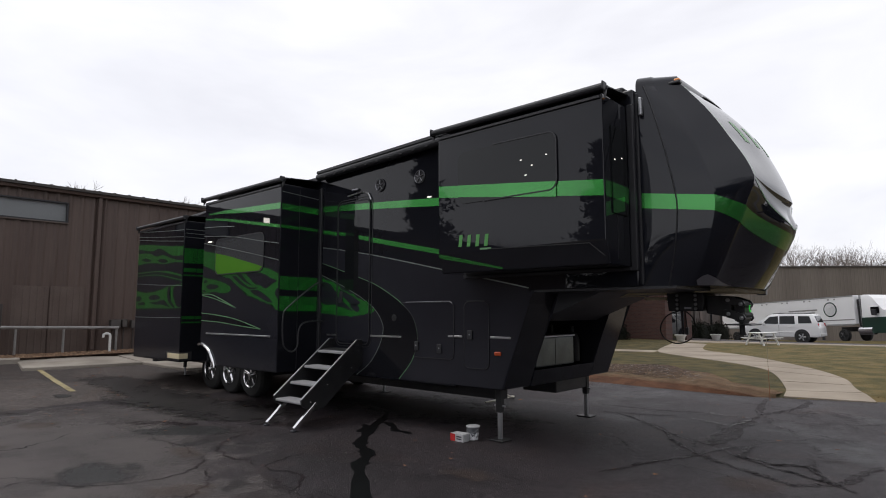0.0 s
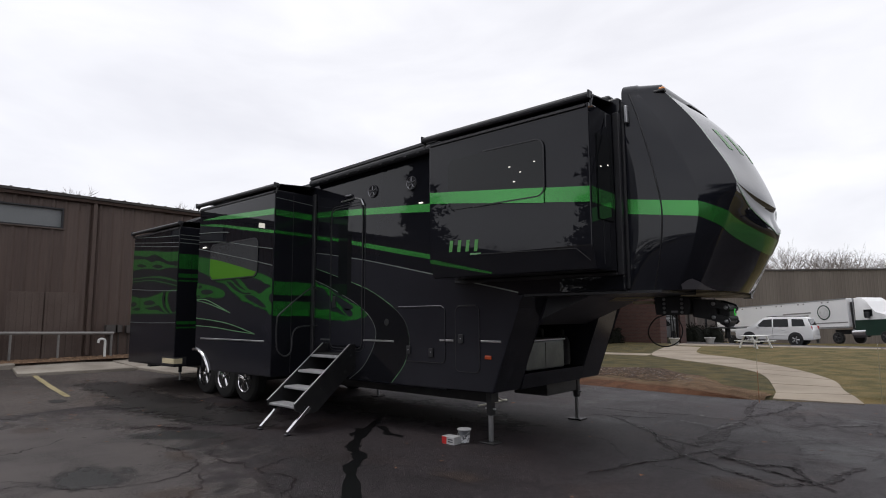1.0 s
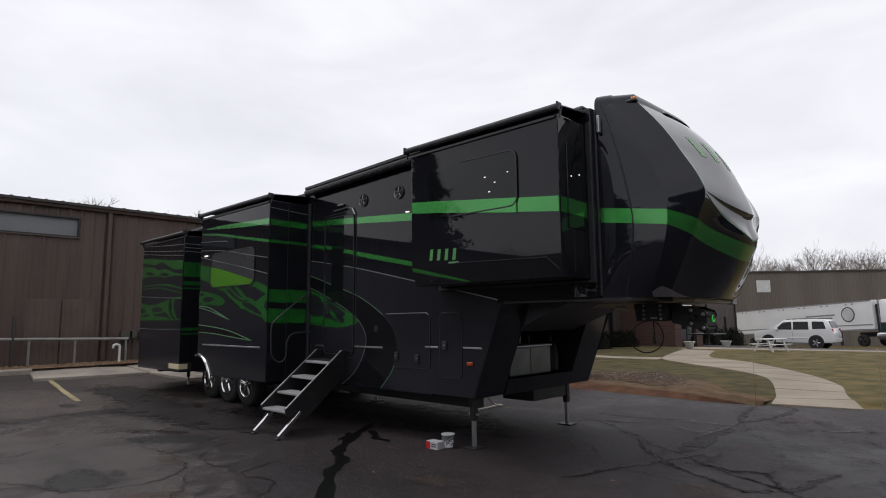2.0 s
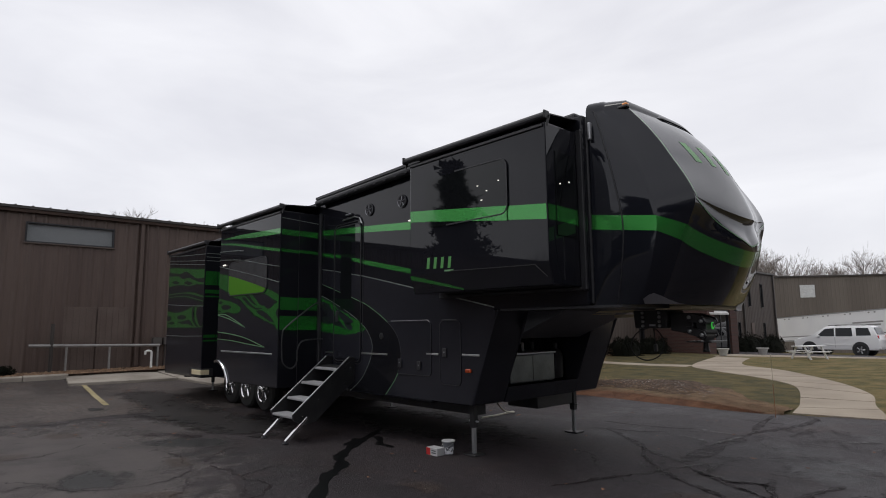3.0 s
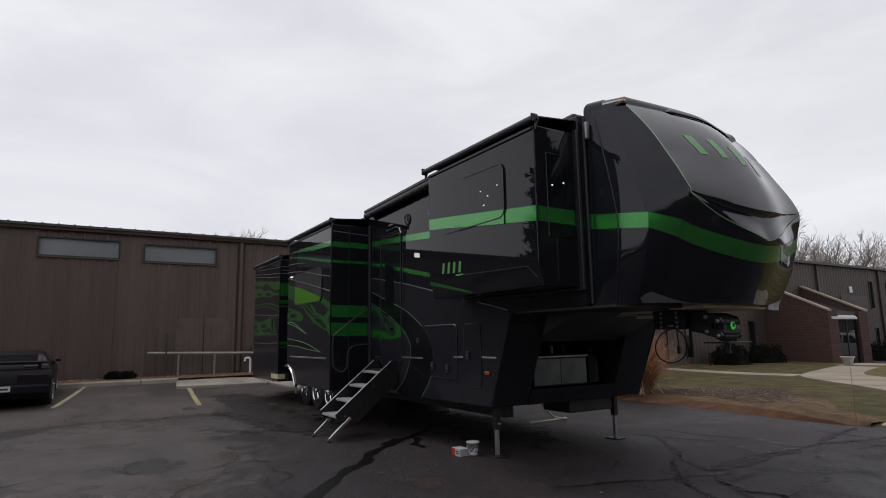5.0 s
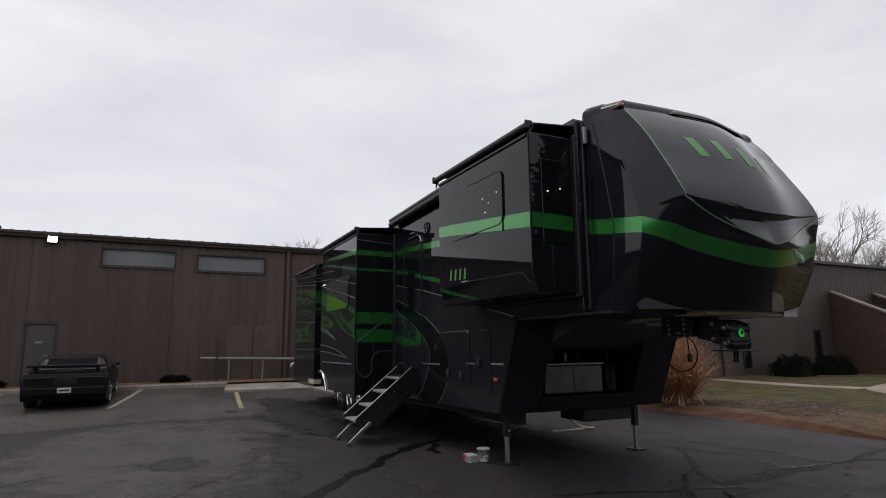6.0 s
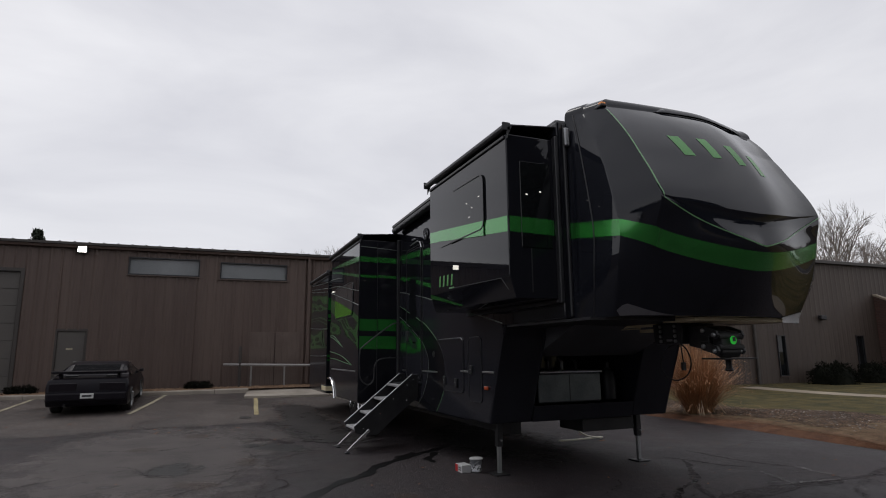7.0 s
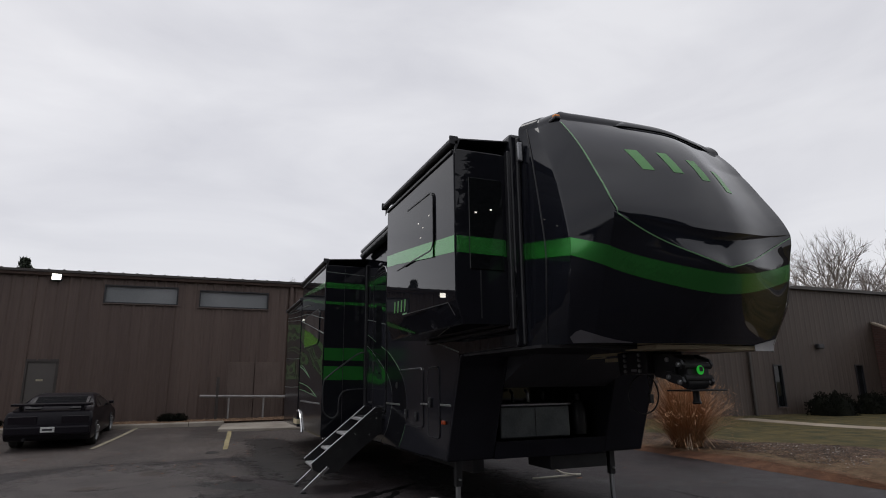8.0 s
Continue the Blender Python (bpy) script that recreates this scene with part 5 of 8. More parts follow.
for pts, yy, who in (([(-7.40, 2.075), (-7.19, 2.031), (-7.06, 1.923), (-6.99, 1.85), (-6.99, 1.69), (-7.05, 1.698), (-7.40, 1.732)], S, rv),
                     ([(-6.97, 1.83), (-6.832, 1.747), (-6.723, 1.679), (-6.59, 1.595), (-6.802, 1.646), (-6.97, 1.682)], S - 0.014, door),
                     ([(-6.96, 1.955), (-6.755, 1.881), (-6.439, 1.742), (-6.464, 1.693), (-6.592, 1.678), (-6.725, 1.746), (-6.862, 1.850)], S - 0.014, door),
                     ([(-6.687, 1.695), (-6.541, 1.704), (-6.437, 1.644), (-6.462, 1.588), (-6.564, 1.601)], S - 0.014, door)):
    ring = spline([*pts, pts[0]], 4)[:-1]
    decal("dark_flame", ring, yy, CHAR, who, "", 0.0065)
porch = part("porch_light", boxed((-6.65, S - 0.035, 3.465), (-6.49, S - 0.001, 3.495), 0.01, 2), SKIRT, rv, "dull metal porch light")
part("door_drip_rail", tubed([(-6.75, S - 0.02, 3.40), (-6.4, S - 0.02, 3.42), (-6.26, S - 0.02, 3.38), (-6.20, S - 0.02, 3.28)], 0.012, 6), TRIM, rv)
for x in (-6.0, -5.175):
    spk = part("speaker", lathe(bmesh.new(), [(0.095, 0.0), (0.10, -0.012), (0.085, -0.022), (0.07, -0.012), (0.02, -0.012), (0.018, -0.026), (0.008, -0.03)], (x, S, 3.47), "y", 24), DARKTRIM, rv, "round black outdoor speaker with chrome spokes", True)
    for k in range(5):
        a = 2 * math.pi * k / 5 + 0.3
        part("spoke", tubed([(x + 0.02 * math.cos(a), S - 0.022, 3.47 + 0.02 * math.sin(a)), (x + 0.082 * math.cos(a), S - 0.022, 3.47 + 0.082 * math.sin(a))], 0.008, 6), SKIRT, spk)
    part("speaker_ring", lathe(bmesh.new(), [(0.088, -0.020), (0.094, -0.026), (0.099, -0.014)], (x, S, 3.47), "y", 24, False), SKIRT, spk, "", True)
lamp = part("marker_lamp", boxed((-5.025, S - 0.03, 3.147), (-4.955, S - 0.001, 3.165), 0.006), DIMLIT, rv, "small lit lamp")

# side hatches
for x0, z0, x1, z1, lab in ((-5.32, 0.97, -4.56, 1.71, "large baggage hatch"), (-4.38, 0.88, -3.99, 1.71, "small baggage hatch")):
    out = rounded(x0, z0, x1, z1, 0.07)
    if x0 < -5:  # its rear edge follows the crescent
        right = [(x1 - 0.07 + 0.07 * math.sin(a), z0 + 0.07 - 0.07 * math.cos(a)) for a in (0, 0.4, 0.8, 1.2, 1.57)]
        right += [(x, z0 + z1 - z) for x, z in right[::-1]]
        out = [(lerp(out_z, z1 + (z0 - z1) * k / 14) + 0.012, z1 + (z0 - z1) * k / 14) for k in range(15)] + right
    h = part("hatch", prismed(out, "y", S - 0.010, S - 0.004), CHAR, rv, "charcoal " + lab)
    part("hatch_trim", ring_strip(out, S - 0.004, 0.010, 0.010), DARKTRIM, h)
    part("top_trim", tubed([(x0 - 0.12 if x0 < -5 else x0 + 0.05, S - 0.016, z1 + 0.005), (x1 - 0.06, S - 0.016, z1 + 0.01), (x1 - 0.02, S - 0.016, z1 - 0.02)], 0.006, 6), SKIRT if x0 < -5 else STEEL, h)
    for lx, lz in (((-5.22, 1.12), (-4.80, 1.10)) if x0 < -5 else ((-4.28, 1.29),)):
        lt = part("latch", boxed((lx - 0.04, S - 0.035, lz - 0.06), (lx + 0.04, S - 0.010, lz + 0.06), 0.01, 2), DARKTRIM, h)
        part("keyhole", boxed((lx - 0.005, S - 0.042, lz - 0.002), (lx + 0.015, S - 0.035, lz + 0.015), 0.004), ZINC, lt)
part("side_marker", boxed((-3.90, S - 0.03, 1.05), (-3.80, S - 0.004, 1.10), 0.012, 2), AMBER, rv, "amber side marker lamp")
part("awning_arm", tubed([(-4.36, S - 0.03, 2.05), (-4.2, S - 0.03, 2.03), (-4.15, S - 0.03, 2.02)], 0.02, 6), DARKTRIM, rv)

# slide-out rooms


def slide(x0, x1, y, z0, z1, label, chamfer=None, awning=True, cut=None):
    prof = [(y, z0), (S + 0.02, z0), (S + 0.02, z1), (y, z1)]
    if chamfer:
        prof = [(y, chamfer), (y + 0.07, z0), (S + 0.02, z0), (S + 0.02, z1), (y, z1)]
    if cut:
        out = [(x1, z0), *cut, (x0, z1), (x1, z1)]
        so = part("slide_out", prismed(out, "y", y, S + 0.02, 0.01), BLACK, rv, label)
    else:
        so = part("slide_out", prismed(prof, "x", x0, x1, 0.012), BLACK, rv, label)
    fl = bmesh.new()
    box(fl, (x0 - 0.06, S - 0.045, z0 - 0.04), (x0, S - 0.001, z1 + 0.02), 0.008)
    box(fl, (x1, S - 0.045, z0 - 0.04), (x1 + 0.07, S - 0.001, z1 + 0.02), 0.008)
    box(fl, (x0, S - 0.045, z0 - 0.04), (x1, S - 0.001, z0), 0.008)
    part("seal_flange", fl, DARKTRIM, so)
    if awning:
        aw = part("slide_awning", tubed([(x0 - 0.08, y - 0.01, z1 + 0.06), (x1 + 0.02, y - 0.01, z1 + 0.06)], 0.038, 14), DARKTRIM, so, "black roller awning over the slide-out")
        part("awning_fabric", prismed([(y - 0.01, z1 + 0.10), (S + 0.05, z1 + 0.16), (S + 0.05, z1 + 0.15), (y - 0.01, z1 + 0.085)], "x", x0 - 0.06, x1), DARKTRIM, aw)
        for xx in (x0 - 0.10, x1 + 0.02):
            part("end_bracket", boxed((xx, y - 0.055, z1 + 0.015), (xx + 0.02, y + 0.04, z1 + 0.108), 0.012, 2), DARKTRIM, aw)
            part("bracket_arm", prismed([(y + 0.0, z1 - 0.06), (y + 0.0, z1 + 0.05), (y + 0.06, z1 + 0.09)], "x", xx, xx + 0.02), STEEL, aw)
        part("top_gutter", boxed((x0 + 0.02, y - 0.02, z1 - 0.05), (x1 - 0.02, y + 0.01, z1 - 0.015), 0.006), DARKTRIM, so)
    return so


fs = slide(-4.30, -2.12, 4.655, 2.04, 3.73, "gloss black front slide-out room", 2.27)
band("green_band", [(-4.29, 3.105), (-2.13, 2.865)], [(-4.29, 2.965), (-2.13, 2.705)], 4.655, GREEN, fs, "", n=4)
wedge = bmesh.new()
wedge.faces.new([wedge.verts.new((x, 4.655 + (2.27 - z) / 0.23 * 0.07 - 0.005, z)) for x, z in ((-4.29, 2.268), (-4.24, 2.268), (-3.385, 2.072), (-3.40, 2.054), (-4.29, 2.222))])
part("green_band", wedge, GREEN, fs)
wn1 = part("window", prismed(rounded(-3.98, 2.84, -2.64, 3.46, 0.10), "y", 4.643, 4.653), TINT, fs, "tinted frameless window")
part("window_frame", ring_strip([(-3.45, 3.47), *rounded(-3.98, 2.84, -2.64, 3.46, 0.10)[5::-1], *rounded(-3.98, 2.84, -2.64, 3.46, 0.10)[:17:-1], (-3.6, 2.84)], 4.643, 0.014, 0.008, False), DARKTRIM, wn1)
band("green_band", [(-3.975, 3.07), (-2.65, 2.923)], [(-3.975, 2.93), (-2.65, 2.76)], 4.643, GREEN, wn1, "", 0.004, n=3)
pinline([(-3.55, 2.285), (-2.30, 2.255), (-2.14, 2.12)], 4.655, 0.008, STEEL, fs)
# brand mark as plain slanted bars
for k in range(4):
    x, z = -3.98 + 0.126 * k, 2.34 - 0.006 * k
    decal("brand_bar", [(x, z), (x + 0.05, z), (x + 0.068, z + 0.135), (x + 0.018, z + 0.135)], 4.655, LOGO, fs, "plain slanted green bar", 0.004)
decal("brand_bar", [(-3.66, 2.285), (-3.50, 2.28), (-3.50, 2.30), (-3.66, 2.305)], 4.655, GREENPIN, fs, "", 0.004)
decal_x("green_band", [(4.67, 2.705), (5.19, 2.69), (5.19, 2.85), (4.67, 2.865)], -2.12, GREEN, fs)
part("end_window", boxed((-2.125, 4.80, 2.55), (-2.108, 5.16, 3.45), 0.006), TINT, fs, "narrow tinted end window")
# glowing dots on the outside of the panes imitate lamps seen in them
for y, z in ((4.87, 3.10), (5.03, 3.14)):
    part("pane_glow_dot", boxed((-2.107, y - 0.011, z - 0.007), (-2.1045, y + 0.011, z + 0.007), 0.001), DIMLIT, fs, "glowing dot on the pane standing for a lamp")
for x, z, w in ((-3.08, 3.22, 0.012), (-2.94, 3.14, 0.011), (-2.76, 3.225, 0.011), (-3.02, 3.045, 0.015)):
    part("pane_glow_dot", boxed((x - w, 4.6405, z - 0.005), (x + w, 4.6425, z + 0.005), 0.001), DIMLIT, wn1, "glowing dot on the pane standing for a lamp")
part("end_trim", boxed((-2.12, 4.905, 2.1), (-2.114, 4.917, 2.545)), DARKTRIM, fs)
decal_x("green_band", [(4.80, 2.70), (5.16, 2.692), (5.16, 2.852), (4.80, 2.86)], -2.108, GREEN, fs, "", 0.002)

BY = 4.48
well = [(-10.0 + 0.60 * math.cos(radians(a)), 0.42 + 0.58 * math.sin(radians(a))) for a in range(24, 91, 6)]
bs = slide(-10.0, -7.48, BY, 0.66, 3.60, "gloss black main slide-out room with green graphics", cut=well)
part("wheel_arch", tubed([(x + 0.01, BY - 0.01, z + 0.012) for x, z in [(-9.44, 0.60), *well, (-10.04, 0.985)]], 0.026, 8), CHROME, bs, "bright wheel arch moulding", True)
decal("charcoal_panel", [(-9.99, 1.05), (-9.80, 1.02), (-9.60, 0.92), (-9.47, 0.80), (-9.42, 0.68), (-7.49, 0.68), (-7.49, 2.38), (-8.23, 2.53), (-9.18, 2.70), (-9.99, 2.84)], BY, CHAR, bs, "", 0.002)
band("green_band", [(-9.85, 3.375), (-9.2, 3.37), (-8.4, 3.335), (-7.49, 3.295)], [(-9.85, 3.36), (-9.2, 3.31), (-8.4, 3.245), (-7.49, 3.20)], BY, GREEN, bs, n=10)
band("green_band", [(-9.98, 3.30), (-9.2, 3.22), (-8.4, 3.09), (-7.49, 2.945)], [(-9.98, 3.275), (-9.2, 3.175), (-8.4, 3.04), (-7.49, 2.895)], BY, GREEN, bs, n=10)
for pts in ([(-9.98, 2.97), (-9.0, 2.885), (-7.97, 2.72), (-7.49, 2.65)], [(-9.98, 2.84), (-9.18, 2.70), (-8.23, 2.53), (-7.49, 2.385)], [(-9.98, 3.13), (-9.3, 3.09), (-8.9, 3.05)]):
    pinline(spline(pts, 5), BY, 0.011, PIN, bs, 0.016)


def blob(name, pts, y, mat, parent, label="", d=0.004):
    """A painted shape with a smooth closed outline."""
    ring = spline([*pts, pts[0]], 4)[:-1]
    return decal(name, ring, y, mat, parent, label, d)


w2 = part("window", prismed(rounded(-9.52, 2.24, -7.93, 2.87, 0.12), "y", BY - 0.012, BY - 0.004), PANE, bs, "grey tinted window with a pale green lower half")
part("window_frame", ring_strip(rounded(-9.52, 2.24, -7.93, 2.87, 0.12), BY - 0.012, 0.016, 0.004), DARKTRIM, w2)
decal("lime_band", [(-9.51, 2.625), (-9.1, 2.555), (-8.5, 2.43), (-7.95, 2.31), (-8.05, 2.25), (-9.42, 2.25), (-9.51, 2.34)], BY - 0.012, LIME, w2, "", 0.003)
# glowing strip painted in for a lamp mirrored in the gloss wall
part("lamp_reflection", boxed((-9.80, BY - 0.03, 2.835), (-9.69, BY - 0.002, 2.86), 0.008), DIMLIT, bs, "small glowing strip standing for a mirrored lamp")
# flame graphics: a sweeping band with torn dark pieces
decal("green_flame", [(-9.99, 2.70), (-9.525, 2.625), (-9.525, 2.30), (-9.7, 2.36), (-9.99, 2.43)], BY, GREEN, bs, "sweeping torn green flame graphic", 0.004)
decal("green_flame", [(-9.35, 2.232), (-8.02, 2.238), (-7.95, 2.298), (-7.77, 2.265), (-7.49, 2.175), (-7.49, 1.605), (-7.563, 1.624), (-7.60, 1.66), (-7.647, 1.698), (-7.72, 1.702), (-7.804, 1.713), (-7.86, 1.742), (-7.998, 1.753),
                      (-8.06, 1.785), (-8.166, 1.801), (-8.27, 1.835), (-8.371, 1.840), (-8.45, 1.885), (-8.549, 1.904), (-8.60, 1.945), (-8.695, 1.970), (-8.76, 2.02), (-8.861, 2.059), (-8.93, 2.11), (-9.038, 2.140), (-9.12, 2.18), (-9.233, 2.197)], BY, GREEN, bs, "", 0.004)
blob("green_flame", [(-9.985, 2.21), (-9.626, 2.162), (-9.304, 2.112), (-9.03, 2.039), (-8.951, 1.969), (-9.059, 1.916), (-9.287, 1.910), (-9.566, 1.939), (-9.985, 1.935)], BY, GREEN, bs, "", 0.0045)
# dark gaps of the flame: a bird-like wedge, long slits and oval holes
for pts in ([(-8.50, 2.225), (-8.397, 2.235), (-8.125, 2.223), (-7.894, 2.184), (-7.701, 2.114), (-7.538, 2.067), (-7.664, 2.021), (-7.756, 1.979), (-7.868, 1.955), (-8.014, 2.008), (-8.18, 2.037), (-8.321, 2.124)],
            [(-8.329, 1.935), (-8.141, 1.941), (-7.975, 1.902), (-7.778, 1.819), (-7.649, 1.732), (-7.806, 1.751), (-8.002, 1.812), (-8.204, 1.872)],
            [(-8.93, 2.192), (-8.782, 2.179), (-8.56, 2.068), (-8.346, 1.989), (-8.077, 1.974), (-8.276, 1.952), (-8.485, 1.993), (-8.702, 2.073)],
            [(-9.154, 2.171), (-9.002, 2.158), (-8.772, 2.038), (-8.551, 1.941), (-8.408, 1.876), (-8.585, 1.923), (-8.845, 2.040)],
            [(-8.78, 2.225), (-8.64, 2.225), (-8.50, 2.13), (-8.36, 2.06), (-8.28, 2.02), (-8.44, 2.06), (-8.62, 2.14)],
            [(-7.555, 1.926), (-7.492, 1.947), (-7.492, 1.797), (-7.525, 1.814), (-7.576, 1.866)],
            [(-9.846, 2.052), (-9.70, 2.079), (-9.457, 2.059), (-9.39, 2.019), (-9.57, 1.985), (-9.775, 1.999)],
            [(-9.97, 2.13), (-9.88, 2.16), (-9.80, 2.13), (-9.90, 2.10)], [(-9.98, 1.98), (-9.90, 1.98), (-9.86, 1.945), (-9.96, 1.95)]):
    blob("dark_flame", pts, BY, CHAR, bs, "", 0.0062)
# two long spikes with green rims
for pts in ([(-9.985, 1.885), (-9.5, 1.815), (-8.76, 1.65)], [(-9.985, 1.905), (-9.63, 1.89), (-9.21, 1.785), (-8.76, 1.65)], [(-9.985, 1.565), (-9.3, 1.52), (-8.71, 1.455), (-7.96, 1.31)], [(-9.985, 1.43), (-9.3, 1.405), (-8.70, 1.36), (-7.96, 1.31)]):
    pinline(spline(pts, 6), BY, 0.014, GREENPIN, bs)
decal("dark_spike", [(-9.985, 1.56), (-9.3, 1.515), (-8.71, 1.45), (-7.98, 1.312), (-8.70, 1.365), (-9.3, 1.41), (-9.985, 1.435)], BY, BLACK, bs, "", 0.0035)


part("trim_strip", boxed((-9.78, BY - 0.012, 1.19), (-7.68, BY - 0.001, 1.215), 0.004), TRIM, bs)
EX = -7.48
for z0, z1, m in ((3.19, 3.285, GREEN), (2.90, 2.95, GREEN), (1.93, 2.14, GREEN), (1.60, 1.83, GREEN)):
    for y0, y1 in ((BY + 0.015, BY + 0.34), (BY + 0.35, S - 0.05)):
        decal_x("green_band", [(y0, z0), (y1, z0 - 0.01), (y1, z1 - 0.01), (y0, z1)], EX, m, bs)
decal_x("pinstripe", [(BY + 0.02, 3.47), (S - 0.05, 3.43), (S - 0.05, 3.44), (BY + 0.02, 3.48)], EX, PIN, bs)
part("end_trim", boxed((EX, BY + 0.341, 0.7), (EX + 0.005, BY + 0.349, 3.55)), DARKTRIM, bs)

RY = 4.635
rs = slide(-13.48, -11.19, RY, 0.60, 3.42, "gloss black rear slide-out room with green graphics")
decal("charcoal_panel", [(-13.47, 0.64), (-11.2, 0.64), (-11.2, 2.90), (-12.4, 3.03), (-13.47, 3.10)], RY, CHAR, rs, "", 0.002)
decal("green_flame", [(-13.47, 3.09), (-12.9, 3.05), (-12.3, 2.99), (-11.7, 2.93), (-11.2, 2.90), (-11.2, 2.57), (-11.6, 2.60), (-12.1, 2.58), (-12.5, 2.63), (-13.0, 2.65), (-13.47, 2.63)], RY, GREEN, rs, "torn green flame graphic", 0.003)
for pts in ([(-13.46, 2.985), (-13.0, 2.93), (-12.70, 2.90), (-12.35, 2.93), (-12.05, 2.85), (-11.70, 2.74), (-11.45, 2.72), (-11.21, 2.71), (-11.21, 2.62), (-11.6, 2.66), (-11.95, 2.74), (-12.2, 2.78), (-12.5, 2.77), (-12.8, 2.85), (-13.2, 2.88), (-13.46, 2.90)],
            [(-12.45, 2.68), (-12.2, 2.70), (-11.9, 2.64), (-12.1, 2.61), (-12.3, 2.64)], [(-13.3, 2.74), (-13.05, 2.76), (-12.75, 2.70), (-13.0, 2.68)]):
    blob("dark_flame", pts, RY, CHAR, rs, "", 0.0052)
for top, low in (([(-13.47, 2.46), (-12.4, 2.455), (-11.8, 2.42), (-11.2, 2.32)], [(-13.47, 2.43), (-12.4, 2.43), (-11.8, 2.375), (-11.2, 2.285)]), ([(-13.47, 2.39), (-12.4, 2.38), (-11.8, 2.31), (-11.2, 2.225)], [(-13.47, 2.37), (-12.4, 2.36), (-11.8, 2.285), (-11.2, 2.20)])):
    band("green_band", top, low, RY, GREEN, rs, n=8)
# lower web: two green arms joined by arcs round dark ovals
decal("green_web", [(-13.47, 2.06), (-13.0, 2.00), (-12.55, 2.005), (-12.1, 2.06), (-11.75, 2.13), (-11.42, 2.14), (-11.2, 2.15), (-11.2, 1.66), (-11.8, 1.655), (-12.5, 1.66), (-13.47, 1.66)], RY, GREEN, rs, "curved green web graphic", 0.003)
for pts in ([(-12.80, 1.90), (-12.62, 1.94), (-12.38, 1.94), (-12.20, 1.88), (-12.40, 1.845), (-12.70, 1.85)], [(-13.46, 1.92), (-13.28, 1.93), (-13.18, 1.87), (-13.32, 1.82), (-13.46, 1.83)],
            [(-12.75, 1.79), (-12.35, 1.80), (-12.02, 1.83), (-11.80, 1.72), (-11.72, 1.68), (-12.1, 1.735), (-12.5, 1.745)], [(-13.40, 1.76), (-13.10, 1.80), (-12.95, 1.76), (-13.15, 1.73)],
            [(-11.55, 2.09), (-11.40, 2.11), (-11.21, 2.11), (-11.21, 1.72), (-11.38, 1.70), (-11.52, 1.83), (-11.60, 1.96)], [(-11.82, 2.10), (-11.70, 2.11), (-11.75, 1.96), (-11.66, 1.80), (-11.48, 1.68), (-11.58, 1.685), (-11.78, 1.80), (-11.86, 1.95)]):
    blob("dark_web", pts, RY, CHAR, rs, "", 0.0052)
for z0, z1 in ((3.36, 3.23), (3.25, 3.09), (3.18, 3.0), (1.455, 1.475), (2.19, 2.11)):
    pinline([(-13.47, z0 + 0.02), (-12.3, (z0 + z1) / 2), (-11.2, z1)], RY, 0.012, PIN, rs, 0.006)
for z0, z1 in ((2.56, 2.86), (2.38, 2.46), (2.30, 2.33), (1.44, 1.50), (1.36, 1.39)):
    for y0, y1 in ((RY + 0.015, RY + 0.27), (RY + 0.28, S - 0.05)):
        decal_x("green_band", [(y0, z0), (y1, z0), (y1, z1), (y0, z1)], -11.19, GREEN, rs)
for z in (3.08, 3.16, 3.24):
    decal_x("pinstripe", [(RY + 0.02, z), (S - 0.05, z), (S - 0.05, z + 0.012), (RY + 0.02, z + 0.012)], -11.19, PIN, rs)

# roller awning along the side, between the slide-outs
aw = part("side_awning", tubed([(-7.42, S - 0.10, 3.79), (-4.42, S - 0.10, 3.88)], 0.062, 14), DARKTRIM, rv, "black roller awning along the roof edge")
part("awning_rail", prismed([(-7.4, 3.84), (-4.4, 3.93), (-4.4, 3.97), (-7.4, 3.88)], "y", S - 0.16, S + 0.02), DARKTRIM, aw)
for k in range(22):
    x = -7.2 + k * 0.126
    part("awning_tab", boxed((x, S - 0.17, 3.745 + 0.03 * (x + 7.42)), (x + 0.05, S - 0.155, 3.758 + 0.03 * (x + 7.42))), DARKTRIM, aw) if k % 2 == 0 else None

# front cap: one curved moulding
ZB, ZT = 1.84, 4.0
X_CENTRE = [(1.84, -1.32), (2.08, -1.14), (2.30, -1.01), (2.47, -0.93), (2.60, -0.925), (2.90, -0.985), (3.37, -1.165), (3.62, -1.31), (3.85, -1.50), (4.06, -1.74)]
X_LINE = [(1.84, -1.47), (2.08, -1.35), (2.40, -1.21), (2.65, -1.11), (2.90, -1.035), (3.40, -1.275), (3.70, -1.46), (4.06, -1.74)]
X_CREASE = [(1.84, -1.62), (2.20, -1.44), (2.55, -1.345), (2.75, -1.345), (3.20, -1.49), (3.60, -1.68), (3.90, -1.86), (4.06, -1.98)]


def brow(y):
    """The height of the brow line across the front: low in the middle, high at the corners."""
    return 2.47 + 0.42 * min(1.0, abs(y - YC) / 1.12) ** 1.25


def hollow_top(y):
    """The upper rim of the hollow under the dome."""
    return 2.90 - 0.115 * (1 - min(1.0, abs(y - YC) / 1.12) ** 1.6)


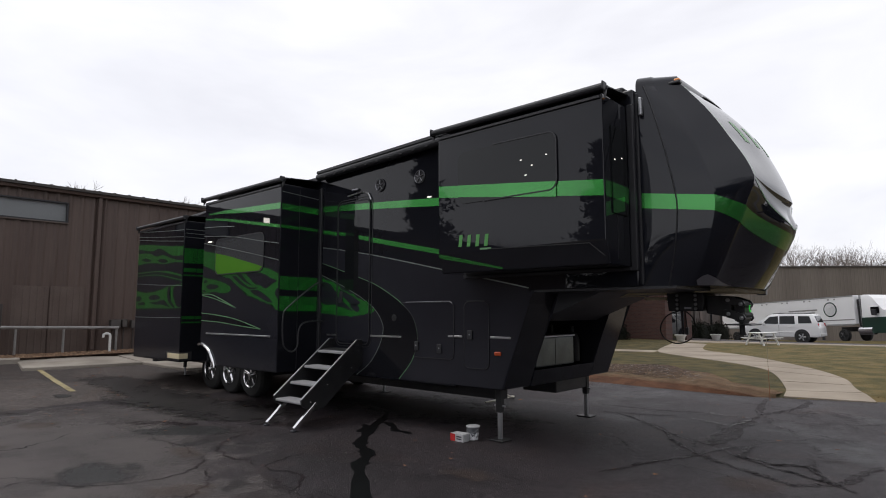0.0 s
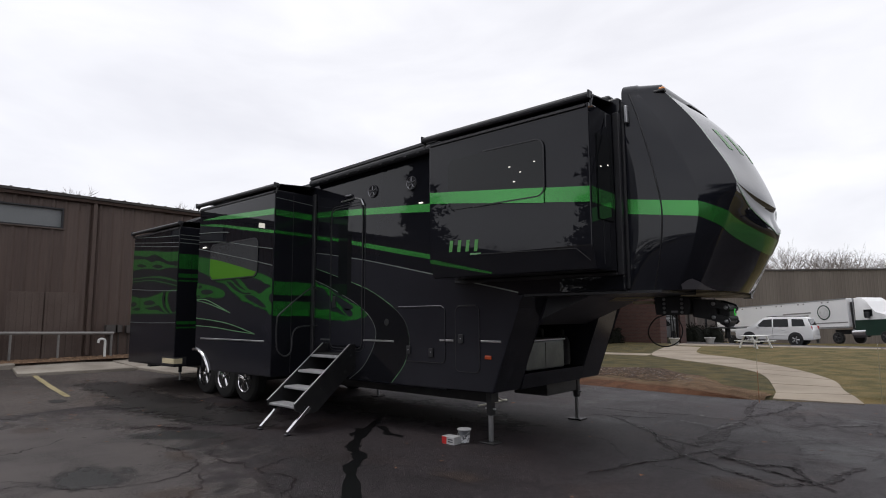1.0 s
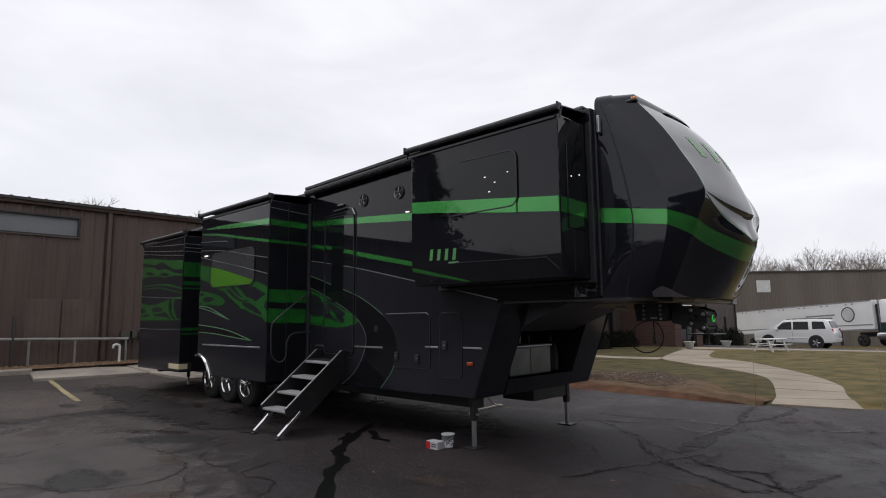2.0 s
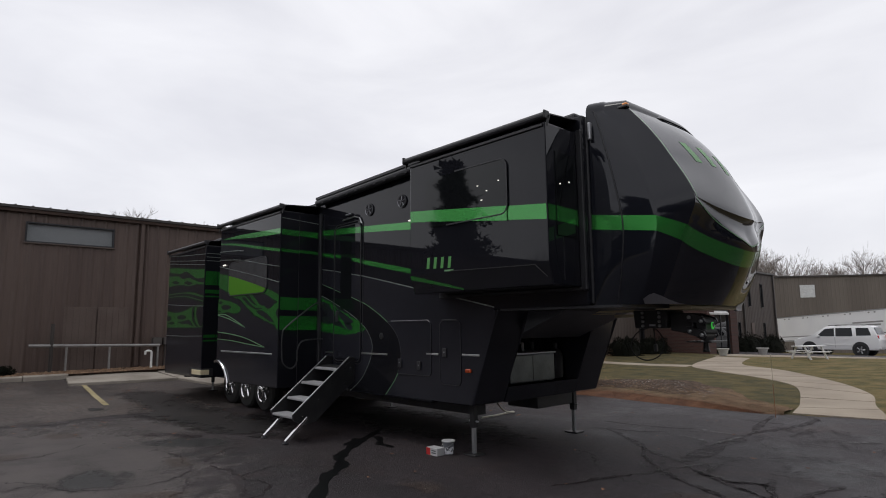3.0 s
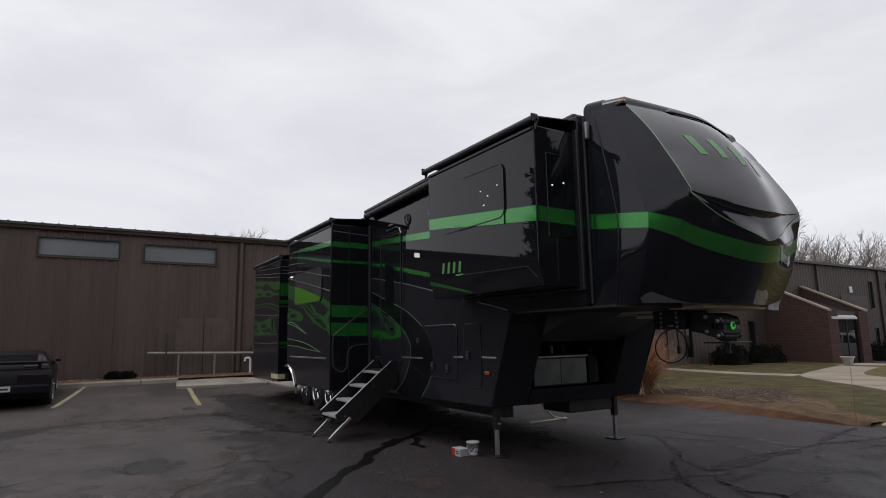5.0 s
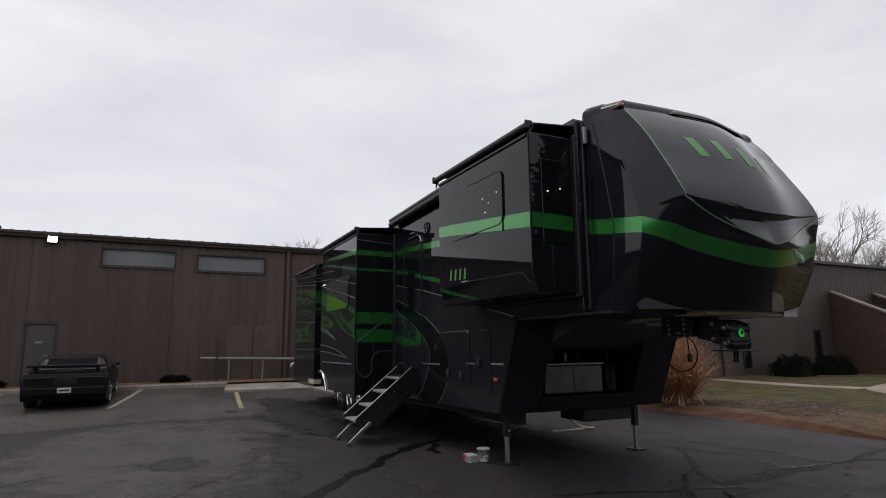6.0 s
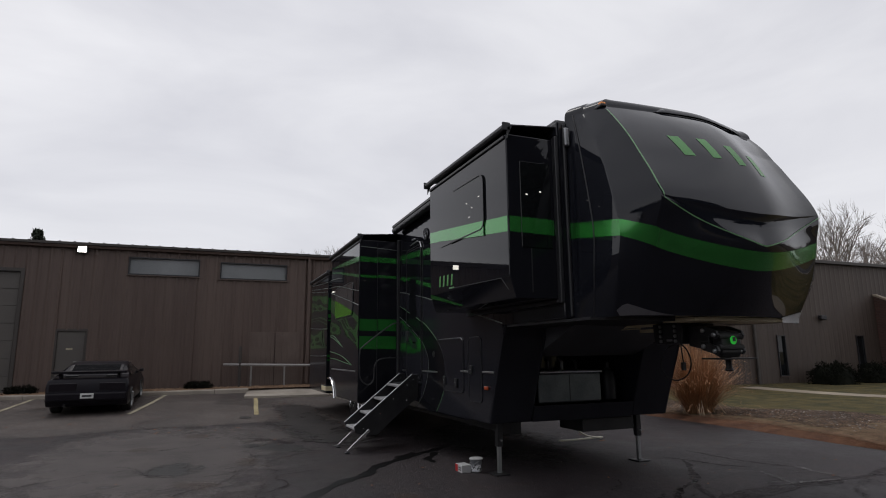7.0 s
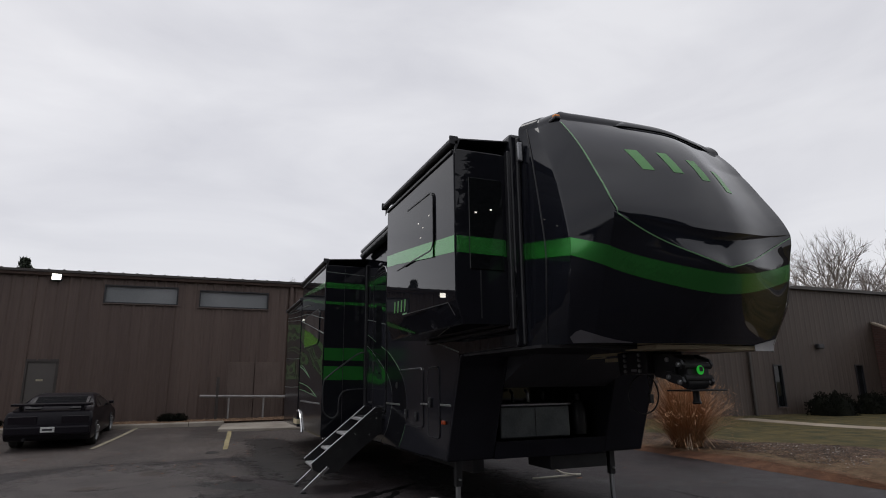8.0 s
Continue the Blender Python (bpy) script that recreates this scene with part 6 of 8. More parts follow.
def front_x(a, z):
    """How far forward the plain front lies, before the hollow is drawn in."""
    xc, xl, xk = smooth_lerp(X_CENTRE, z), smooth_lerp(X_LINE, z), smooth_lerp(X_CREASE, z)
    if a < 0.56:
        return xl + (xc - xl) * math.cos(math.pi / 2 * a / 0.56) ** 1.3
    table = [(0.56, xl), (0.70, xk), (1.0, -2.07)]
    soft = [(0.42, xl + (xc - xl) * 0.31), (0.56, xl), (0.70, xk), (0.84, (xk - 2.07) / 2 + 0.03), (1.0, -2.07)]
    f = min(1.0, max(0.0, (2.72 - z) / 0.3))
    return lerp(table, a) * (1 - f) + smooth_lerp(soft, a) * f


def front_y(a, z):
    y_side = 5.33 + 0.02 * (z - ZB) / (ZT - ZB)
    y_crease = 5.385 + 0.10 * max(0, (z - 2.7) / 1.3) ** 2 + 0.10 * max(0, (2.4 - z) / 0.56) ** 1.5
    y_line = 5.61 - 0.05 * max(0, z - 2.9) + 0.05 * max(0, 2.4 - z)
    table = [(0.0, YC), (0.30, YC - 0.55), (0.56, y_line), (0.70, y_crease), (1.0, y_side)]
    return smooth_lerp(table, a) if a < 0.56 else lerp(table, a)


def cap_at(u, z):
    """u: -1 near side to 1 far side, at the height z."""
    a = abs(u)
    y, x = front_y(a, z), front_x(a, z)
    low_z, high_z = brow(y), hollow_top(y)
    if a < 0.56 and low_z < z < high_z:
        q = (high_z - z) / (high_z - low_z)
        x0, x1 = front_x(a, low_z), front_x(a, high_z)
        deep = 0.034 * ((high_z - low_z) / 0.315) ** 1.15
        x = x1 + (x0 - x1) * q ** 2.4 - deep * math.sin(math.pi * q ** 0.72) ** 1.25
    if z > 3.5:
        t = (z - 3.5) / (ZT - 3.5)
        z -= (0.025 * max(0.0, (a - 0.72) / 0.28) ** 1.5 - 0.035 * max(0.0, 1 - (a / 0.5) ** 2) + (0.07 * min(1, a / 0.5) ** 2 if u > 0 else 0)) * t * t
    if u > 0:
        y = YC + (YC - y) * (0.975 - 0.165 * min(1, max(0, (z - 2.9) / 1.0)))
        f = min(1.0, max(0.0, (a - 0.08) / 0.42))
        rise = min(1.0, max(0.0, (z - 2.25) / 0.6)) * min(1.0, max(0.0, (4.1 - z) / 0.5))
        x -= 0.105 * f * f * (3 - 2 * f) * rise * (1.0 if a < 0.7 else (1 - a) / 0.3)
    return Vector((x, y, z))


def cap_point(u, v):
    """v: 0 bottom to 1 top."""
    return cap_at(u, ZB + (ZT - ZB) * v)


cap_bm = bmesh.new()
US = [-1, -0.95, -0.9, -0.85, -0.8, -0.75, -0.72, -0.71, -0.70, -0.69, -0.68, -0.64, -0.60, -0.575, -0.565, -0.56, -0.555, -0.545] + [-0.52 + 0.02 * k for k in range(53)] + [0.545, 0.555, 0.56, 0.565, 0.575, 0.60, 0.64, 0.68, 0.69, 0.70, 0.71, 0.72, 0.75, 0.8, 0.85, 0.9, 0.95, 1]
# rows follow the brow line and the rim of the hollow, so that both stay clean edges
columns = []
for u in US:
    y = front_y(min(abs(u), 0.56), 2.8)
    lo, hi = brow(y), max(hollow_top(y), brow(y) + 0.006)
    zs = [ZB + (lo - 0.006 - ZB) * k / 40 for k in range(41)] + [lo, lo + 0.002] + [lo + 0.002 + (hi - 0.003 - lo) * k / 24 for k in range(1, 25)] + [hi + 0.001] + [hi + 0.004 + (ZT - hi - 0.004) * k / 56 for k in range(57)]
    columns.append([cap_bm.verts.new(cap_at(u, z)) for z in zs])
grid = [[c[j] for c in columns] for j in range(len(columns[0]))]
# the rounded roof edge and the roof of the cap
for k in range(1, 13):
    t = min(1.0, k / 10)
    row = []
    for i, u in enumerate(US):
        p = cap_at(u, ZT)
        d = Vector((-2.25 - p.x, YC - p.y, 0)).normalized()
        inset = (0.15 + 0.10 * min(1.0, max(0.0, (abs(u) - 0.5) / 0.3))) * (1 - math.cos(t * math.pi / 2)) + (0.22 if k == 11 else 0.5 if k == 12 else 0)
        rise = (0.11 + 0.055 * min(1.0, max(0.0, (abs(u) - 0.55) / 0.2))) * math.sin(t * math.pi / 2) + (0.01 if k > 10 else 0)
        row.append(cap_bm.verts.new(Vector((min(p.x + d.x * inset, p.x), p.y + d.y * inset, p.z + rise))))
    grid.append(row)
for a, b in zip(grid, grid[1:]):
    for k in range(len(US) - 1):
        cap_bm.faces.new((a[k], a[k + 1], b[k + 1], b[k]))
cap_bm.faces.new(grid[-1])
cap_bm.faces.new(grid[0][::-1])
cap = part("front_cap", cap_bm, GREY, rv, "moulded gloss black front cap with a heavy brow", True)


def on_cap(name, edges, mat, d=0.004, label="", n=16, m=3):
    """A painted patch on the cap: edges(s) gives its low and high (u, v) at s."""
    bm = bmesh.new()
    rows = []
    for i in range(n + 1):
        (u0, v0), (u1, v1) = edges(i / n)
        row = []
        for j in range(m + 1):
            u, v = u0 + (u1 - u0) * j / m, v0 + (v1 - v0) * j / m
            p = cap_point(u, v)
            e = 0.004
            du, dv = cap_point(min(u + e, 1), v) - cap_point(u - e, v), cap_point(u, min(v + e, 1)) - cap_point(u, v - e)
            nn = du.cross(dv)
            nn = nn.normalized() if nn.length > 0 else Vector((1, 0, 0))
            if nn.dot(p - Vector((-2.3, YC, 2.8))) < 0:
                nn = -nn
            row.append(bm.verts.new(p + nn * d))
        rows.append(row)
    for a, b in zip(rows, rows[1:]):
        for j in range(m):
            bm.faces.new((a[j], b[j], b[j + 1], a[j + 1]))
    return part(name, bm, mat, cap, label, True)


def vz(z):
    return (z - ZB) / (ZT - ZB)


def front_green(s):
    u = -0.70 + 1.40 * s
    f = 1 - (abs(u) / 0.70) ** 1.8
    low_z, top_z = 2.56 - 0.31 * f, 2.715 - 0.30 * f
    return (u, vz(low_z)), (u, vz(top_z))


on_cap("green_band", front_green, GREEN, 0.004, "", 60, 4)
on_cap("green_band", lambda s: ((-1 + 0.30 * s, vz(2.66 - 0.10 * s)), (-1 + 0.30 * s, vz(2.82 - 0.105 * s))), GREEN, 0.004, "", 8, 3)

def pin_green(s):
    if s < 0.55:
        q = s / 0.55
        z = 3.93 - 1.03 * q
        u = -0.56 + 0.016 * max(0.0, (q - 0.86) / 0.14) ** 2
        return (u, vz(z)), (u + 0.008, vz(z))
    q = (s - 0.55) / 0.45
    u = -0.544 + 1.10 * q
    z = brow(cap_point(u, 0.45).y)
    return (u, vz(z - 0.009)), (u, vz(z + 0.002))


on_cap("green_pinstripe", pin_green, GREENPIN, 0.006, "", 120, 1)
# visor lip over the dome; a painted dark strip stands for its shade
lip = bmesh.new()
lip_rows = []
for k in range(41):
    u = -0.30 + 0.78 * k / 40
    f = min(1.0, (1 - abs(k - 20) / 20) * 5)
    p, q = cap_at(u, ZT - 0.012), cap_at(u, ZT - 0.05)
    out = Vector((1, 0.25 * (p.y - YC), 0)).normalized()
    lip_rows.append([lip.verts.new(w) for w in (p - out * 0.10 + Vector((0, 0, 0.085)), p - out * 0.02 + Vector((0, 0, 0.062 * f)), p + out * 0.016 * f + Vector((0, 0, 0.016 * f)), p + out * 0.018 * f + Vector((0, 0, 0.006 * f)), p - out * 0.03 - Vector((0, 0, 0.004)))])
for r0, r1 in zip(lip_rows, lip_rows[1:]):
    for j in range(5):
        lip.faces.new((r0[j], r0[(j + 1) % 5], r1[(j + 1) % 5], r1[j]))
part("visor_lip", lip, GREY, cap, "thin overhanging lip along the top", True)
on_cap("lip_shade", lambda s: ((-0.285 + 0.74 * s, vz(ZT - 0.036 * min(1, 8 * s, 8 * (1 - s)))), (-0.285 + 0.74 * s, vz(ZT - 0.002))), DARKTRIM, 0.003, "", 30, 2)
# brand mark on the cap as plain bars
for k in range(4):
    u0 = -0.325 + 0.172 * k
    drop = 0.05 * max(0, k - 1) ** 1.4
    on_cap("brand_bar", lambda s, u0=u0, drop=drop: ((u0 + 0.062 * s, vz(3.38 - drop)), (u0 - 0.03 + 0.062 * s, vz(3.62 - drop))), LOGO, 0.003, "plain slanted green bar", 3, 8)
for sgn in (-1, 1):
    p = cap_point(-0.56 if sgn < 0 else 0.66, 0.985)
    ml = part("clearance_lamp", boxed((p.x - 0.06, p.y - 0.03, p.z + 0.045), (p.x - 0.005, p.y + 0.03, p.z + 0.066), 0.009, 2), AMBERLIT, cap, "lit amber clearance lamp")
    part("lamp_base", boxed((p.x - 0.12, p.y - 0.035, p.z + 0.01), (p.x + 0.004, p.y + 0.035, p.z + 0.045), 0.012, 2), DARKTRIM, ml)
# seam and rear trim of the cap, painted highlight and pale flap under the corners
seam = part("cap_seam", tubed([cap_point(-0.845 - 0.03 * max(0, k / 20 - 0.4), k / 20) + Vector((0, -0.004, 0)) for k in range(21)], 0.008, 6), DARKTRIM, cap)
# metal patch stands for a highlight on the lower near corner
on_cap("corner_patch", lambda s: ((-0.67 + 0.29 * s, vz(1.845)), (-0.69 + 0.31 * s, vz(1.85 + 0.13 * (1 - s) ** 1.3 * min(1.0, 0.35 + s * 5)))), SKIRT, 0.004, "pale patch low on the cap's corner", 12, 2)
on_cap("corner_patch", lambda s: ((0.40 + 0.30 * s, vz(1.79)), (0.40 + 0.30 * s, vz(1.845 + 0.12 * s))), CARDWHITE, 0.004, "pale patch low on the cap's corner", 8, 2)
part("cap_seal", boxed((-2.13, 5.30, 1.86), (-2.04, 5.338, 3.90), 0.01), DARKTRIM, rv)
part("seal_knob", boxed((-2.03, 5.29, 3.64), (-1.99, 5.345, 3.84), 0.012, 2), ZINC, rv)

# pin box and hitch
pb = part("pin_box", prismed([(-2.28, 1.80), (-1.86, 1.80), (-1.84, 1.72), (-1.86, 1.585), (-2.26, 1.585)], "y", 6.52, 6.98, 0.012), STEEL, rv, "black steel pin box under the overhang")
for k in range(4):
    for xx in (-2.15, -1.94):
        part("bolt", lathe(bmesh.new(), [(0.018, 0), (0.018, -0.02), (0.008, -0.024)], (xx, 6.52, 1.615 + 0.052 * k), "y", 8), ZINC, pb)
part("maker_plate", boxed((-2.07, 6.512, 1.612), (-1.99, 6.521, 1.634)), SKIRT, pb, "small bright maker's plate")
arm = part("king_pin_arm", prismed([(-1.85, 1.77), (-1.62, 1.76), (-1.58, 1.70), (-1.58, 1.54), (-1.64, 1.52), (-1.85, 1.56)], "y", 6.60, 6.90, 0.012), STEEL, rv, "black king pin arm")
part("pin_head", prismed([(-1.56, 1.72), (-1.47, 1.70), (-1.445, 1.67), (-1.445, 1.49), (-1.48, 1.44), (-1.56, 1.48)], "y", 6.62, 6.88, 0.010), STEEL, arm)
for zz in (1.535, 1.645):
    part("air_bag", lathe(bmesh.new(), [(0.018, 6.58), (0.031, 6.59), (0.031, 6.91), (0.018, 6.92)], (-1.462, 0, zz + 0.005), "y", 16), RUBBER, arm, "", True)
for yy in (6.545, 6.885):
    for dz in (0.0, -0.155):
        out = [(-1.64, 1.76), (-1.58, 1.755), (-1.44, 1.705), (-1.42, 1.66), (-1.45, 1.625), (-1.62, 1.67), (-1.655, 1.70)]
        lk = part("link_bar", prismed([(x, z + dz) for x, z in out], "y", yy, yy + 0.03, 0.006), STEEL, arm, "black forged link bar")
        for bx, bz in ((-1.596, 1.709), (-1.462, 1.663)):
            part("bolt", lathe(bmesh.new(), [(0.022, 0), (0.022, -0.018), (0.010, -0.024)], (bx, yy, bz + dz), "y", 10), ZINC, lk)
part("king_pin", lathe(bmesh.new(), [(0.034, 1.31), (0.042, 1.32), (0.030, 1.35), (0.030, 1.45)], (-1.52, 6.77, 0), "z", 16), STEEL, arm, "", True)
part("pin_plate", boxed((-1.66, 6.56, 1.425), (-1.37, 7.0, 1.44), 0.004), STEEL, arm)
part("hitch_decal", lathe(bmesh.new(), [(0.042, 0.0), (0.042, 0.006)], (-1.425, 6.75, 1.612), "x", 18), GLOWGREEN, arm, "round green decal with a slight added glow")
part("decal_centre", boxed((-1.420, 6.738, 1.60), (-1.4155, 6.778, 1.642), 0.002), STEEL, arm)
cab = part("breakaway_cable", tubed(spline([(-2.20, 6.80, 1.60), (-2.38, 6.79, 1.53), (-2.47, 6.78, 1.38), (-2.42, 6.78, 1.25), (-2.27, 6.79, 1.19), (-2.11, 6.80, 1.25), (-2.05, 6.81, 1.38), (-2.08, 6.80, 1.51), (-2.16, 6.79, 1.59)], 6), 0.008, 6), RUBBER, rv, "hanging black cable loop")
part("plug", boxed((-2.17, 6.775, 1.30), (-2.13, 6.825, 1.39), 0.008), DARKTRIM, cab)
part("plug_cord", tubed([(-2.15, 6.80, 1.38), (-2.16, 6.79, 1.59)], 0.007, 6), RUBBER, cab)

# landing jacks and stabilisers
for y in (5.46, 7.66):
    j = part("landing_jack", boxed((-4.04, y - 0.04, 0.34), (-3.96, y + 0.04, 0.70), 0.006), STEEL, rv, "landing jack with a bright inner tube")
    part("inner_tube", boxed((-4.024, y - 0.024, 0.02), (-3.976, y + 0.024, 0.37), 0.004), ZINC, j)
    part("foot_plate", boxed((-4.11, y - 0.10, 0.0), (-3.89, y + 0.10, 0.020), 0.006), STEEL, j)
    part("pin", tubed([(-4.08, y, 0.42), (-3.92, y, 0.42)], 0.012, 8), ZINC, j)
for x, y in ((-13.35, 5.75), (-13.35, 7.5), (-8.27, 7.42)):
    z = ground_z(x, y)
    j = part("stabiliser", tubed([(x, y, 0.60), (x, y, 0.3)], 0.04, 10), STEEL, rv)
    part("inner_tube", tubed([(x, y, 0.32), (x, y, z + 0.02)], 0.026, 10), ZINC, j)
    part("foot_plate", boxed((x - 0.1, y - 0.1, z), (x + 0.1, y + 0.1, z + 0.018), 0.004), STEEL, j)
part("storage_box", boxed((-4.50, 6.70, 0.45), (-3.94, 7.56, 0.62), 0.01), STEEL, rv, "black steel box under the front sill")
part("drain_hose", tubed(spline([(-5.55, 7.55, 0.60), (-5.60, 7.66, 0.34), (-5.68, 7.95, 0.13), (-5.86, 8.40, 0.035), (-5.93, 8.48, 0.030), (-5.90, 8.25, 0.030), (-5.86, 7.85, 0.030), (-5.85, 7.55, 0.034)], 6), 0.016, 8), HOSE, rv, "pale hose trailing onto the ground")

# three axles
for x in (-11.16, -10.38, -9.60):
    z = ground_z(x, 5.3)
    for yy, sgn in ((5.27, 1), (F - 0.03, -1)):
        wh = part("wheel", lathe(bmesh.new(), [(0.20, 0.015), (0.31, 0.0), (0.37, 0.012), (0.405, 0.05), (0.41, 0.12), (0.405, 0.19), (0.37, 0.235), (0.2, 0.24)], (x, yy if sgn > 0 else yy - 0.24, z + 0.41), "y", 36), RUBBER, rv, "", True)
        if sgn > 0:
            rim = part("rim", lathe(bmesh.new(), [(0.03, 0.05), (0.06, 0.02), (0.075, 0.045), (0.17, 0.06), (0.19, 0.03), (0.215, 0.006), (0.222, 0.0), (0.215, 0.03), (0.2, 0.1)], (x, yy - 0.006, z + 0.41), "y", 32), RUBBER, wh, "", True)
            part("rim_lip", lathe(bmesh.new(), [(0.205, 0.012), (0.216, -0.006), (0.226, -0.012), (0.233, 0.004), (0.224, 0.018)], (x, yy, z + 0.41), "y", 32, False), CHROME, wh, "polished rim lip", True)
            for k in range(5):
                for off in (-0.10, 0.10):
                    a = 2 * math.pi * k / 5 + 0.35
                    c, s, c2, s2 = math.cos(a + off * 2.2), math.sin(a + off * 2.2), math.cos(a + off), math.sin(a + off)
                    part("spoke", tubed([(x + 0.05 * c, yy + 0.022, z + 0.41 + 0.05 * s), (x + 0.212 * c2, yy + 0.008, z + 0.41 + 0.212 * s2)], [0.016, 0.010], 6), CHROME, wh)
            part("hub_cap", lathe(bmesh.new(), [(0.045, 0.02), (0.045, -0.015), (0.032, -0.028), (0.01, -0.03)], (x, yy, z + 0.41), "y", 18), CHROME, wh, "", True)
    part("axle", tubed([(x, 5.4, z + 0.41), (x, F - 0.2, z + 0.41)], 0.05, 10), STEEL, rv)
part("skirt", boxed((-11.15, S - 0.002, 0.58), (-10.05, S + 0.05, 0.75)), BLACK, rv)
part("rear_bumper", boxed((-14.1, 5.3, 0.42), (-13.94, F - 0.06, 0.56), 0.01), STEEL, rv)
# flat dark plate stands for the shade inside a recessed corner
notch_plate = part("corner_notch", boxed((-11.78, RY - 0.004, 0.625), (-11.186, RY + 0.25, 0.795), 0.003), DARKTRIM, rs)
part("slide_arm", boxed((-11.70, RY - 0.009, 0.66), (-11.18, RY + 0.17, 0.765), 0.004), UNDER, notch_plate, "pale slide mechanism")

# entry steps
SX0, SX1 = -7.01, -6.35
st = part("entry_steps", boxed((SX0, 4.98, 0.98), (SX1, 5.20, 1.03), 0.006), STEEL, rv, "fold-down black entry steps with aluminium treads")
for x in (SX0, SX1):
    part("stringer", prismed([(5.20, 0.80), (5.20, 1.17), (5.10, 1.17), (4.15, 0.40), (4.17, 0.31), (4.34, 0.24), (4.52, 0.26), (4.95, 0.62)], "x", x - 0.02, x + 0.02, 0.004), STEEL, st)
    leg = part("step_leg", boxed((-0.024, 0, -0.027), (0.024, 0.46, 0.027), 0.006), CHROME, st, "bright aluminium adjustable leg")
    leg.matrix_local = Matrix.Translation((x, 4.055, 0.03)) @ Matrix.Rotation(radians(42), 4, "X")
    part("foot", boxed((x - 0.032, 4.015, 0.0), (x + 0.032, 4.085, 0.028), 0.008), BAR, st)
    # the highlight along the stringer's edge is built as a bright strip
    part("edge_highlight", tubed([(x, 5.10, 1.172), (x, 4.15, 0.402)], 0.0075, 6), TRIM, st, "bright strip standing for the edge highlight")
    for by, bz, br in ((5.01, 0.771, 0.016), (5.116, 1.09, 0.009), (5.116, 1.005, 0.010), (5.02, 1.004, 0.009), (5.05, 1.07, 0.009), (4.787, 0.793, 0.010), (4.567, 0.577, 0.010), (4.30, 0.36, 0.010)):
        part("bolt", lathe(bmesh.new(), [(0.002, -0.026), (br, -0.025), (br, 0.025), (0.002, 0.026)], (x, by, bz), "x", 8), CHROME, st)
for k in range(4):
    yb, zb = 4.165 + 0.236 * k, 0.332 + 0.213 * k
    tr = part("tread", boxed((SX0 + 0.022, yb, zb), (SX1 - 0.022, yb + 0.25, zb + 0.035), 0.008, 2), TREAD, st, "ribbed aluminium tread")
    for m in range(5):
        part("rib", boxed((SX0 + 0.03, yb + 0.02 + 0.045 * m, zb + 0.035), (SX1 - 0.03, yb + 0.04 + 0.045 * m, zb + 0.039)), TREAD, tr)
grab = part("grab_rail", tubed(spline([(-7.30, 5.2, 2.02), (-7.30, 5.05, 2.03), (-7.31, 4.55, 1.66), (-7.32, 4.47, 1.52), (-7.32, 4.47, 1.20), (-7.32, 4.50, 1.06), (-7.31, 4.62, 0.98), (-7.30, 4.72, 1.06), (-7.30, 4.74, 1.30), (-7.30, 4.85, 1.42), (-7.30, 5.2, 1.44)], 6), 0.012, 8), DARKTRIM, rv, "folding black grab rail", True)
tagged(rv, "black and charcoal fifth-wheel trailer with green graphics, slide-outs open", "trailer")

# ---- vehicles ----


def car_wheel(parent, x, y, z, r, w, side, rim_mat=ZINC, name="wheel"):
    yy = y if side < 0 else y - w
    wh = part(name, lathe(bmesh.new(), [(r * 0.6, 0.01), (r * 0.9, 0.0), (r, 0.04), (r, w - 0.04), (r * 0.9, w), (r * 0.6, w - 0.01)], (x, yy, z), "y", 28), RUBBER, parent, "", True)
    fy = y + (0.012 if side < 0 else -0.012)
    sgn = 1 if side < 0 else -1
    part("rim", lathe(bmesh.new(), [(0.03, fy - 0.015 * sgn), (r * 0.25, fy), (r * 0.55, fy + 0.01 * sgn), (r * 0.62, fy - 0.012 * sgn), (r * 0.66, fy + 0.02 * sgn)], (x, 0, z), "y", 24), DARKTRIM, wh, "", True)
    for k in range(5):
        a = 2 * math.pi * k / 5
        part("spoke", tubed([(x + 0.04 * math.cos(a), fy - 0.012 * sgn, z + 0.04 * math.sin(a)), (x + r * 0.62 * math.cos(a), fy - 0.008 * sgn, z + r * 0.62 * math.sin(a))], r * 0.125, 6), rim_mat, wh)
    return wh


def car_shell(outline, width, belt, tuck, top_z):
    """A car body: its side outline across the width, drawn in above the belt line."""
    bm = prismed(outline, "y", -width / 2, width / 2, 0.05)
    for v in bm.verts:
        if v.co.z > belt:
            v.co.y *= 1 - tuck * (v.co.z - belt) / (top_z - belt)
    return bm


def glass_side(pts, width, belt, tuck, top_z, side, off=0.006):
    """A side window that follows the drawn-in body."""
    bm = bmesh.new()
    vs = []
    for x, z in pts:
        f = 1 - tuck * max(0, z - belt) / (top_z - belt)
        vs.append(bm.verts.new((x, side * (width / 2 * f + off), z)))
    bm.faces.new(vs)
    return bm


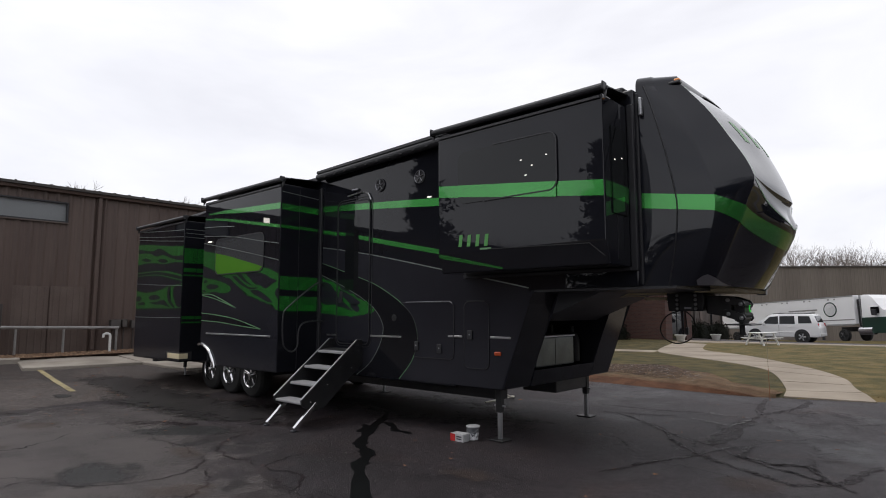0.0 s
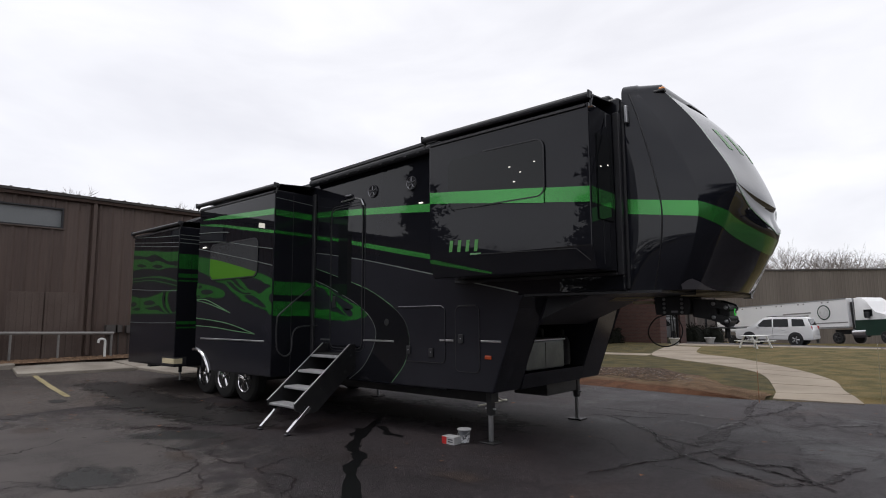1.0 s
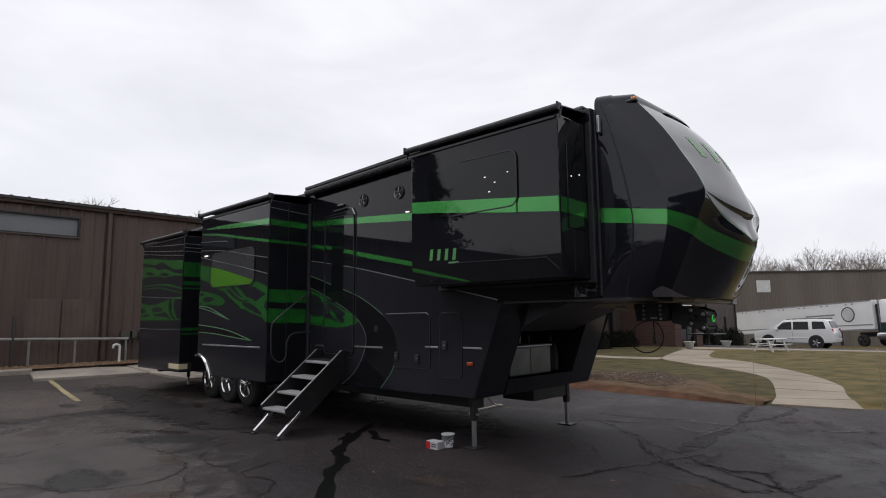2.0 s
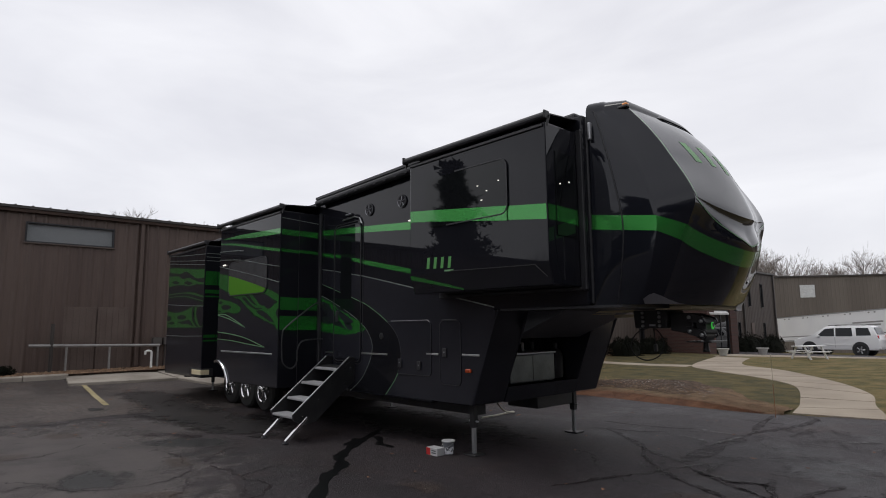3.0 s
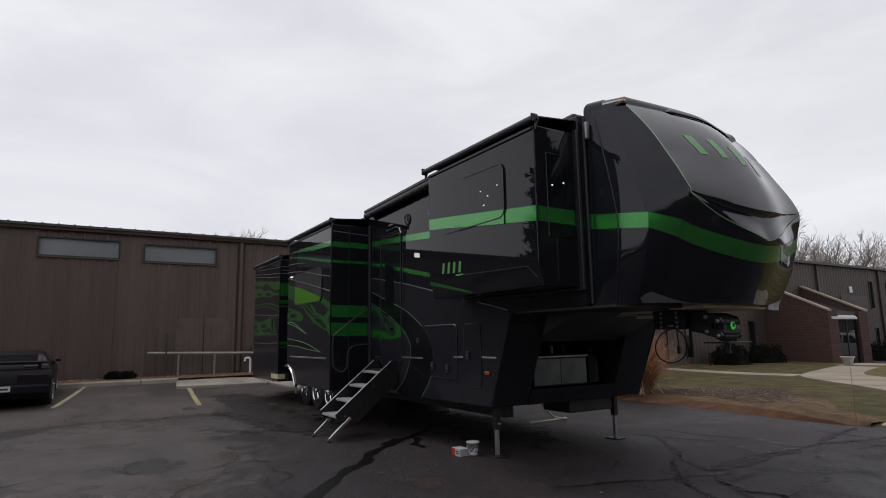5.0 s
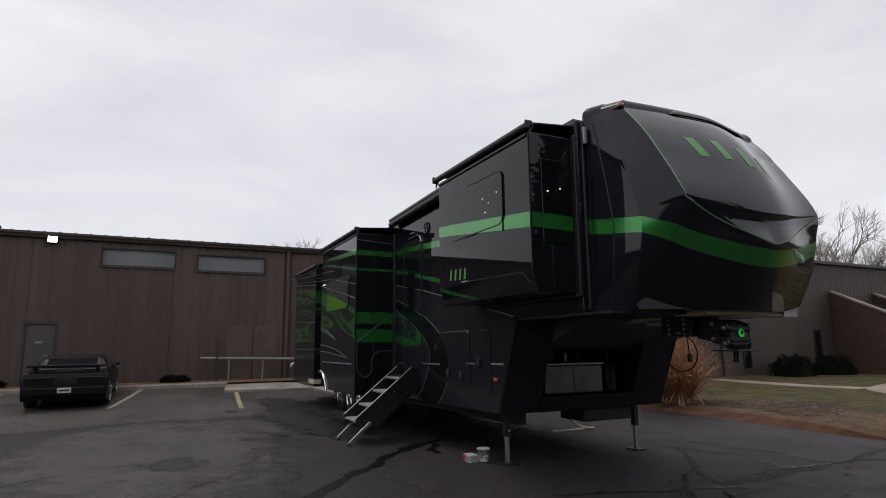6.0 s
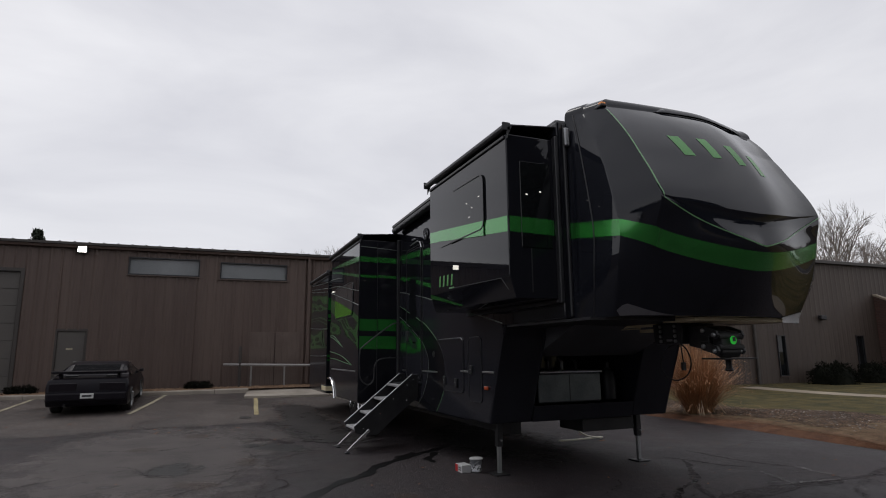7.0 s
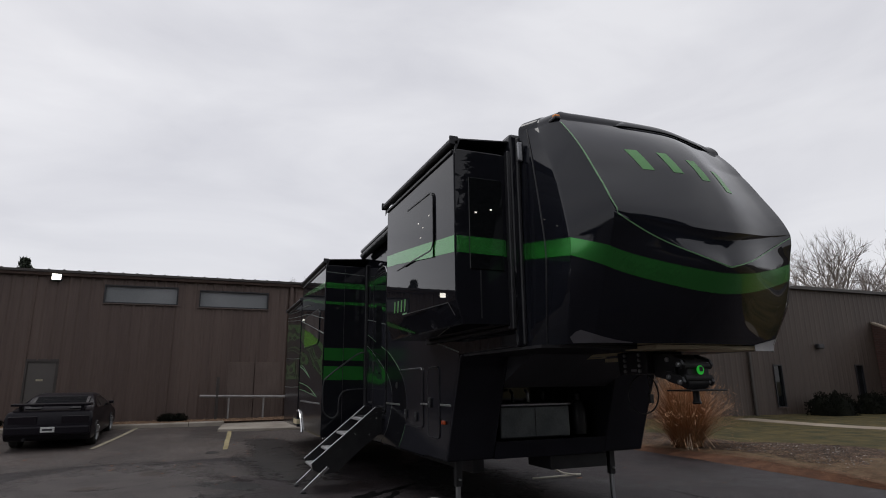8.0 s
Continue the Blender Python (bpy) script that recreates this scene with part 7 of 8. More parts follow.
# white family SUV, nose towards -x
suv = empty("suv")
W, BELT, TUCK, TOP = 1.98, 1.10, 0.13, 1.80
body = [(-2.30, 0.42), (-2.33, 0.62), (-2.28, 0.88), (-2.12, 1.02), (-1.30, 1.14), (-0.62, 1.66), (-0.40, 1.745), (0.6, 1.80), (1.85, 1.79), (2.08, 1.74), (2.30, 1.20), (2.40, 0.95), (2.42, 0.5), (2.32, 0.36), (-2.15, 0.34)]
part("body", car_shell(body, W, BELT, TUCK, TOP), WHITE, suv, "", True)
for s in (-1, 1):
    for pts in ([(-0.98, 1.16), (-0.50, 1.60), (0.02, 1.645), (0.02, 1.16)], [(0.10, 1.16), (0.10, 1.65), (0.98, 1.66), (1.02, 1.17)], [(1.22, 1.20), (1.20, 1.66), (1.86, 1.65), (2.00, 1.22)]):
        part("side_window", glass_side(pts, W, BELT, TUCK, TOP, s), TINT, suv)
    for x in (-1.42, 1.40):
        part("wheel_arch", lathe(bmesh.new(), [(0.45, 0), (0.45, 0.01 * s), (0.40, 0.012 * s)], (x, s * (W / 2 + 0.001), 0.40), "y", 28), DARKTRIM, suv)
        car_wheel(suv, x, s * (W / 2 + 0.02), 0.365, 0.365, 0.24, s)
    part("mirror", boxed((-0.95, s * 1.0 - 0.1, 1.10), (-0.80, s * 1.0 + 0.1, 1.24), 0.03, 2), WHITE, suv)
    part("roof_rail", tubed([(-0.35, s * 0.66, 1.79), (0.2, s * 0.66, 1.83), (1.5, s * 0.66, 1.82), (1.75, s * 0.66, 1.77)], 0.02, 6), DARKTRIM, suv)
    part("door_handle", boxed((0.60, s * (W / 2 + 0.01) - 0.015, 0.98), (0.80, s * (W / 2 + 0.01) + 0.015, 1.01), 0.006), WHITE, suv)
    part("tail_lamp", boxed((2.22, s * 0.89 - 0.06, 0.98), (2.375, s * 0.89 + 0.085, 1.22), 0.02), REDLENS, suv)
    part("headlamp", boxed((-2.36, s * 0.78 - 0.16, 0.72), (-2.2, s * 0.78 + 0.16, 0.9), 0.03), PLATEWHITE, suv)
    part("door_gap", boxed((0.045, s * (W / 2 + 0.001) - 0.004, 0.5), (0.057, s * (W / 2 + 0.001) + 0.004, 1.1)), DARKTRIM, suv)
    part("rub_strip", boxed((-0.95, s * (W / 2 + 0.006) - 0.008, 0.62), (0.95, s * (W / 2 + 0.006) + 0.008, 0.70), 0.004), WHITE, suv)
part("windscreen", prismed([(-1.24, 1.19), (-0.66, 1.635), (-0.645, 1.665), (-1.26, 1.195)], "y", -0.76, 0.76), TINT, suv)
part("rear_window", prismed([(2.12, 1.67), (2.28, 1.27), (2.30, 1.28), (2.145, 1.68)], "y", -0.74, 0.74), TINT, suv)
part("rear_bumper", boxed((2.25, -0.9, 0.4), (2.44, 0.9, 0.62), 0.04, 2), WHITE, suv)
tagged(suv, "white family SUV with dark tinted rear windows, parked on asphalt", "car")
suv.matrix_world = pose(-8.15, 40.6, ground_z(-8.2, 40.6) - 0.02, 0, 0, -2)
suv.scale = (0.90, 0.96, 0.96)

# dark low coupe, nose towards the building
coupe = empty("coupe")
W, BELT, TUCK, TOP = 1.74, 0.80, 0.30, 1.20
body = [(-2.05, 0.30), (-2.08, 0.50), (-1.95, 0.62), (-0.95, 0.80), (-0.30, 1.14), (0.05, 1.20), (0.45, 1.19), (0.75, 1.10), (1.25, 0.90), (2.0, 0.88), (2.04, 0.72), (2.08, 0.55), (2.05, 0.34), (1.95, 0.22), (-1.9, 0.2)]
part("body", car_shell(body, W, BELT, TUCK, TOP), CARBLACK, coupe, "", True)
for s in (-1, 1):
    part("side_window", glass_side([(-0.80, 0.84), (-0.25, 1.11), (0.42, 1.14), (0.55, 0.86)], W, BELT, TUCK, TOP, s), TINT, coupe)
    part("quarter_window", glass_side([(0.60, 0.86), (0.50, 1.12), (0.74, 1.05), (1.1, 0.90)], W, BELT, TUCK, TOP, s), TINT, coupe)
    for x in (-1.2, 1.2):
        car_wheel(coupe, x, s * (W / 2 + 0.01), 0.30, 0.30, 0.22, s)
    part("mirror", boxed((-0.72, s * 0.90 - 0.06, 0.86), (-0.60, s * 0.90 + 0.06, 0.94), 0.02, 2), CARBLACK, coupe)
    part("spoiler_post", boxed((1.70, s * 0.62 - 0.03, 0.87), (1.92, s * 0.62 + 0.03, 1.03), 0.01), CARBLACK, coupe)
    part("tail_lamp", boxed((2.035, s * 0.52 - 0.28, 0.60), (2.072, s * 0.52 + 0.28, 0.78), 0.01), SMOKED, coupe, "smoked dark tail lamp")
    part("engine_grille", boxed((1.15, s * 0.45 - 0.15, 0.905), (1.6, s * 0.45 + 0.15, 0.925), 0.005), DARKTRIM, coupe)
lv = part("rear_louvre", prismed([(0.72, 1.115), (1.15, 0.95), (1.16, 0.965), (0.74, 1.13)], "y", -0.60, 0.60), SMOKED, coupe, "black louvre over the rear window")
for k in range(5):
    part("slat", boxed((0.78 + 0.075 * k, -0.53, 1.105 - 0.029 * k), (0.80 + 0.075 * k, 0.53, 1.145 - 0.029 * k)), DARKTRIM, lv)
part("windscreen", prismed([(-0.92, 0.83), (-0.34, 1.135), (-0.36, 1.15), (-0.95, 0.845)], "y", -0.62, 0.62), TINT, coupe)
part("spoiler", prismed([(1.66, 0.985), (1.98, 1.0), (1.99, 1.05), (1.70, 1.05)], "y", -0.80, 0.80, 0.01), CARBLACK, coupe, "rear wing spoiler")
pl = part("number_plate", boxed((2.105, -0.14, 0.42), (2.122, 0.14, 0.54), 0.005), PLATEWHITE, coupe, "pale number plate with a plain dark bar")
part("plate_bar", boxed((2.122, -0.10, 0.46), (2.125, 0.10, 0.50)), BAR, pl)
part("rear_bumper", boxed((1.98, -0.84, 0.36), (2.11, 0.84, 0.56), 0.04, 2), CARBLACK, coupe)
part("exhaust", tubed([(1.95, -0.45, 0.27), (2.12, -0.45, 0.27)], 0.03, 10), STEEL, coupe)
tagged(coupe, "dark grey sports coupe with rear wing, parked at the wall", "car")
coupe.matrix_world = pose(-15.75, -0.62, ground_z(-15.3, 0) - 0.01, 0, 2.5, 0)

# lorry in the dock
truck = empty("articulated_lorry")
box_body = part("trailer_body", boxed((-15.2, -1.28, 1.30), (-0.45, 1.28, 3.52), 0.03), TRAILER, truck, "white lorry trailer with a round dark emblem")
part("emblem", lathe(bmesh.new(), [(0.60, 0.0), (0.60, -0.012)], (-2.55, -1.281, 2.52), "y", 32), DARKGREEN, box_body, "round dark green emblem")
part("emblem_ring", lathe(bmesh.new(), [(0.50, -0.013), (0.50, -0.016), (0.44, -0.016), (0.44, -0.013)], (-2.55, -1.281, 2.52), "y", 32), TRAILER, box_body)
for k in range(5):
    a = 1.2566 * k
    part("emblem_mark", lathe(bmesh.new(), [(0.005, -0.016), (0.11, -0.016), (0.11, -0.012)], (-2.55 + 0.22 * math.cos(a), -1.281, 2.52 + 0.22 * math.sin(a)), "y", 10), TRAILER, box_body)
for x0, x1, z in ((-6.6, -3.75, 2.50), (-5.4, -4.0, 2.27)):
    part("lettering_bar", boxed((x0, -1.292, z), (x1, -1.282, z + 0.11)), PIPE, box_body, "unreadable line of lettering as a grey bar")
part("bottom_rail", boxed((-15.0, -1.30, 1.22), (-0.47, -1.22, 1.34)), ZINC, truck)
part("rail_stripe", boxed((-15.1, -1.289, 1.62), (-0.52, -1.281, 1.70)), PIPE, box_body, "grey rub rail")
for k in range(6):
    for dx in (0.0, 0.55):
        part("marker_lamp", boxed((-14.2 + 2.3 * k + dx, -1.30, 3.26), (-14.05 + 2.3 * k + dx, -1.285, 3.36)), PIPE, box_body)
part("top_rail", boxed((-15.1, -1.295, 3.44), (-0.47, -1.275, 3.53)), ZINC, box_body)
part("landing_leg", boxed((-3.9, -0.9, 0.1), (-3.75, -0.75, 1.25)), STEEL, truck)
part("chassis", boxed((-2.4, -0.5, 0.75), (4.0, 0.5, 1.1)), STEEL, truck)
cabm = car_shell([(-0.05, 0.75), (-0.05, 3.35), (0.15, 3.52), (0.55, 3.50), (0.95, 3.22), (1.35, 2.66), (1.6, 2.3), (3.0, 1.95), (3.25, 1.7), (3.3, 0.75)], 2.3, 2.2, 0.12, 3.75)
cabp = part("cab", cabm, WHITE, truck, "white tractor cab with a dark green lower half", True)
part("lower_panel", boxed((-0.04, -1.18, 0.6), (3.2, -1.152, 1.78), 0.01), DARKGREEN, cabp)
part("side_window", boxed((0.72, -1.15, 2.05), (1.38, -1.11, 2.55), 0.01), TINT, cabp)
part("wing_mirror", boxed((0.95, -1.42, 1.92), (1.22, -1.15, 2.36), 0.03), DARKTRIM, cabp)
part("fuel_tank", tubed([(-0.35, -0.95, 0.80), (0.75, -0.95, 0.80)], 0.32, 16), CHROME, truck)
part("exhaust_stack", tubed([(-0.18, -0.95, 1.2), (-0.18, -0.95, 3.5)], 0.07, 10), ZINC, truck)
# solid dark block added for the shaded space behind the cab
part("gap_block", boxed((-0.40, -1.0, 1.0), (-0.10, 1.0, 3.2)), DARKTRIM, truck, "dark block standing for the shade behind the cab")
for x in (-13.2, -12.0, -1.65, 2.3):
    for s in (-1, 1):
        car_wheel(truck, x, s * 1.22, 0.46, 0.46, 0.3, s, STEEL)
tagged(truck, "white articulated lorry parked low in the loading dock", "lorry")
truck.matrix_world = pose(-4.8, 55.0, -0.74, 0, -2.9, -33.6)

# ---- furniture on the lawn ----
tab = empty("picnic_table")
for k in range(5):
    part("top_board", boxed((-0.9, -0.37 + 0.15 * k, 0.72), (0.9, -0.24 + 0.15 * k, 0.76), 0.006), PVC, tab)
for y in (-0.72, 0.60):
    part("seat_board", boxed((-0.9, y, 0.42), (0.9, y + 0.13, 0.46), 0.006), PVC, tab)
for x in (-0.65, 0.65):
    for s in (-1, 1):
        part("leg", prismed([(s * 0.20, 0.72), (s * 0.30, 0.72), (s * 0.62, 0.0), (s * 0.52, 0.0)], "x", x - 0.03, x + 0.03), PVC, tab)
    part("cross_bar", boxed((x - 0.03, -0.72, 0.36), (x + 0.03, 0.72, 0.42)), PVC, tab)
tagged(tab, "white weathered picnic table with attached benches", "picnic table")
tab.matrix_world = pose(-6.48, 28.6, ground_z(-6.5, 28.6) + 0.058, 0, 0, 68)
tab.scale = (0.76, 0.76, 0.74)


def planter():
    p = empty("planter")
    part("pot", lathe(bmesh.new(), [(0.17, 0.0), (0.19, 0.03), (0.27, 0.42), (0.32, 0.45), (0.32, 0.51), (0.26, 0.51), (0.24, 0.43)], (0, 0, 0), "z", 24), POT, p, "", True)
    part("soil", lathe(bmesh.new(), [(0.02, 0.44), (0.245, 0.435), (0.2, 0.40)], (0, 0, 0), "z", 16), MULCH, p)
    return tagged(p, "pale concrete planter bowl with bare soil", "planter", "planters at the entrance")


p0 = planter()
p0.matrix_world = pose(-10.2, 28.95, ground_z(-10.2, 28.95) + 0.075)
p1 = copy_thing(p0, pose(-9.5, 32.1, ground_z(-9.5, 32.1) + 0.055))
for p in (p0, p1):
    p.scale = (0.88, 0.88, 0.66)
for sx, sy, sh, lab in ((-2.3, 11.2, 1.02, "thin marker stake, orange below and pale above"), (-0.62, 12.4, 0.98, "thin pale marker stake at the asphalt edge")):
    stake = empty("marker_stake")
    post = part("post", tubed([(0, 0, 0.5 * sh), (0, 0, sh)], 0.0038, 6), STAKE, stake)
    part("sleeve", tubed([(0, 0, -0.05), (0, 0, 0.52 * sh)], 0.005, 6), FADED if sx < -1 else STAKE, stake)
    part("cap", lathe(bmesh.new(), [(0.006, sh - 0.01), (0.008, sh), (0.008, sh + 0.015), (0.004, sh + 0.02)], (0, 0, 0), "z", 8), HOSE, stake)
    tagged(stake, lab, "stake", group="marker stakes")
    stake.matrix_world = pose(sx, sy, ground_z(sx, sy) + 0.04)

# carton and pail beside the landing jack
ct = empty("carton", (-4.35, 5.12, 0.0))
part("body", boxed((-0.13, -0.075, 0), (0.10, 0.075, 0.105), 0.004), CARDWHITE, ct)
part("red_panel", boxed((-0.132, -0.0775, 0.004), (-0.045, -0.0755, 0.10)), CARDRED, ct)
part("red_end", boxed((-0.1325, -0.073, 0.004), (-0.1305, 0.073, 0.10)), CARDRED, ct)
for k in range(2):
    part("print_bar", boxed((-0.02, -0.0775, 0.03 + 0.03 * k), (0.07, -0.0755, 0.045 + 0.03 * k)), BAR, ct)
ct.scale = (0.88, 0.88, 0.9)
tagged(ct, "small white and red carton on the asphalt", "carton")
pa = empty("pail", (-4.27, 5.26, 0.0))
pa.scale = (0.82, 0.82, 0.80)
part("bucket", lathe(bmesh.new(), [(0.068, 0), (0.075, 0.005), (0.094, 0.19), (0.104, 0.195), (0.104, 0.215), (0.09, 0.217), (0.086, 0.20)], (0, 0, 0), "z", 24), DUSKY, pa, "", True)
part("lid", lathe(bmesh.new(), [(0.02, 0.222), (0.10, 0.220), (0.108, 0.214), (0.108, 0.200)], (0, 0, 0), "z", 24), CARDWHITE, pa, "white lid")
part("label", lathe(bmesh.new(), [(0.0765, 0.012), (0.0885, 0.125)], (0, 0, 0), "z", 24), PRINTED, pa, "pale label with dark blotches")
part("handle", tubed(spline([(-0.1, 0, 0.18), (-0.07, -0.08, 0.13), (0, -0.105, 0.11), (0.07, -0.08, 0.13), (0.1, 0, 0.18)], 4), 0.004, 6), ZINC, pa)
tagged(pa, "grey plastic pail with a lid and pale label", "pail")

# ---- plants ----


def leaf_mass(name, centre, size, count, leaf, mat, label, category, seed, core=True):
    """A clipped shrub: a dark core with many small leaves standing out of an uneven surface."""
    r = random.Random(seed)
    top = empty(name, centre)
    ph = [r.uniform(0, 6.3) for _ in range(4)]
    verts, faces = [], []
    for _ in range(count):
        a, b = r.uniform(0, 2 * math.pi), math.asin(r.uniform(-0.15, 1))
        f = (0.86 + 0.10 * math.sin(3 * a + ph[0]) + 0.07 * math.sin(5 * a + 4 * b + ph[1]) + 0.05 * math.sin(9 * b + ph[2])) * r.uniform(0.8, 1.04)
        n = Vector((math.cos(a) * math.cos(b), math.sin(a) * math.cos(b), math.sin(b)))
        e = [math.copysign(abs(c) ** 0.7, c) for c in n]
        p = Vector((e[0] * size[0] * f, e[1] * size[1] * f, max(0.02, e[2] * size[2] * f)))
        d = (n + Vector((r.uniform(-1, 1), r.uniform(-1, 1), r.uniform(-0.6, 1)))).normalized() * leaf * r.uniform(0.7, 1.5)
        s = d.orthogonal().normalized() * leaf * 0.35
        o = len(verts)
        verts += [tuple(p - s), tuple(p + s), tuple(p + d)]
        faces.append((o, o + 1, o + 2))
    me = bpy.data.meshes.new("leaves")
    me.from_pydata(verts, [], faces)
    me.materials.append(mat)
    lv = new("leaves", me)
    lv.parent = top
    tagged(lv, kind="stuff")
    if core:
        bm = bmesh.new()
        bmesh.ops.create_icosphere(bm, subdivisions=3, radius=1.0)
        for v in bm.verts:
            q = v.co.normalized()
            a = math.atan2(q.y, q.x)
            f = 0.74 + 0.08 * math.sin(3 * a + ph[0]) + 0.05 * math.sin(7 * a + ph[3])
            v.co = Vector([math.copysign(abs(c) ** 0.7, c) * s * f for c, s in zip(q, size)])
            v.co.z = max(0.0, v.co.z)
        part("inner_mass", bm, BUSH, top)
    return tagged(top, label, category)


for y, sx, sy, sz, sd in ((25.85, 0.65, 1.15, 0.95, 1), (28.55, 0.65, 1.10, 0.90, 2), (41.5, 0.7, 1.8, 1.25, 3), (45.8, 0.8, 2.0, 1.35, 4)):
    b = leaf_mass("yew_shrub", (-13.55, y, ground_z(-13.5, y) + 0.03), (sx, sy, sz), 2600, 0.07, BUSH, "dark green clipped yew shrub against the wall", "shrub", sd)
    tagged(b, group="shrubs along the office wing")
for y, sd in ((1.8, 5), (-2.95, 6)):
    b = leaf_mass("low_shrub", (-17.92, y, 0.43), (0.30, 0.46, 0.27), 1200, 0.05, BUSH, "small dark rounded shrub at the wall foot", "shrub", sd)
    tagged(b, group="shrubs along the workshop wall")


def tall_grass(seed=3, count=3200):
    r = random.Random(seed)
    top = empty("ornamental_grass", (-7.62, 12.5, 0.06))
    verts, faces = [], []
    for i in range(count):
        a = r.uniform(0, 2 * math.pi)
        reach = r.random() ** 0.8
        h = 1.95 * r.uniform(0.5, 1.12) * (1 - 0.38 * reach)
        out = 0.05 + 0.92 * reach * r.uniform(0.6, 1.3)
        w = 0.0062 * r.uniform(0.5, 1.5)
        d = Vector((math.cos(a), math.sin(a), 0))
        s = Vector((-d.y, d.x, 0)) * w
        b = a + r.uniform(-1.2, 1.2)
        base = Vector((math.cos(b), math.sin(b), 0)) * 0.27 * r.random() ** 0.6
        sway = Vector((r.uniform(-0.22, 0.22), r.uniform(-0.22, 0.22), 0))
        droop = r.uniform(0.0, 0.5) * reach
        if r.random() < 0.025:
            h, out, droop = h * 0.45, out * 1.5 + 0.2, 0.75
        prev = None
        for k in range(6):
            t = k / 5
            p = base + d * out * t ** 1.5 + sway * t * t + Vector((0, 0, h * (t - droop * t ** 3)))
            wk = s * (1 - 0.75 * t)
            o = len(verts)
            verts += [tuple(p - wk), tuple(p + wk)]
            if prev is not None:
                faces.append((prev, prev + 1, o + 1, o))
            prev = o
        if r.random() < 0.4:
            q = base + d * out + sway + Vector((0, 0, h * (1 - droop)))
            for _ in range(3):
                e = Vector((r.uniform(-1, 1), r.uniform(-1, 1), r.uniform(-0.3, 1))) * 0.06
                o = len(verts)
                verts += [tuple(q), tuple(q + e + s), tuple(q + e * 1.4 - s)]
                faces.append((o, o + 1, o + 2))
    me = bpy.data.meshes.new("blades")
    me.from_pydata(verts, [], faces)
    me.materials.append(DRYGRASS)
    ob = new("blades", me)
    ob.parent = top
    tagged(ob, kind="stuff")
    for k in range(7):
        a = r.uniform(-1.6, 0.6)
        e = Vector((math.cos(a), math.sin(a), 0)) * r.uniform(0.35, 0.75)
        part("bent_stalk", tubed([tuple(e * 0.25 + Vector((0, 0, r.uniform(0.6, 0.9)))), tuple(e * 0.6 + Vector((0, 0, 0.36))), tuple(e + Vector((0, 0, 0.02)))], r.uniform(0.007, 0.017), 5), PALESTALK, top)
    return tagged(top, "tall clump of dry orange-tan ornamental grass", "ornamental grass")


PALESTALK = node_mat("pale_dry_stalk", (0.55, 0.43, 0.30), 0.8, 0.0, (0.66, 0.53, 0.38), 4, 40)
tall_grass()


def bare_tree(place, height, seed, spread=0.45, depth=6, thick=0.016):
    """A leafless tree: a tapered trunk that forks into limbs, branches and twigs."""
    r = random.Random(seed)
    top = empty("bare_tree", place)
    trunk, twigs = bmesh.new(), [[], []]

    def grow(p, d, length, rad, level):
        q = p + d * length
        bend = p + d * length * 0.5 + Vector((r.uniform(-1, 1), r.uniform(-1, 1), 0)) * length * 0.06
        if level >= depth - 3:
            tube(trunk, [p, bend, q], [rad, rad * 0.85, rad * 0.7], 5 if level < depth else 6, False)
        else:
            vs, fs = twigs
            s = d.orthogonal().normalized() * rad
            t = d.cross(s).normalized() * rad
            o = len(vs)
            vs += [tuple(p + s), tuple(p - s * 0.5 + t), tuple(p - s * 0.5 - t), tuple(bend + s * 0.8), tuple(bend - s * 0.4 + t * 0.8), tuple(bend - s * 0.4 - t * 0.8), tuple(q)]
            fs += [(o, o + 1, o + 4, o + 3), (o + 1, o + 2, o + 5, o + 4), (o + 2, o, o + 3, o + 5), (o + 3, o + 4, o + 6), (o + 4, o + 5, o + 6), (o + 5, o + 3, o + 6)]
        if level == 0:
            return
        for k in range(3 if level < depth else 4):
            nd = (d + Vector((r.gauss(0, spread), r.gauss(0, spread), r.gauss(0.12, spread * 0.5)))).normalized()
            grow(p.lerp(q, r.uniform(0.55, 1.0)), nd, length * r.uniform(0.62, 0.82), rad * r.uniform(0.5, 0.68), level - 1)

    grow(Vector((0, 0, 0)), Vector((0, 0, 1)), height * 0.30, height * thick, depth)
    part("trunk", trunk, BARK, top)
    me = bpy.data.meshes.new("twig_crown")
    me.from_pydata(twigs[0], [], twigs[1])
    me.materials.append(BARK)
    tw = new("twig_crown", me)
    tw.parent = top
    tagged(tw, kind="stuff")
    return tagged(top, "leafless grey-brown tree behind the roofs", "tree", "bare trees behind the buildings")


trees = [bare_tree((-40, 9.8, 0), 11.2, 1), bare_tree((-40, 17.6, 0), 11.0, 2), bare_tree((-24, 66, 0), 12.0, 5), bare_tree((-23, 72, 0), 12.5, 6)]
for src, x, y, h, turn in ((0, -44, 14.5, 0.92, 70), (1, -43, 25, 1.0, 140), (3, -21, 37.5, 0.85, 200), (2, -22.5, 51, 1.0, 50), (0, -46, 3, 0.9, 200), (3, -22, 57, 1.0, 95), (2, -21.5, 44, 0.9, 300), (0, -32, 7.3, 0.83, 20), (3, -32, 55.0, 1.45, 15), (2, -31.5, 60.5, 1.5, 240)):
    t = copy_thing(trees[src], pose(x, y, 0, 0, 0, turn))
    t.scale = (h * (0.75 if h > 1.3 else 1), h * (0.75 if h > 1.3 else 1), h)
trees[0].scale, trees[1].scale = (1.0, 1.0, 1.11), (1.0, 1.0, 1.17)
tr = random.Random(17)
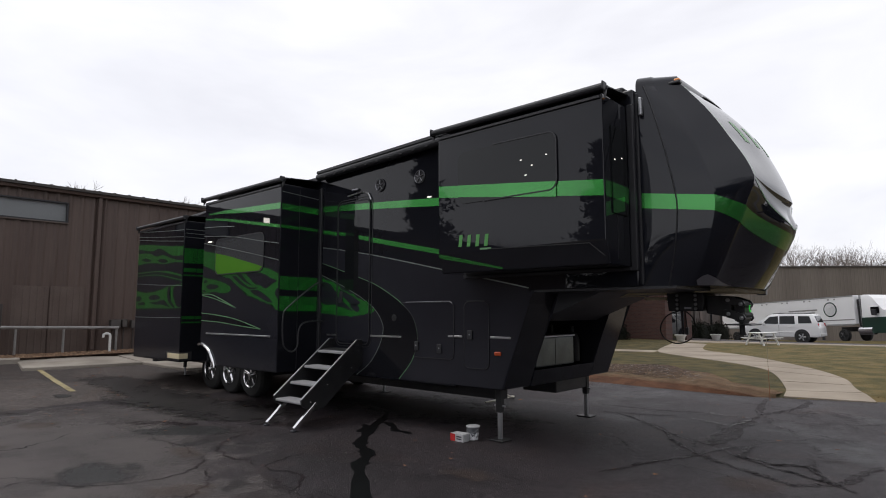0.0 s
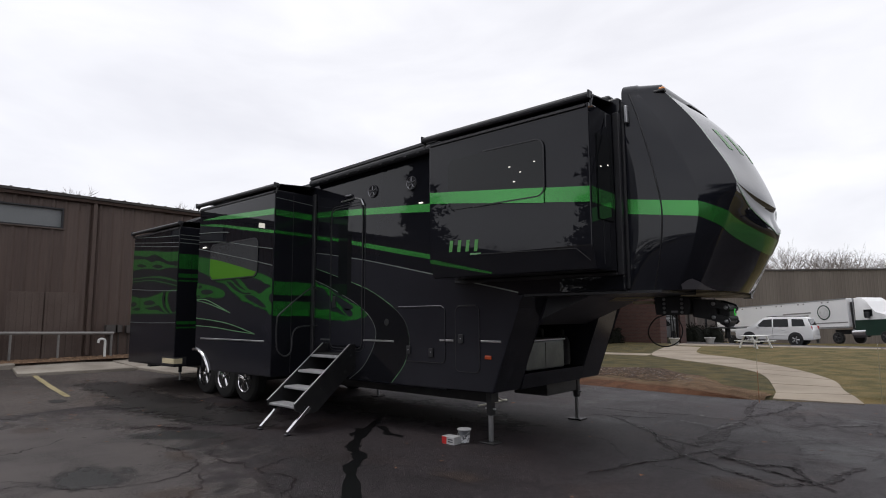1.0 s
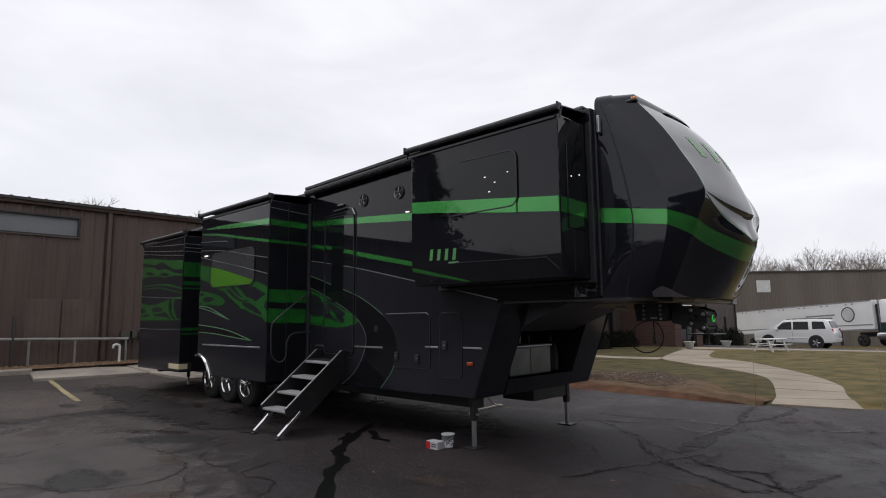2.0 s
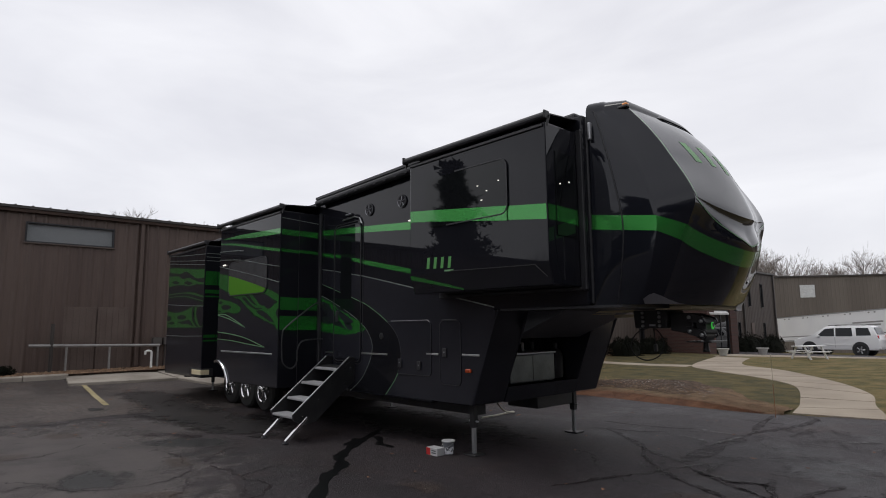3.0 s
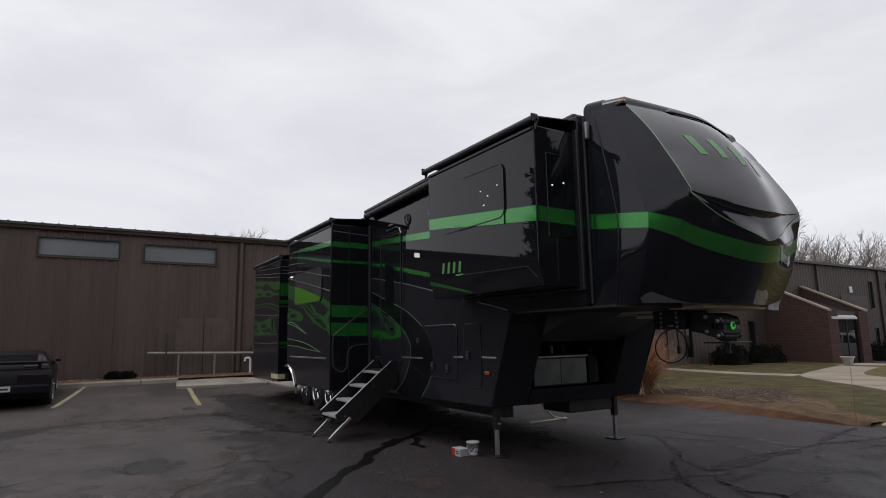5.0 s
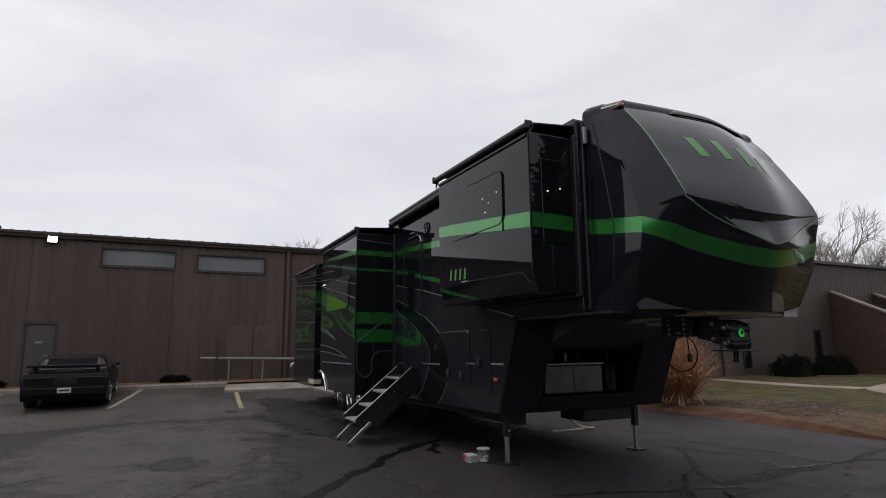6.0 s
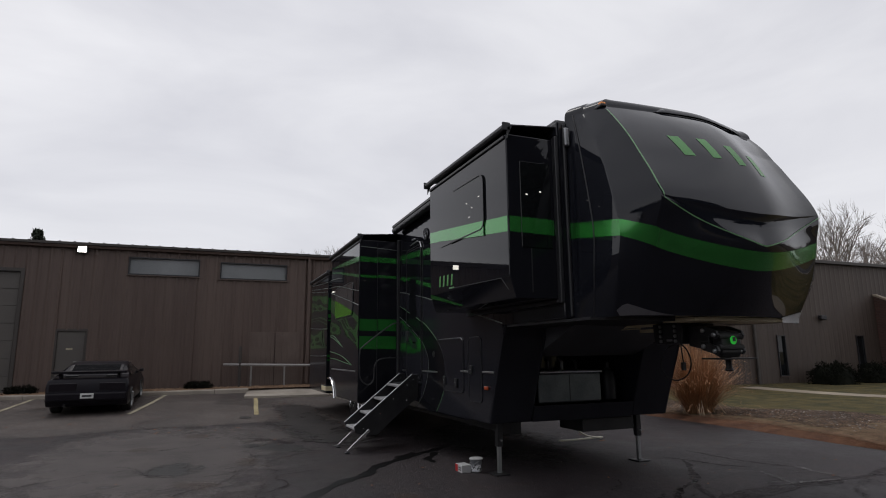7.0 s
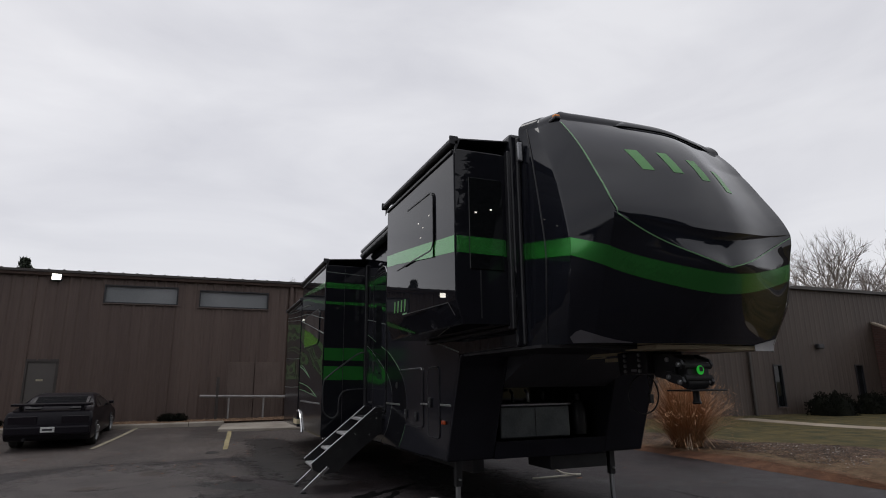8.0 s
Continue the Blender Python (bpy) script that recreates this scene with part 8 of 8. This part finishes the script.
for k in range(84):
    along, back = -12 + k * 1.15 + tr.uniform(-1, 1), 32 + tr.uniform(-4, 8)
    t = copy_thing(trees[k % 4], pose(-19 + 0.788 * along - 0.616 * back, 72 + 0.616 * along + 0.788 * back, -1.2, 0, 0, tr.uniform(0, 360)))
    h = tr.uniform(0.95, 1.5)
    t.scale = (h * 0.8, h * 0.8, h)


def conifer(place, height, seed, label="tall dark pine round the lot, mostly unseen"):
    """A pine: a bare lower stem and uneven tiers of boughs, each a clump of needle tufts, with gaps between."""
    r = random.Random(seed)
    top = empty("conifer", place)
    part("trunk", tubed([(0, 0, 0), (0, 0, height * 0.5), (0, 0, height * 0.97)], [height * 0.016, height * 0.011, 0.02], 8), BARK, top)
    verts, faces = [], []
    z = height * 0.16
    while z < height:
        u = z / height
        tier = r.uniform(0.55, 1.2)
        for k in range(7):
            a = r.uniform(0, 6.3)
            l = height * (0.30 * (1 - u) ** 0.75 + 0.02) * tier * r.uniform(0.5, 1.15)
            d = Vector((math.cos(a), math.sin(a), r.uniform(-0.12, 0.22)))
            for m in range(60):
                t = (0.25 + 0.75 * r.random()) if m > 6 else r.random()
                q = Vector((0, 0, z)) + d * l * t + Vector((r.gauss(0, 0.22), r.gauss(0, 0.22), r.gauss(0, 0.13)))
                e = Vector((r.uniform(-1, 1), r.uniform(-1, 1), r.uniform(-0.4, 0.9))) * 0.42
                s = Vector((r.uniform(-1, 1), r.uniform(-1, 1), r.uniform(-0.3, 0.3))) * 0.21
                o = len(verts)
                verts += [tuple(q - s), tuple(q + s), tuple(q + e)]
                faces.append((o, o + 1, o + 2))
        z += height * 0.020 + 0.05
    me = bpy.data.meshes.new("crown")
    me.from_pydata(verts, [], faces)
    me.materials.append(CONIFER)
    cr = new("crown", me)
    cr.parent = top
    tagged(cr, kind="stuff")
    return tagged(top, label, "tree", "conifers round the lot")


con = conifer((-26.8, -17.8, 0), 12.6, 1)
# unseen pines at x > 15 are added to darken the mirrored sky
for x, y, h, turn in ((-17.0, -26.2, 1.02, 60), (-14.0, -27.6, 1.0, 120), (-3, -36, 0.8, 200), (6, -38, 0.7, 20), (-40, -8.2, 0.73, 80), (18, -34, 1.1, 150), (32, -22, 1.0, 10), (27, -9, 1.05, 33), (31, -1, 0.9, 77), (26, 5, 1.0, 140), (33, 11, 1.1, 260), (24, -15, 0.8, 300), (17, -4, 1.1, 45), (18.5, 1.5, 1.0, 95), (18, 6.5, 1.15, 170), (16, -9.5, 1.0, 215), (20, 12, 1.1, 5), (19, 16.5, 1.2, 66), (17.5, 20.5, 1.15, 128), (21, 24.5, 1.25, 188), (16, 25.5, 1.0, 12), (23, 19.5, 1.25, 301), (15.5, 14.0, 0.95, 250)):
    c = copy_thing(con, pose(x, y, 0, 0, 0, turn))
    c.scale = (0.55 * h if x == -40 else h, 0.55 * h if x == -40 else h, h)
# woods on the far side of the road, which the glossy paint mirrors
for k in range(34):
    a = radians(150 + 215 * k / 33)
    t = copy_thing(trees[k % 4], pose(2 + 62 * math.cos(a) * 0.9, -6 + 60 * math.sin(a), -0.2, 0, 0, k * 47))
    h = 0.8 + 0.3 * ((k * 37) % 10) / 10
    t.scale = (h, h, h)
wr = random.Random(5)
verts, faces = [], []
for k in range(9000):
    a = radians(wr.uniform(150, 365))
    rad = wr.uniform(60, 70)
    z = wr.random() ** 1.3 * (5.0 + 1.2 * math.sin(a * 9) + 0.7 * math.sin(a * 23))
    p = Vector((2 + rad * math.cos(a), -6 + rad * math.sin(a), z))
    s = Vector((wr.uniform(-1, 1), wr.uniform(-1, 1), wr.uniform(-1, 1))) * 0.9
    e = Vector((wr.uniform(-1, 1), wr.uniform(-1, 1), wr.uniform(-0.3, 1.2))) * 0.9
    o = len(verts)
    verts += [tuple(p - s), tuple(p + s), tuple(p + e)]
    faces.append((o, o + 1, o + 2))
me = bpy.data.meshes.new("far_woods")
me.from_pydata(verts, [], faces)
me.materials.append(CONIFER)
tagged(new("far_woods", me), "dark distant belt of woods round the lot", "woods", kind="stuff")
